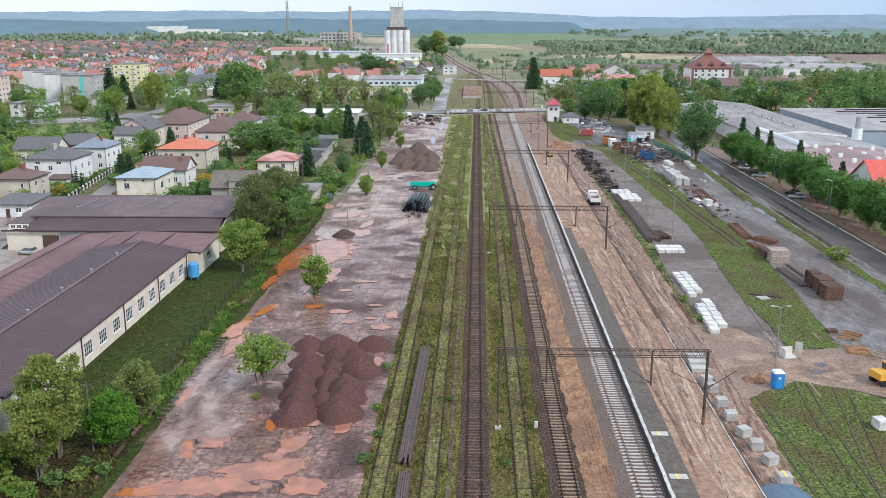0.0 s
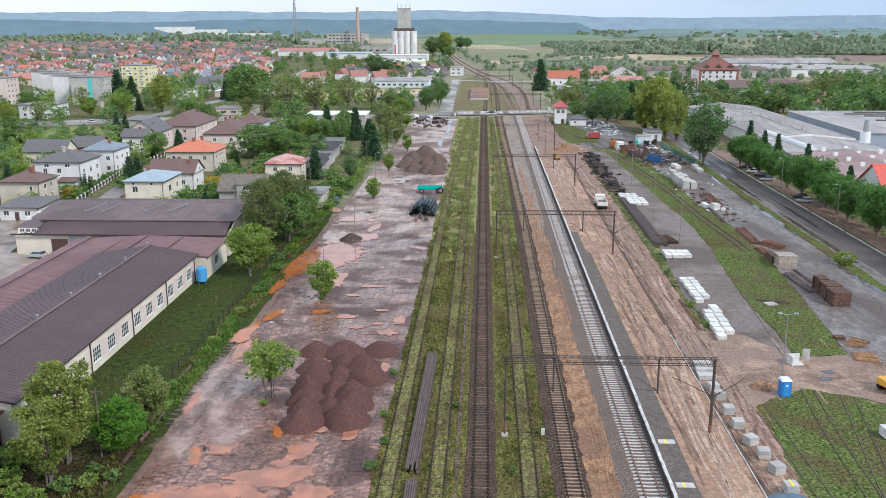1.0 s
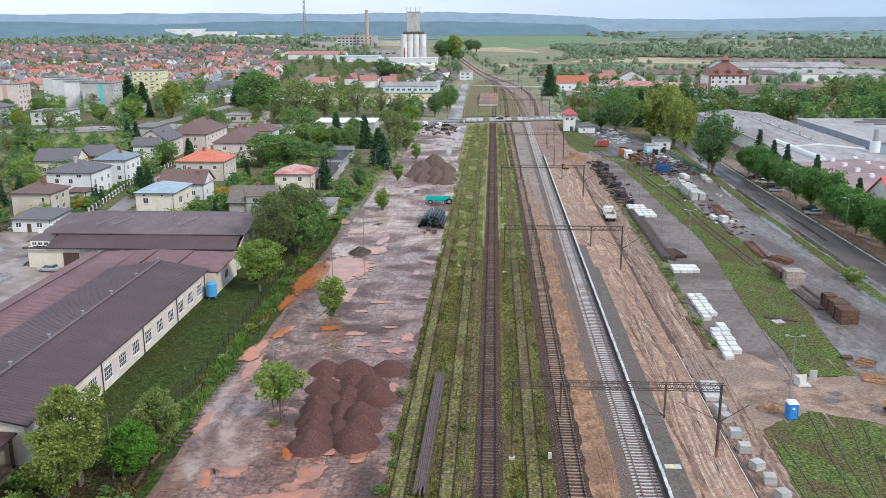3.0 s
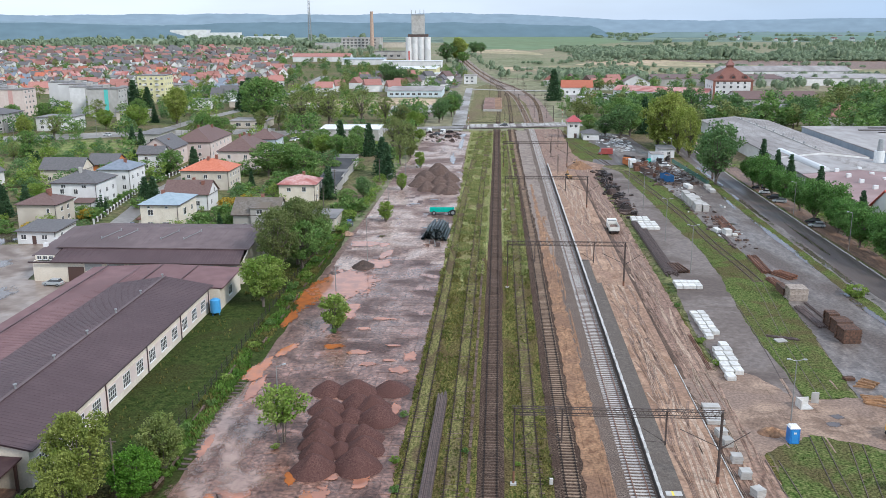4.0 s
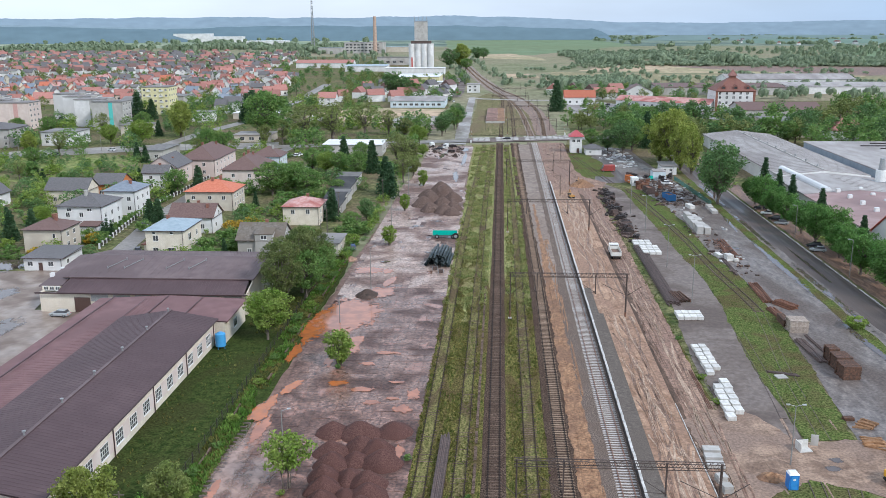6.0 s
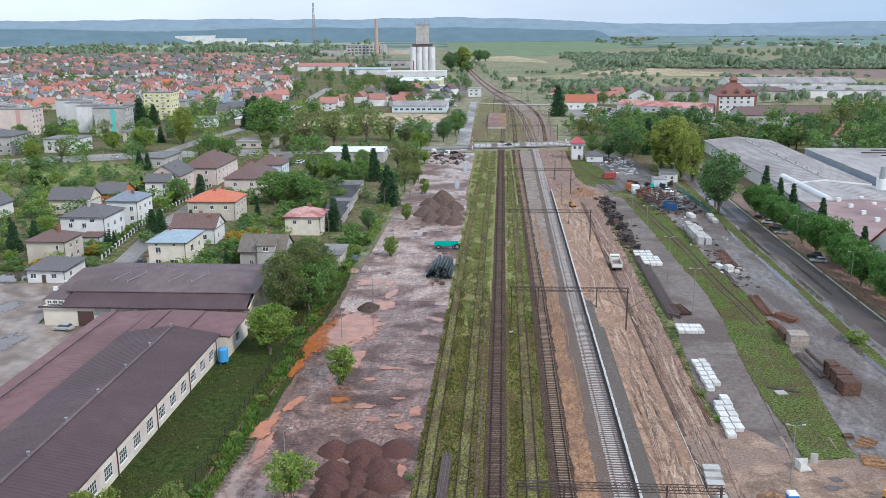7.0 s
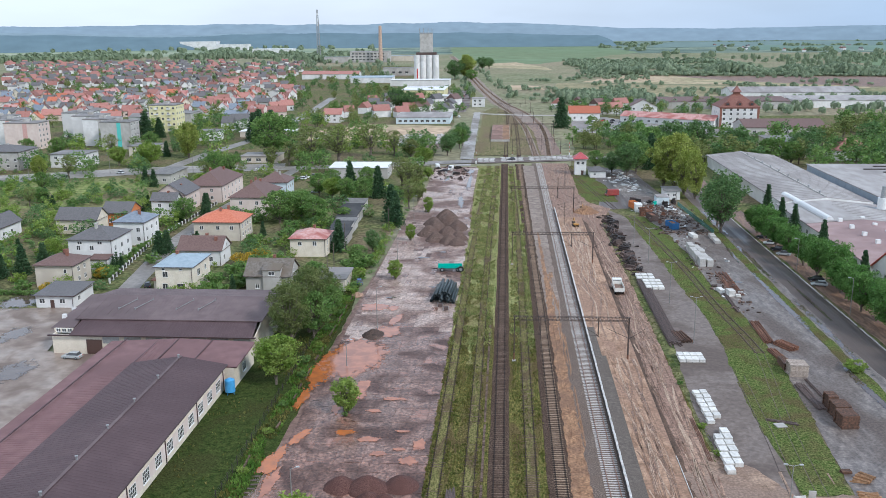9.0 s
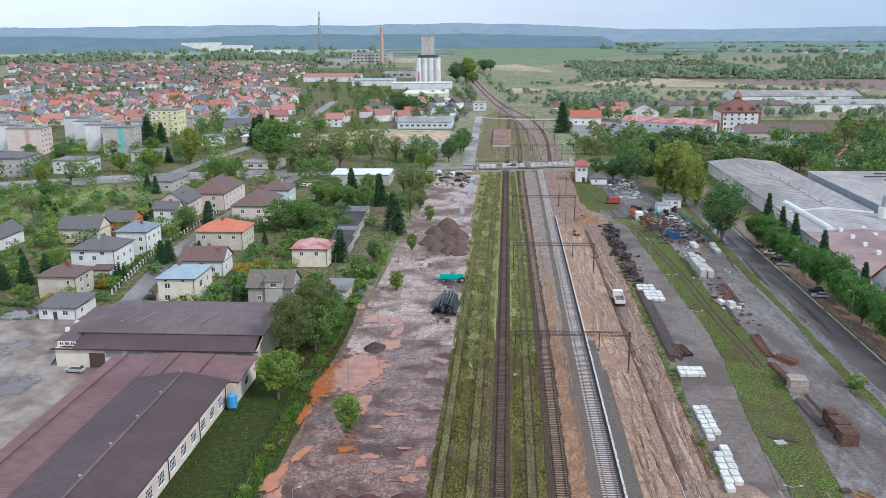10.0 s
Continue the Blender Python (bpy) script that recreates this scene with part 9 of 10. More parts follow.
def block_stack(x, y, w, d, h, label, turn=0.0, layers=3, seed=1, mat=None, group="stacks of pale concrete blocks", strip=False):
    r = random.Random(seed)
    t = thing("block_stack", x, y, 0, turn, label, "concrete blocks", group)
    Mesh().box(-w / 2 + 0.05, w / 2 - 0.05, -d / 2 + 0.05, d / 2 - 0.05, 0, 0.12).ob("pallet", WOOD_GREY, t)
    for k in range(layers):
        z0, z1 = 0.12 + (h - 0.12) * k / layers, 0.12 + (h - 0.12) * (k + 1) / layers - 0.03
        o = Mesh().box(-w / 2, w / 2, -d / 2, d / 2, z0, z1).ob("layer", mat or CONCRETE_NEW, t)
        o.location = (r.uniform(-0.04, 0.04), r.uniform(-0.04, 0.04), 0)
    if strip:
        Mesh().box(-0.14, 0.14, -d / 2 + 0.02, d / 2 - 0.02, h - 0.02, h + 0.012).ob("tactile_strip", YELLOW_STRIP, t, "yellow strip on top")
    return t


rs = random.Random(31)
WB = "stack of white concrete blocks on grey asphalt"
k = 0
for r_ in range(7):
    for c in range(2):
        if not (r_ == 6 and c == 0) and not (r_ == 0 and c == 1):
            block_stack(36.0 + c * 1.5 + (r_ % 2) * 0.12 - r_ * -0.12 - 0.7, 125.4 + r_ * 2.2 + c * 0.25, 1.3, 1.7, 0.85, WB, 3, 3, k)
        k += 1
for r_ in range(7):
    for c in range(2):
        if not (r_ == 0 and c == 1):
            block_stack(36.3 + c * 1.4 + (r_ % 2) * 0.1 - 0.1, 143.2 + r_ * 2.0 + c * 0.3, 1.2, 1.5, 0.75, WB, 3, 3, k)
        k += 1
for r_ in range(2):
    for c in range(4):
        block_stack(36.9 + c * 1.3, 172.6 + r_ * 2.4, 1.2, 1.9, 0.8, WB, 2, 3, k)
        k += 1
for r_ in range(5):
    for c in range(3):
        block_stack(37.6 + c * 1.6 + (0.5 if r_ < 3 else -0.6), 224.8 + r_ * 2.9, 1.4, 2.1, 0.8, WB, 2, 3, k)
        k += 1
PB = "strapped stack of pale paving slabs on bare earth"
for i, (x, y, tn) in enumerate(((30.9, 80.9, 3), (30.8, 84.9, 20), (30.4, 88.2, -4), (29.9, 91.3, 25), (29.6, 95.5, 0), (29.6, 99.3, -3), (29.5, 103.6, 14), (29.4, 106.2, 12))):
    block_stack(x, y, 1.25, 1.25, 1.1, PB, tn, 5, 200 + i, CONCRETE, "pallets of paving slabs", strip=i < 1)
for i in range(3):
    block_stack(29.6 + 0.2 * i, 110.2 + i * 2.2, 2.3, 1.4, 0.7, "low stack of long pale concrete slabs", 0, 2, 220 + i, CONCRETE, "pallets of paving slabs")
for i in range(10):
    block_stack(56.9 + (i % 2) * 1.9 + rs.uniform(-0.15, 0.15) if i < 8 else 67.4, 249.6 + (i // 2) * 5.6 if i < 8 else 278 + (i - 8) * 6, 1.7, 4.6, (2.3, 2.0, 2.2, 1.6, 2.1, 1.9, 2.3, 1.5, 1.0, 1.2)[i], "tall stack of white concrete elements on asphalt", rs.uniform(-2, 2), 7, 230 + i, CONCRETE)
for x, y, w, d, h in ((56.0, 222.5, 1.2, 3, 1.0), (57.8, 219.5, 1.6, 2.4, 1.6), (59.4, 218.5, 1.2, 1.0, 0.7), (61.5, 285, 1.6, 5, 1.2), (45.9, 93.8, 1.2, 1.6, 1.2)):
    block_stack(x, y, w, d, h, "pale concrete elements stacked on asphalt", 8, 3, int(x * 7))
slab = thing("concrete_plate", 47.8, 142.5, 0, 12, "pale concrete panel lying on the grass", "concrete panel")
Mesh().box(-0.9, 0.9, -0.8, 0.8, 0.05, 0.2).ob("panel", CONCRETE, slab)
bundle(48.6, 144, 5, 5, 1.4, RUST_DARK, "dark old timbers lying in the grass", 70, 1, "timbers", "timber_heap", 1.2, 21, 0.18)
el = thing("concrete_element", 43.0, 115.9, 0, 10, "white angled concrete wall element on the ground", "concrete element")
Mesh().box(-0.9, 0.9, -0.8, 0.8, 0, 0.16).ob("base", CONCRETE_NEW, el)
Mesh().box(-0.9, -0.74, -0.8, 0.8, 0.16, 1.3).ob("upright", CONCRETE_NEW, el)
Mesh().box(-0.74, 0.9, 0.64, 0.8, 0.16, 1.2).ob("upright", CONCRETE_NEW, el)
bd = thing("concrete_board", 44.9, 117.4, 0, -8, "grey concrete board standing upright", "concrete board")
Mesh().box(-0.5, 0.5, -0.09, 0.09, 0, 1.6).ob("board", CONCRETE, bd)

# scrap and old sleepers along the strip
for i in range(30):
    y = 243 + i * 2.3
    x = 35.4 + rs.uniform(0, 3.2) - (0.03 * (i - 15) if i > 15 else 0)
    bundle(x, y, rs.randint(3, 6), rs.uniform(1.8, 3.6), rs.uniform(1.4, 2.4), rs.choice((RUST_DARK, DARK_STEEL, DARK_STEEL)), "dark heap of old track parts and sleepers", rs.uniform(-60, 60), rs.randint(2, 4), "track parts", "track_scrap", 0.9, 40 + i, 0.36, "heaps of old track parts")


# ---- toilet, tank, pipes, trailer ----
def cabin():
    t = thing("portable_toilet", 38.05, 105.2, 0, 4, "blue portable toilet with a white roof", "portable toilet")
    Mesh().box(-0.62, 0.62, -0.62, 0.62, 0, 2.05).ob("body", BLUE_PLASTIC, t)
    m = Mesh().add([(-0.68, -0.68, 2.05), (0.68, -0.68, 2.05), (0.68, 0.68, 2.05), (-0.68, 0.68, 2.05), (-0.5, -0.5, 2.3), (0.5, -0.5, 2.3), (0.5, 0.5, 2.3), (-0.5, 0.5, 2.3)], [(0, 1, 5, 4), (1, 2, 6, 5), (2, 3, 7, 6), (3, 0, 4, 7), (4, 5, 6, 7), (3, 2, 1, 0)])
    m.ob("roof", WHITE_PAINT, t, "white domed roof")
    Mesh().box(-0.4, 0.4, -0.66, -0.623, 0.12, 1.9).ob("door", paint("blue door", (0.04, 0.26, 0.62)), t)
    Mesh().box(-0.16, 0.16, -0.68, -0.662, 1.35, 1.6).ob("sign", WHITE_PAINT, t, "small white sign")


cabin()
tank = thing("water_tank", -50.6, 151.2, 0, 0, "blue upright steel tank beside the hall", "tank")
tm = Mesh().tube((0, 0, 0.6), (0, 0, 2.9), 0.95, n=24)
tm.tube((0, 0, 2.9), (0, 0, 3.2), 0.95, 0.4, 24)
tm.ob("vessel", BLUE_TANK, tank, smooth=False)
for a in range(3):
    Mesh().tube((0.7 * math.cos(a * 2.1), 0.7 * math.sin(a * 2.1), 0), (0.7 * math.cos(a * 2.1), 0.7 * math.sin(a * 2.1), 0.62), 0.07).ob("leg", BLUE_TANK, tank)


def pipe_mesh(length, rad, n=14):
    m = Mesh()
    ring = [(math.cos(i * 2 * math.pi / n), math.sin(i * 2 * math.pi / n)) for i in range(n)]
    for rr, y in ((rad, -length / 2), (rad, length / 2), (rad * 0.88, length / 2), (rad * 0.88, -length / 2)):
        m.v += [(c * rr, y, s * rr + rad) for c, s in ring]
    for k in range(4):
        a, b = k * n, ((k + 1) % 4) * n
        m.f += [(a + i, a + (i + 1) % n, b + (i + 1) % n, b + i) for i in range(n)]
    for j in range(int(length / 0.8)):
        m.tube((0, -length / 2 + 0.4 + j * 0.8, rad), (0, -length / 2 + 0.5 + j * 0.8, rad), rad * 1.06, n=n, caps=False)
    return m


pd = pipe_mesh(11.5, 0.36).data("pipe", BLACK_PIPE, True)
for i in range(26):
    row, col = (0, i) if i < 8 else (1, i - 8) if i < 15 else (2, i - 15) if i < 21 else (3, i - 21)
    o = new("plastic_pipe", pd)
    o.matrix_basis = pose(-17.3 + col * 0.77 + row * 0.38 + rs.uniform(-0.05, 0.05), 214.6 + rs.uniform(-2.0, 4.5) + (3 if i % 4 == 0 else 0), row * 0.64 + 0.02, rs.uniform(-0.6, 0.6), 0, rs.uniform(-2.5, 2.5) - 3)
    tagged(o, "black ribbed plastic pipe in a pile on slabs", "pipe", "black pipes on the yard")
for x, y in ((-15.2, 207), (-13.6, 204.4)):
    t = thing("wire_basket", x, y, 0, 10, "grey mesh basket full of parts", "basket")
    Mesh().box(-0.6, 0.6, -0.5, 0.5, 0.1, 0.9).ob("crate", RUST_DARK, t)
    for sx in (-0.6, 0.6):
        for sy in (-0.5, 0.5):
            Mesh().box(sx - 0.05, sx + 0.05, sy - 0.05, sy + 0.05, 0, 1.05).ob("post", GREY_STEEL, t)


def wheel(parent, x, y, r, w=0.25):
    o = Mesh().tube((x - w / 2, y, r), (x + w / 2, y, r), r, n=16).ob("wheel", RUBBER, parent)
    Mesh().tube((x - w / 2 - 0.01, y, r), (x + w / 2 + 0.01, y, r), r * 0.55, n=12).ob("rim", GREY_STEEL, o)
    return o


def trailer():
    t = thing("farm_trailer", -14.8, 240.6, 0, 92, "turquoise farm trailer on the slab yard", "trailer")
    b = Mesh().box(-1.15, 1.15, -3.4, 3.4, 1.0, 1.12)
    for x in (-1.15, 1.1):
        b.box(x, x + 0.05, -3.4, 3.4, 1.12, 1.85)
    for y in (-3.4, 3.35):
        b.box(-1.1, 1.1, y, y + 0.05, 1.12, 1.85)
    b.ob("body", TEAL, t)
    Mesh().box(-0.5, 0.5, -3.2, 3.2, 0.75, 1.0).ob("chassis", DARK_STEEL, t)
    for y in (-2.2, 2.2):
        for x in (-0.95, 0.95):
            wheel(t, x * 1.12, y, 0.62, 0.36)
    wheel(t, -1.5, -3.0, 0.85, 0.5)
    Mesh().beam((0, 3.2, 0.8), (0, 4.9, 0.6), 0.12).ob("drawbar", DARK_STEEL, t)


trailer()


# ---- vehicles ----
def car(x, y, turn, mat, label, length=4.1, w=1.7, h=1.45, category="car", van=False):
    t = thing("car", x, y, 0, turn, label, category, "parked vehicles")
    L = length / 2
    if van:
        prof = [(-L, 0.35), (L, 0.35), (L, 0.95), (L - 0.35, 1.05), (L - 0.9, h), (-L + 0.05, h), (-L, 0.9)]
    else:
        prof = [(-L, 0.32), (L, 0.32), (L, 0.65), (L - 0.95, 0.86), (-L + 0.35, 0.9), (-L, 0.75)]
    m = Mesh()
    n = len(prof)
    for s, k in ((-1, 0.94), (-0.92, 1.0), (0.92, 1.0), (1, 0.94)):
        m.v += [(s * w / 2, u * (1 if abs(s) < 1 else 0.985), 0.32 + (z - 0.32) * k) for u, z in prof]
    for j in range(3):
        m.f += [(j * n + i, j * n + (i + 1) % n, (j + 1) * n + (i + 1) % n, (j + 1) * n + i) for i in range(n)]
    m.f += [tuple(range(n)), tuple(range(4 * n - 1, 3 * n - 1, -1))]
    m.ob("body", mat, t)
    if van:
        Mesh().add([(-w / 2 + 0.1, L - 0.36, 1.07), (w / 2 - 0.1, L - 0.36, 1.07), (w / 2 - 0.15, L - 0.88, h - 0.08), (-w / 2 + 0.15, L - 0.88, h - 0.08)], [(0, 1, 2, 3)]).ob("windscreen", GLASS, t).location = (0, 0.03, 0.03)
    else:
        g = Mesh()
        lo = [(-w / 2 + 0.06, -L + 0.3), (w / 2 - 0.06, -L + 0.3), (w / 2 - 0.06, L - 1.0), (-w / 2 + 0.06, L - 1.0)]
        hi = [(-w / 2 + 0.26, -L + 0.6), (w / 2 - 0.26, -L + 0.6), (w / 2 - 0.26, L - 1.75), (-w / 2 + 0.26, L - 1.75)]
        g.add([(*p, 0.84) for p in lo] + [(*p, h - 0.06) for p in hi], [(0, 1, 5, 4), (1, 2, 6, 5), (2, 3, 7, 6), (3, 0, 4, 7)])
        g.ob("glasshouse", GLASS, t, "dark car glass")
        Mesh().add([(*p, h - 0.06) for p in hi] + [(p[0] * 0.92, p[1], h) for p in hi], [(0, 1, 5, 4), (1, 2, 6, 5), (2, 3, 7, 6), (3, 0, 4, 7), (4, 5, 6, 7)]).ob("roof", mat, t)
    for yy in (-L + 0.75, L - 0.75):
        for xx in (-w / 2 + 0.1, w / 2 - 0.1):
            wheel(t, xx, yy, 0.31, 0.2)
    for xx in (-w / 2 + 0.3, w / 2 - 0.3) if y < 300 else ():
        Mesh().box(xx - 0.18, xx + 0.18, L - 0.03, L + 0.015, 0.52, 0.64).ob("headlight", LAMP_GLASS, t)
        Mesh().box(xx - 0.15, xx + 0.15, -L - 0.015, -L + 0.03, 0.58, 0.72).ob("tail_light", RED_PAINT, t)
    return t


car(-89.6, 168.2, 84, SILVER, "silver-green hatchback parked before the hall")
car(-38.4, 226.4, 10, BLUE_CAR, "dark blue hatchback parked at the yard edge")
car(-94.6, 221, 20, DARK_CAR, "dark green car parked on the narrow street")
car(83.0, 229.5, 78, SILVER, "grey car parked under street trees")
car(83.6, 234, 80, DARK_CAR, "dark car parked under street trees")
for i, y in enumerate((262, 268, 276, 284)):
    car(83.4, y, 70, (SILVER, DARK_CAR, WHITE_PAINT, DARK_CAR)[i], "car parked slantwise under the street trees")
car(3.4, 459.5, 92, DARK_CAR, "dark car standing on the level crossing")
car(-33, 432, 15, WHITE_PAINT, "white van parked near the crossing", 4.8, 1.9, 2.0, "van", True)
car(-26, 426, 170, WHITE_PAINT, "white van parked near the crossing", 4.8, 1.9, 2.0, "van", True)
car(-29, 420, 80, DARK_CAR, "dark pickup parked near the crossing")
for i, (x, y, tn, mt_) in enumerate(((-92, 400, 80, WHITE_PAINT), (-92.5, 396, 80, WHITE_PAINT), (-89, 404, 84, SILVER), (-50, 372, 75, WHITE_PAINT), (-79, 362, 90, SILVER), (-105, 252, 8, SILVER), (-106, 262, 8, DARK_CAR), (-185, 412, 65, WHITE_PAINT), (-206, 399, 65, DARK_CAR), (-216, 393, 65, WHITE_PAINT), (-232, 385, 66, SILVER), (-120, 424, 75, WHITE_PAINT), (122, 448, 20, WHITE_PAINT),
                                     (-36, 690, 10, WHITE_PAINT), (-40, 700, 20, DARK_CAR), (-46, 695, 40, RED_PAINT), (-60, 880, 30, RED_PAINT), (-45, 870, 0, WHITE_PAINT), (96, 575, 30, WHITE_PAINT), (104, 580, 30, DARK_CAR), (-260, 600, 40, RED_PAINT), (-265, 606, 40, DARK_CAR), (-270, 598, 40, WHITE_PAINT))):
    car(x, y, tn, mt_, "small parked car beside the street" if y < 500 else "distant small parked car")


def lorry(x, y, turn, label):
    """An articulated lorry with a box trailer."""
    t = thing("lorry", x, y, 0, turn, label, "lorry", "parked vehicles")
    Mesh().box(-1.25, 1.25, -6.6, 6.6, 1.1, 3.9).ob("trailer_box", WHITE_PAINT, t)
    Mesh().box(-0.5, 0.5, -6.4, 8.6, 0.7, 1.1).ob("chassis", DARK_STEEL, t)
    Mesh().prism([(-1.2, 0.6), (1.2, 0.6), (1.2, 3.2), (0.9, 3.6), (-0.9, 3.6), (-1.2, 3.2)], 7.1, 9.2).ob("cab", WHITE_PAINT, t)
    Mesh().box(-1.05, 1.05, 9.2, 9.24, 1.9, 2.9).ob("windscreen", GLASS, t)
    for yy in (-5.2, -4.0, 6.2, 8.4):
        for xx in (-1.0, 1.0):
            wheel(t, xx, yy, 0.5, 0.3)
    return t


for i in range(14):
    car(58 + (i % 5) * 7 + (i // 5) * 3, 628 + (i // 5) * 16, (20, 110)[i % 2] + i, (WHITE_PAINT, DARK_CAR, SILVER, RED_PAINT, SILVER)[i * 3 % 5], "distant small car parked before the station")
lorry(-109, 543.5, 88, "white articulated lorry parked by waste ground")
ry = random.Random(64)
for i in range(22):
    car(ry.uniform(-60, -37), ry.uniform(742, 985), ry.choice((10, 80, 100, 175)) + ry.uniform(-8, 8), ry.choice((WHITE_PAINT, SILVER, DARK_CAR, RED_PAINT, WHITE_PAINT)), "distant small parked car on a gravel yard")
for i in range(9):
    car(-283 + i * 4.2, 560 + i * 0.8, 10 + ry.uniform(-4, 4), ry.choice((WHITE_PAINT, SILVER, DARK_CAR, RED_PAINT)), "distant small car parked by the flats")


def dumper():
    t = thing("dump_truck", 29.8, 222, 0, 0, "white tipper truck on the earth track", "truck")
    Mesh().box(-0.5, 0.5, -3.6, 3.6, 0.6, 0.95).ob("chassis", DARK_STEEL, t)
    Mesh().add([(-1.2, 1.9, 0.8), (1.2, 1.9, 0.8), (1.2, 3.9, 0.8), (-1.2, 3.9, 0.8), (-1.2, 1.9, 2.75), (1.2, 1.9, 2.75), (1.15, 3.55, 2.75), (-1.15, 3.55, 2.75)], [(0, 1, 5, 4), (1, 2, 6, 5), (2, 3, 7, 6), (3, 0, 4, 7), (4, 5, 6, 7), (3, 2, 1, 0)]).ob("cab", WHITE_PAINT, t)
    b = Mesh().box(-1.25, 1.25, -3.7, 1.7, 1.0, 1.15)
    for x in (-1.25, 1.17):
        b.box(x, x + 0.08, -3.7, 1.7, 1.15, 2.2)
    b.box(-1.17, 1.17, 1.62, 1.7, 1.15, 2.4)
    b.box(-1.17, 1.17, -3.7, -3.62, 1.15, 2.0)
    b.ob("tipper_body", paint("pale tipper paint", (0.7, 0.68, 0.62)), t)
    Mesh().box(-1.1, 1.1, -3.5, 1.5, 1.15, 1.5).ob("load", DIRT, t, "brown soil load")
    Mesh().box(-1.0, 1.0, 1.86, 1.897, 1.8, 2.5).ob("rear_window", GLASS, t)
    for y in (-2.4, -1.2, 2.9):
        for x in (-1.0, 1.0):
            wheel(t, x, y, 0.5, 0.3)


dumper()


def excavator(x, y, turn, mat, label):
    t = thing("excavator", x, y, 0.0, turn, label, "excavator", "building machines")
    for s in (-1.1, 1.1):
        m = Mesh()
        m.prism([(s - 0.28, 0.1), (s + 0.28, 0.1), (s + 0.28, 0.8), (s - 0.28, 0.8)], -1.7, 1.7)
        m.tube((s - 0.28, -1.7, 0.45), (s + 0.28, -1.7, 0.45), 0.35)
        m.tube((s - 0.28, 1.7, 0.45), (s + 0.28, 1.7, 0.45), 0.35)
        m.ob("crawler", RUBBER, t)
    Mesh().box(-1.2, 1.2, -2.2, 1.0, 0.95, 1.9).ob("body", mat, t)
    Mesh().box(-1.2, -0.2, -0.2, 1.4, 1.0, 2.8).ob("cab", GLASS, t, "dark glazed cab")
    Mesh().box(-1.22, -0.18, -0.22, 1.42, 2.8, 2.9).ob("cab_roof", mat, t)
    Mesh().beam((0.3, 0.8, 1.5), (0.3, 3.6, 4.0), 0.35, 0.45).ob("boom", mat, t)
    Mesh().beam((0.3, 3.6, 4.0), (0.3, 5.2, 1.8), 0.3, 0.35).ob("stick", mat, t)
    t.scale = (0.62, 0.62, 0.62)
    Mesh().add([(-0.3, 4.8, 1.7), (0.9, 4.8, 1.7), (0.9, 5.6, 1.6), (-0.3, 5.6, 1.6), (-0.3, 5.0, 0.7), (0.9, 5.0, 0.7)], [(0, 1, 5, 4), (2, 3, 4, 5), (0, 4, 3), (1, 2, 5)]).ob("bucket", DARK_STEEL, t)
    return t


MUDDY_YELLOW = surface("muddy yellow machine paint", (0.34, 0.17, 0.045), (0.5, 0.27, 0.07), 1.5, 0.6, bump=0.1, c=(0.22, 0.14, 0.09), speck=0.2, speck_scale=4.0)
e1 = excavator(24.4, 297, 15, MUDDY_YELLOW, "muddy yellow excavator on the sandy platform end")
e1.location.z = 0.74
excavator(29.0, 327, -10, MUDDY_YELLOW, "muddy yellow excavator beside a sand heap")
e3 = excavator(52.5, 107, -75, YELLOW_PAINT, "yellow excavator on the muddy path")
e3.scale = (0.9, 0.9, 0.9)


def container(x, y, turn, l, w, h, mat, label, name="container"):
    t = thing(name, x, y, 0, turn, label, "container", "containers of the depot")
    b = Mesh().box(-w / 2, w / 2, -l / 2, l / 2, 0.1, 0.2)
    for s in (-w / 2, w / 2 - 0.08):
        b.box(s, s + 0.08, -l / 2, l / 2, 0.2, h)
    for s in (-l / 2, l / 2 - 0.08):
        b.box(-w / 2 + 0.08, w / 2 - 0.08, s, s + 0.08, 0.2, h)
    b.ob("body", mat, t)
    n = int(l / 0.7)
    for i in range(n + 1):
        y0 = -l / 2 + i * (l - 0.1) / n
        r = Mesh().box(w / 2, w / 2 + 0.07, y0, y0 + 0.1, 0.2, h)
        r.box(-w / 2 - 0.07, -w / 2, y0, y0 + 0.1, 0.2, h)
        r.ob("rib", mat, t)
    Mesh().box(-w / 2 + 0.1, w / 2 - 0.1, -l / 2 + 0.1, l / 2 - 0.1, h * 0.6, h * 0.8).ob("load", RUST, t, "rusty scrap load")
    return t


container(57.2, 298.6, 12, 6, 2.4, 2.2, BLUE_SKIP, "blue scrap container full of rusty iron")
container(52.6, 312, 10, 6, 2.4, 2.2, RUST_DARK, "dark rusty scrap container")
container(49.2, 333, 12, 6, 2.4, 2.4, ORANGE_PAINT, "orange-brown steel site container")
container(51.8, 322, 15, 6, 2.4, 2.0, RUST, "rusty open scrap container")
wh = house(48.6, 51, 325.5, 330, 2.5, "flat", 0.1, WHITE_PAINT, WHITE_PAINT, "small white metal site cabin", front=[(1.2, 1, 0.9, 0.9)], category="site cabin", gutter=False, over=0.05, name="site_cabin")
house(63.5, 69.5, 351, 359, 3.6, "lean", 0.4, WHITE_WALL, ROOF_FELT, "small white depot hut with dark flat roof", front=[(1.2, 1.2, 1.2, 1.2), (3.8, 1.2, 1.2, 1.2)], side_face="-x", category="hut", gutter=False, name="hut")
car(61.2, 329, 60, WHITE_PAINT, "white scrapped car at the depot")
house(58.4, 63.2, 339, 345, 3.0, "flat", 0.1, BLUE_WALL, ROOF_LIGHT, "grey-blue site cabin at the depot", category="site cabin", gutter=False, over=0.05, name="site_cabin")
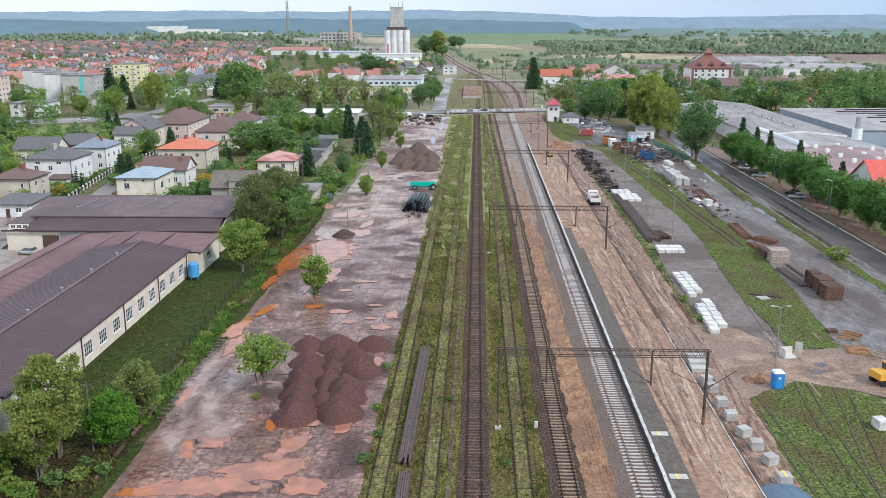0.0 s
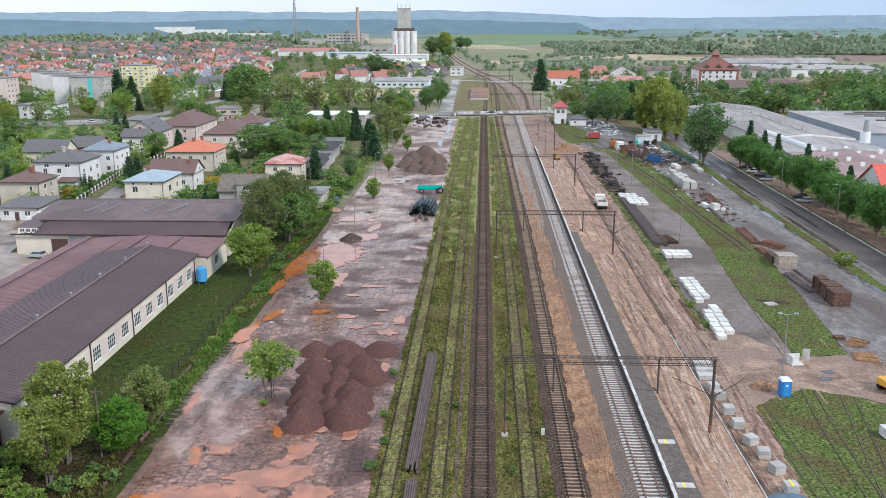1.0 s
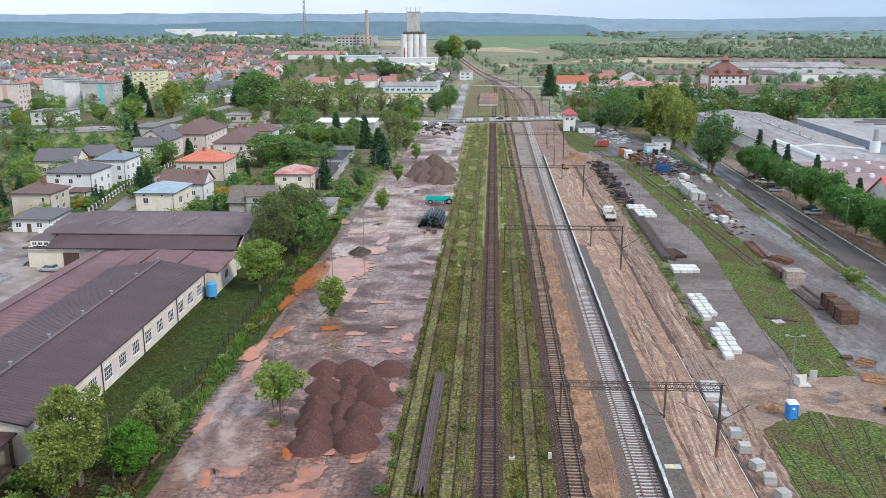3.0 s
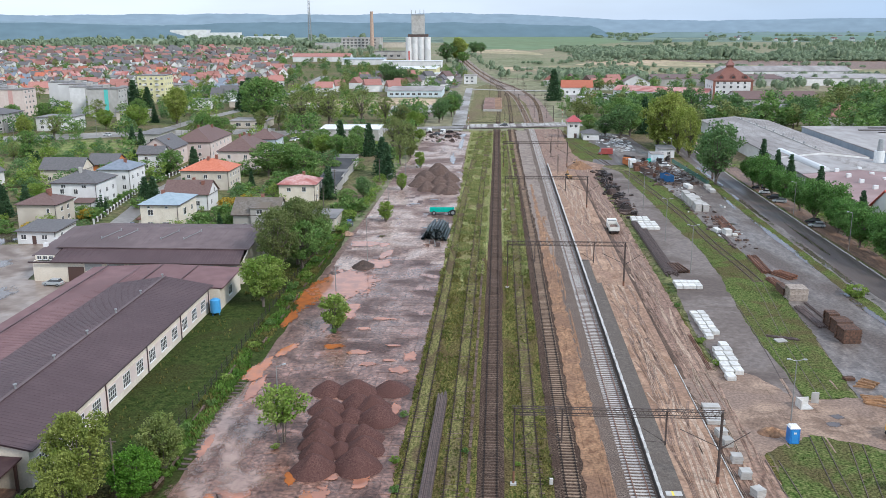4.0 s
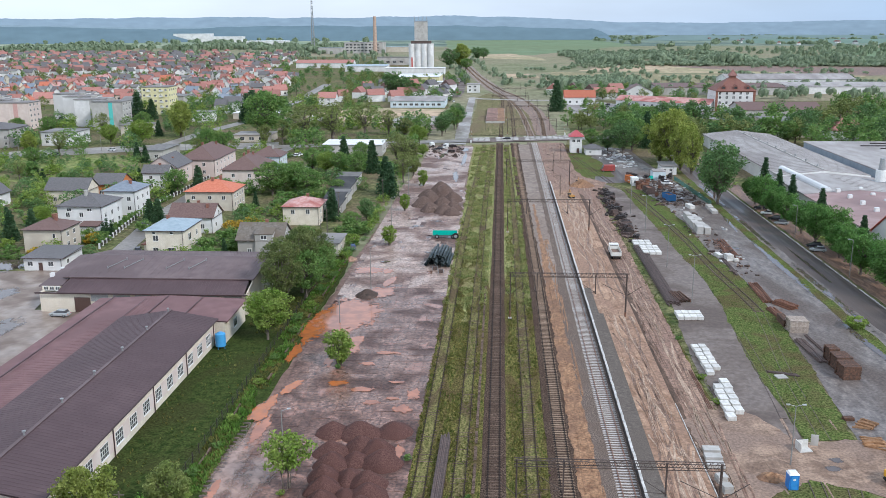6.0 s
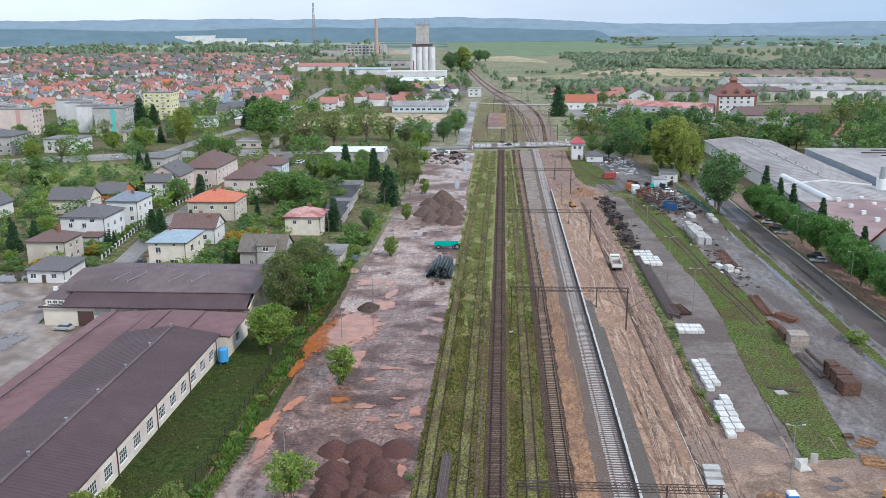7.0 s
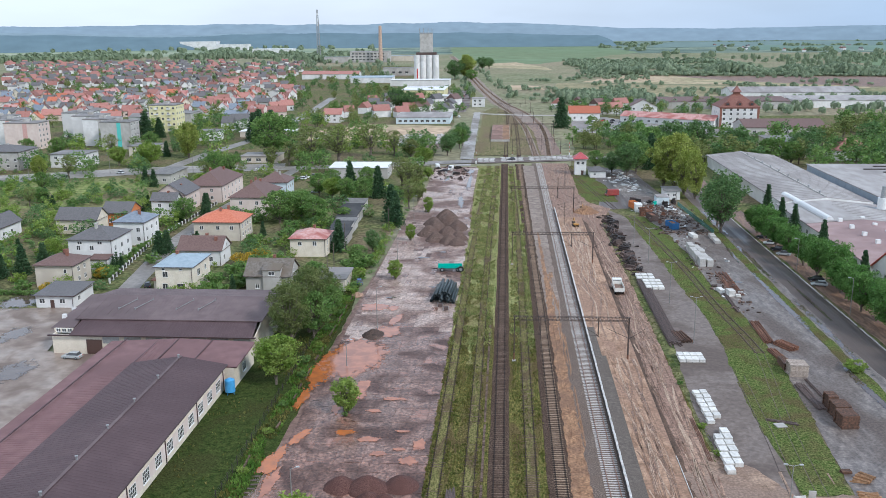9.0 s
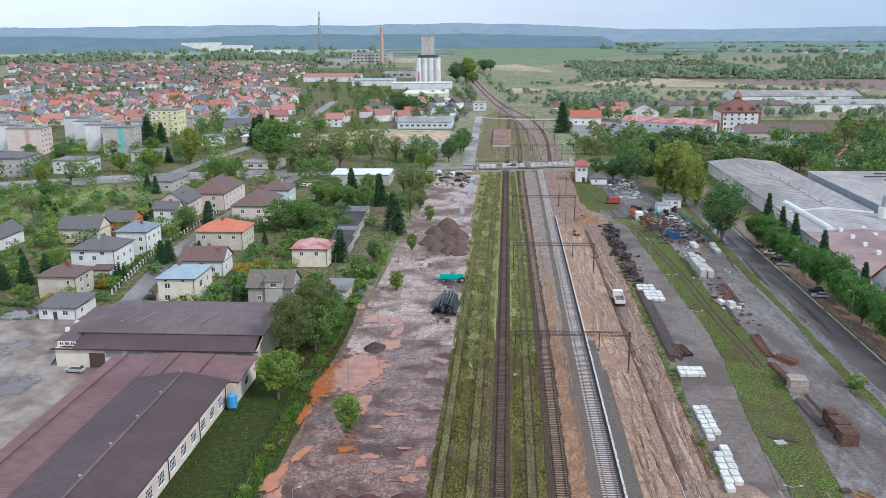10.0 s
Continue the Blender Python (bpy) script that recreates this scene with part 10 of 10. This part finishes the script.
car(43.6, 358.5, 100, surface("faded red truck paint", (0.27, 0.035, 0.03), (0.38, 0.06, 0.05), 1.2, 0.6, bump=0.05, c=(0.2, 0.06, 0.05)), "red fire-service truck at the depot", 5.5, 2.3, 2.6, "truck", True)
for i in range(24):
    x, y = rs.uniform(50, 66), rs.uniform(300, 350)
    if 55 < x < 60 and 293 < y < 305:
        continue
    bundle(x, y, rs.randint(3, 5), rs.uniform(0.8, 2.4), rs.uniform(0.6, 1.4), rs.choice((RUST_DARK, DARK_STEEL, RUST, WHITE_PAINT, GREY_STEEL, TEAL if i % 9 == 0 else RUST)), "heap of mixed scrap metal at the depot", rs.uniform(-80, 80), rs.randint(2, 4), "scrap", "scrap_heap", 1.4, 100 + i, 0.4, "scrap heaps")
for i in range(16):
    bundle(rs.uniform(44, 60), rs.uniform(362, 420), 3, rs.uniform(1.5, 3.5), 1.4, rs.choice((WHITE_PAINT, GREY_STEEL, RUST_DARK)), "pale scrap sheets on wet ground", rs.uniform(-80, 80), 1, "scrap", "scrap_heap", 1.4, 160 + i, 0.22, "scrap heaps")
for i in range(14):
    bundle(rs.uniform(-34, -18), rs.uniform(396, 436), 3, rs.uniform(1.5, 4), 1.6, rs.choice((DARK_STEEL, RUST_DARK, CONCRETE)), "dark heap of machines and scrap by the yard", rs.uniform(-80, 80), rs.randint(2, 5), "scrap", "scrap_heap", 1.2, 190 + i, 0.3, "scrap heaps")
mk = thing("marker_stone", 7.0, 92.8, 0, 0, "small white kilometre stone in the grass", "marker stone")
Mesh().box(-0.2, 0.2, -0.12, 0.12, 0, 0.75).ob("stone", CONCRETE_NEW, mk)

# loose litter of the depot and along the strip of old track parts
LITTER = surface("mixed scrap", (0.05, 0.04, 0.036), (0.14, 0.085, 0.06), 2.0, 0.7, bump=0.1, island=0.6)
LITTER_PALE = surface("pale scrap", (0.4, 0.4, 0.39), (0.6, 0.59, 0.57), 2.0, 0.7, bump=0.1, island=0.4)


def litter(spots, mat, label, lo, hi):
    m = Mesh()
    for x, y in spots:
        s = rs.uniform(lo, hi)
        m.box(-s, s, -s * rs.uniform(0.2, 0.8), s * rs.uniform(0.2, 0.8), -0.1, s * rs.uniform(0.2, 0.9), pose(x, y, 0, rs.uniform(-20, 20), rs.uniform(-20, 20), rs.uniform(0, 180)))
    return tagged(m.ob("scrap_litter", mat), label, "scrap", kind="stuff")


litter([(rs.gauss(60, 4.5), rs.uniform(288, 348)) for _ in range(420)] + [(rs.gauss(37, 1.3), rs.uniform(238, 318)) for _ in range(420)] + [(rs.uniform(-34, -17), rs.uniform(398, 434)) for _ in range(120)] + [(rs.uniform(54, 62), rs.uniform(205, 300)) for _ in range(120)], LITTER, "dark litter of iron scrap and broken timber", 0.15, 0.7)
litter([(rs.gauss(61, 4), rs.uniform(300, 345)) for _ in range(70)] + [(rs.gauss(53, 3), rs.uniform(368, 425)) for _ in range(130)] + [(rs.gauss(59, 3), rs.uniform(212, 285)) for _ in range(30)], LITTER_PALE, "pale sheets and scraps strewn on wet ground", 0.15, 0.75)
# rubble on the waste ground
rub = Mesh()
for i in range(420):
    x, y = rs.uniform(-66, -35), rs.uniform(508, 572)
    if (x + 66) / 31 * 40 + 500 > y + 8:
        continue
    s = rs.uniform(0.3, 1.1)
    rub.box(-s, s, -s * 0.7, s * 0.7, -0.2, s * 0.9, pose(x, y, 0, rs.uniform(-25, 25), rs.uniform(-25, 25), rs.uniform(0, 90)))
tagged(rub.ob("rubble", CONCRETE), "broken concrete and brick rubble on bare ground", "rubble", kind="stuff")
# fence of the depot
df = thing("mesh_fence", 0, 0, 0, 0, "turquoise mesh fence along the depot", "fence")
ys = [v for k in range(13) for v in (k * 0.25, k * 0.25 + 0.05)]
zs = [0.15, 0.2, 0.9, 0.95, 1.62, 1.67]
pan = Mesh()
pan.v += [(x, y, z) for x in (-0.02, 0.02) for z in zs for y in ys]
ny, nz = len(ys), len(zs)
solid = lambda i, j: 0 <= i < ny - 1 and 0 <= j < nz - 1 and (i % 2 == 0 or j % 2 == 0)
for j in range(nz - 1):
    for i in range(ny - 1):
        if not solid(i, j):
            continue
        a, b, c, d = (j * ny + i, j * ny + i + 1, (j + 1) * ny + i + 1, (j + 1) * ny + i)
        back = ny * nz
        pan.f += [(a, d, c, b), (a + back, b + back, c + back, d + back)]
        for p, q, ii, jj in ((a, b, i, j - 1), (b, c, i + 1, j), (c, d, i, j + 1), (d, a, i - 1, j)):
            if not solid(ii, jj):
                pan.f.append((p, q, q + back, p + back))
pan_me = pan.data("panel", paint("dull green paint", (0.05, 0.16, 0.14), 0.6))
for i in range(16):
    piece("panel", pan_me, df, pose(66.2 + i * 0.17, 338 - i * 3.1, 0, 0, 0, 183))

# kerb of the road
road_kerb = thing("kerb", 80.55, 0, 0, 0, "pale concrete kerb along the wet road", "kerb", kind="structure")
kerb_stone = Mesh().box(-0.14, 0.14, -0.98, 0.98, -0.1, 0.13).data("kerb_stone", CONCRETE)
for i in range(130):
    if rng.random() > 0.08:
        piece("kerb_stone", kerb_stone, road_kerb, pose(rng.uniform(-0.04, 0.04) + max(0, i - 85) * 0.03, 130 + i * 2.0, rng.uniform(-0.04, 0.0), 0, 0, rng.uniform(-0.8, 0.8)))

# crossing gates and signs
for x, y, s in ((-14.5, 446, 1), (34.5, 477, -1)):
    t = thing("crossing_gate", x, y, 0, 0, "red and white crossing barrier raised", "barrier", "crossing barriers")
    Mesh().box(-0.3, 0.3, -0.3, 0.3, 0, 1.2).ob("pillar", WHITE_PAINT, t)
    for k in range(6):
        Mesh().beam((s * 0.1, 0, 1 + k), (s * 0.1, 0, 2 + k), 0.12).ob("boom_piece", RED_PAINT if k % 2 else WHITE_PAINT, t)

# garden fences along the narrow street
gf = thing("garden_fence", 0, 0, 0, 0, "white-pillared garden fence along the narrow street", "fence")
gp = Mesh().box(-0.2, 0.2, -0.2, 0.2, 0, 1.5).data("pillar", WHITE_WALL)
for i in range(36):
    y = 224 + i * 3.2
    piece("pillar", gp, gf, pose(-103.2 - min(6.5, max(0, (y - 224) * 0.14)) - 3.2, y, 0))
    piece("pillar", gp, gf, pose(-94.4 - min(8.5, max(0, (y - 224) * 0.16)), y, 0)) if y > 232 else None
fp = Mesh().box(-0.04, 0.04, 0, 2.8, 0.4, 1.15).data("fence_panel", DARK_STEEL)
for i in range(35):
    y = 224 + i * 3.2
    piece("fence_panel", fp, gf, pose(-106.4 - min(6.5, max(0, (y - 224) * 0.14)), y + 0.2, 0, 0, 0, 8 if y < 270 else 0))


# ---- grass tufts ----
def tufts(name, areas, density, label, seed, mat=None, size=(0.1, 0.26)):
    r = np.random.RandomState(seed)
    vs, fs = [], []
    k = 0
    for x0, x1, y0, y1, d in areas:
        n = int((x1 - x0) * (y1 - y0) * density * d)
        px, py = r.uniform(x0, x1, n), r.uniform(y0, y1, n)
        for x, y in zip(px, py):
            if noise.noise((x * 0.25, y * 0.12, seed)) < -0.12:
                continue
            h = r.uniform(*size)
            for b in range(3):
                a = r.uniform(0, 6.28)
                c, s = math.cos(a), math.sin(a)
                w, o = h * 0.32, r.uniform(-0.12, 0.12, 2)
                vs += [(x + o[0] - s * w, y + o[1] + c * w, -0.05), (x + o[0] + s * w, y + o[1] - c * w, -0.05), (x + o[0] + c * h * 0.7, y + o[1] + s * h * 0.7, h)]
                fs.append((k, k + 1, k + 2))
                k += 3
    me = bpy.data.meshes.new(name)
    me.from_pydata(vs, [], fs)
    me.materials.append(mat or TUFT)
    return tagged(new(name, me), label, "grass", kind="stuff")


tufts("grass_tufts", [(-11.4, -10.5, 70, 240, 1.4), (-8.7, -7.9, 70, 240, 1), (-6.2, -5.4, 70, 240, 1), (-3.6, -2.9, 70, 240, 1), (2.2, 4.1, 70, 240, 1), (5.9, 7.4, 70, 240, 1), (-9.0, -5.3, 118, 240, 0.7), (-5, -4, 70, 240, 0.5), (4.4, 5.6, 70, 240, 0.4)], 9, "tufts of rough grass between the tracks", 1)
TUFT_PALE = leaves("pale grass tufts", (0.185, 0.235, 0.07), (0.36, 0.345, 0.14), 0.35)
tufts("grass_tufts", [(-11.6, -10.3, 180, 430, 1), (-8.8, -5.3, 180, 430, 1), (-3.7, -2.2, 180, 430, 1), (1.9, 4.2, 180, 430, 1), (5.6, 7.2, 180, 400, 1), (-10, -9, 200, 430, 0.5), (-5, -4, 200, 430, 0.5)], 7, "tufts of rough grass along the far tracks", 7, TUFT_PALE, (0.2, 0.42))
tufts("grass_tufts", [(-52, -41.2, 70, 150, 0.12), (-41, -37.4, 76, 210, 1.6), (-49, -38, 160, 226, 1)], 5, "tufts of grass beside the fence", 2, size=(0.15, 0.4))
tufts("grass_tufts", [(-40.6, -37.4, 92, 150, 1.3), (-41.2, -37.6, 150, 215, 1.3)], 9, "lush green weeds along the yard edge", 5, leaves("weed leaves", (0.085, 0.185, 0.025), (0.17, 0.27, 0.05), 0.4), (0.2, 0.5))
tufts("grass_tufts", [(45.5, 50.5, 121, 150, 1), (47.5, 55.5, 150, 205, 1), (47.5, 54, 205, 256, 0.7), (36, 46, 72, 102, 0.9), (33.6, 35.2, 128, 300, 1.4), (69.5, 71.4, 120, 300, 0.8)], 2.4, "tufts of grass on the east strips", 3, leaves("strip tufts", (0.075, 0.12, 0.025), (0.18, 0.19, 0.06), 0.4))
for x, y, s in ((-11.6, 84, 0.5), (-11.5, 97, 0.45), (-11.8, 110, 0.4), (-10.8, 90, 0.4), (-3.2, 100, 0.3), (3.4, 84, 0.3), (3.2, 97, 0.28), (34.6, 131, 0.5), (34.4, 141, 0.5), (34.2, 160, 0.4), (-27.4, 142.6, 0.4), (-26.9, 99.9, 0.35), (-39.6, 96, 0.7), (-39.8, 104, 0.6), (-39, 112, 0.5), (-39.4, 121, 0.6), (-39.2, 135, 0.6), (-39.3, 146, 0.6), (-39, 160, 0.7), (-40, 168, 0.8), (-39.2, 177, 0.7), (-39.6, 188, 0.8), (-38.4, 200, 0.7), (-42, 78, 0.8), (-40, 79.5, 0.7), (-38, 80.5, 0.6), (-43.5, 75.5, 0.9), (-46, 77, 0.8), (-48.5, 79.4, 1.0), (-50, 83.2, 1.1), (-47.4, 86.4, 0.7), (-45.6, 88.1, 0.6), (-40.6, 82.3, 0.5), (-39.1, 90.4, 0.6), (-38.5, 97.6, 0.6), (-42.7, 91.5, 0.7), (-51.4, 76.3, 1.2), (-44.8, 81.2, 0.6)):
    (BUSH_F if int(y) % 2 else BUSH).put(x, y, s * 0.75, ang(), 1.2, "low green weeds and scrub")
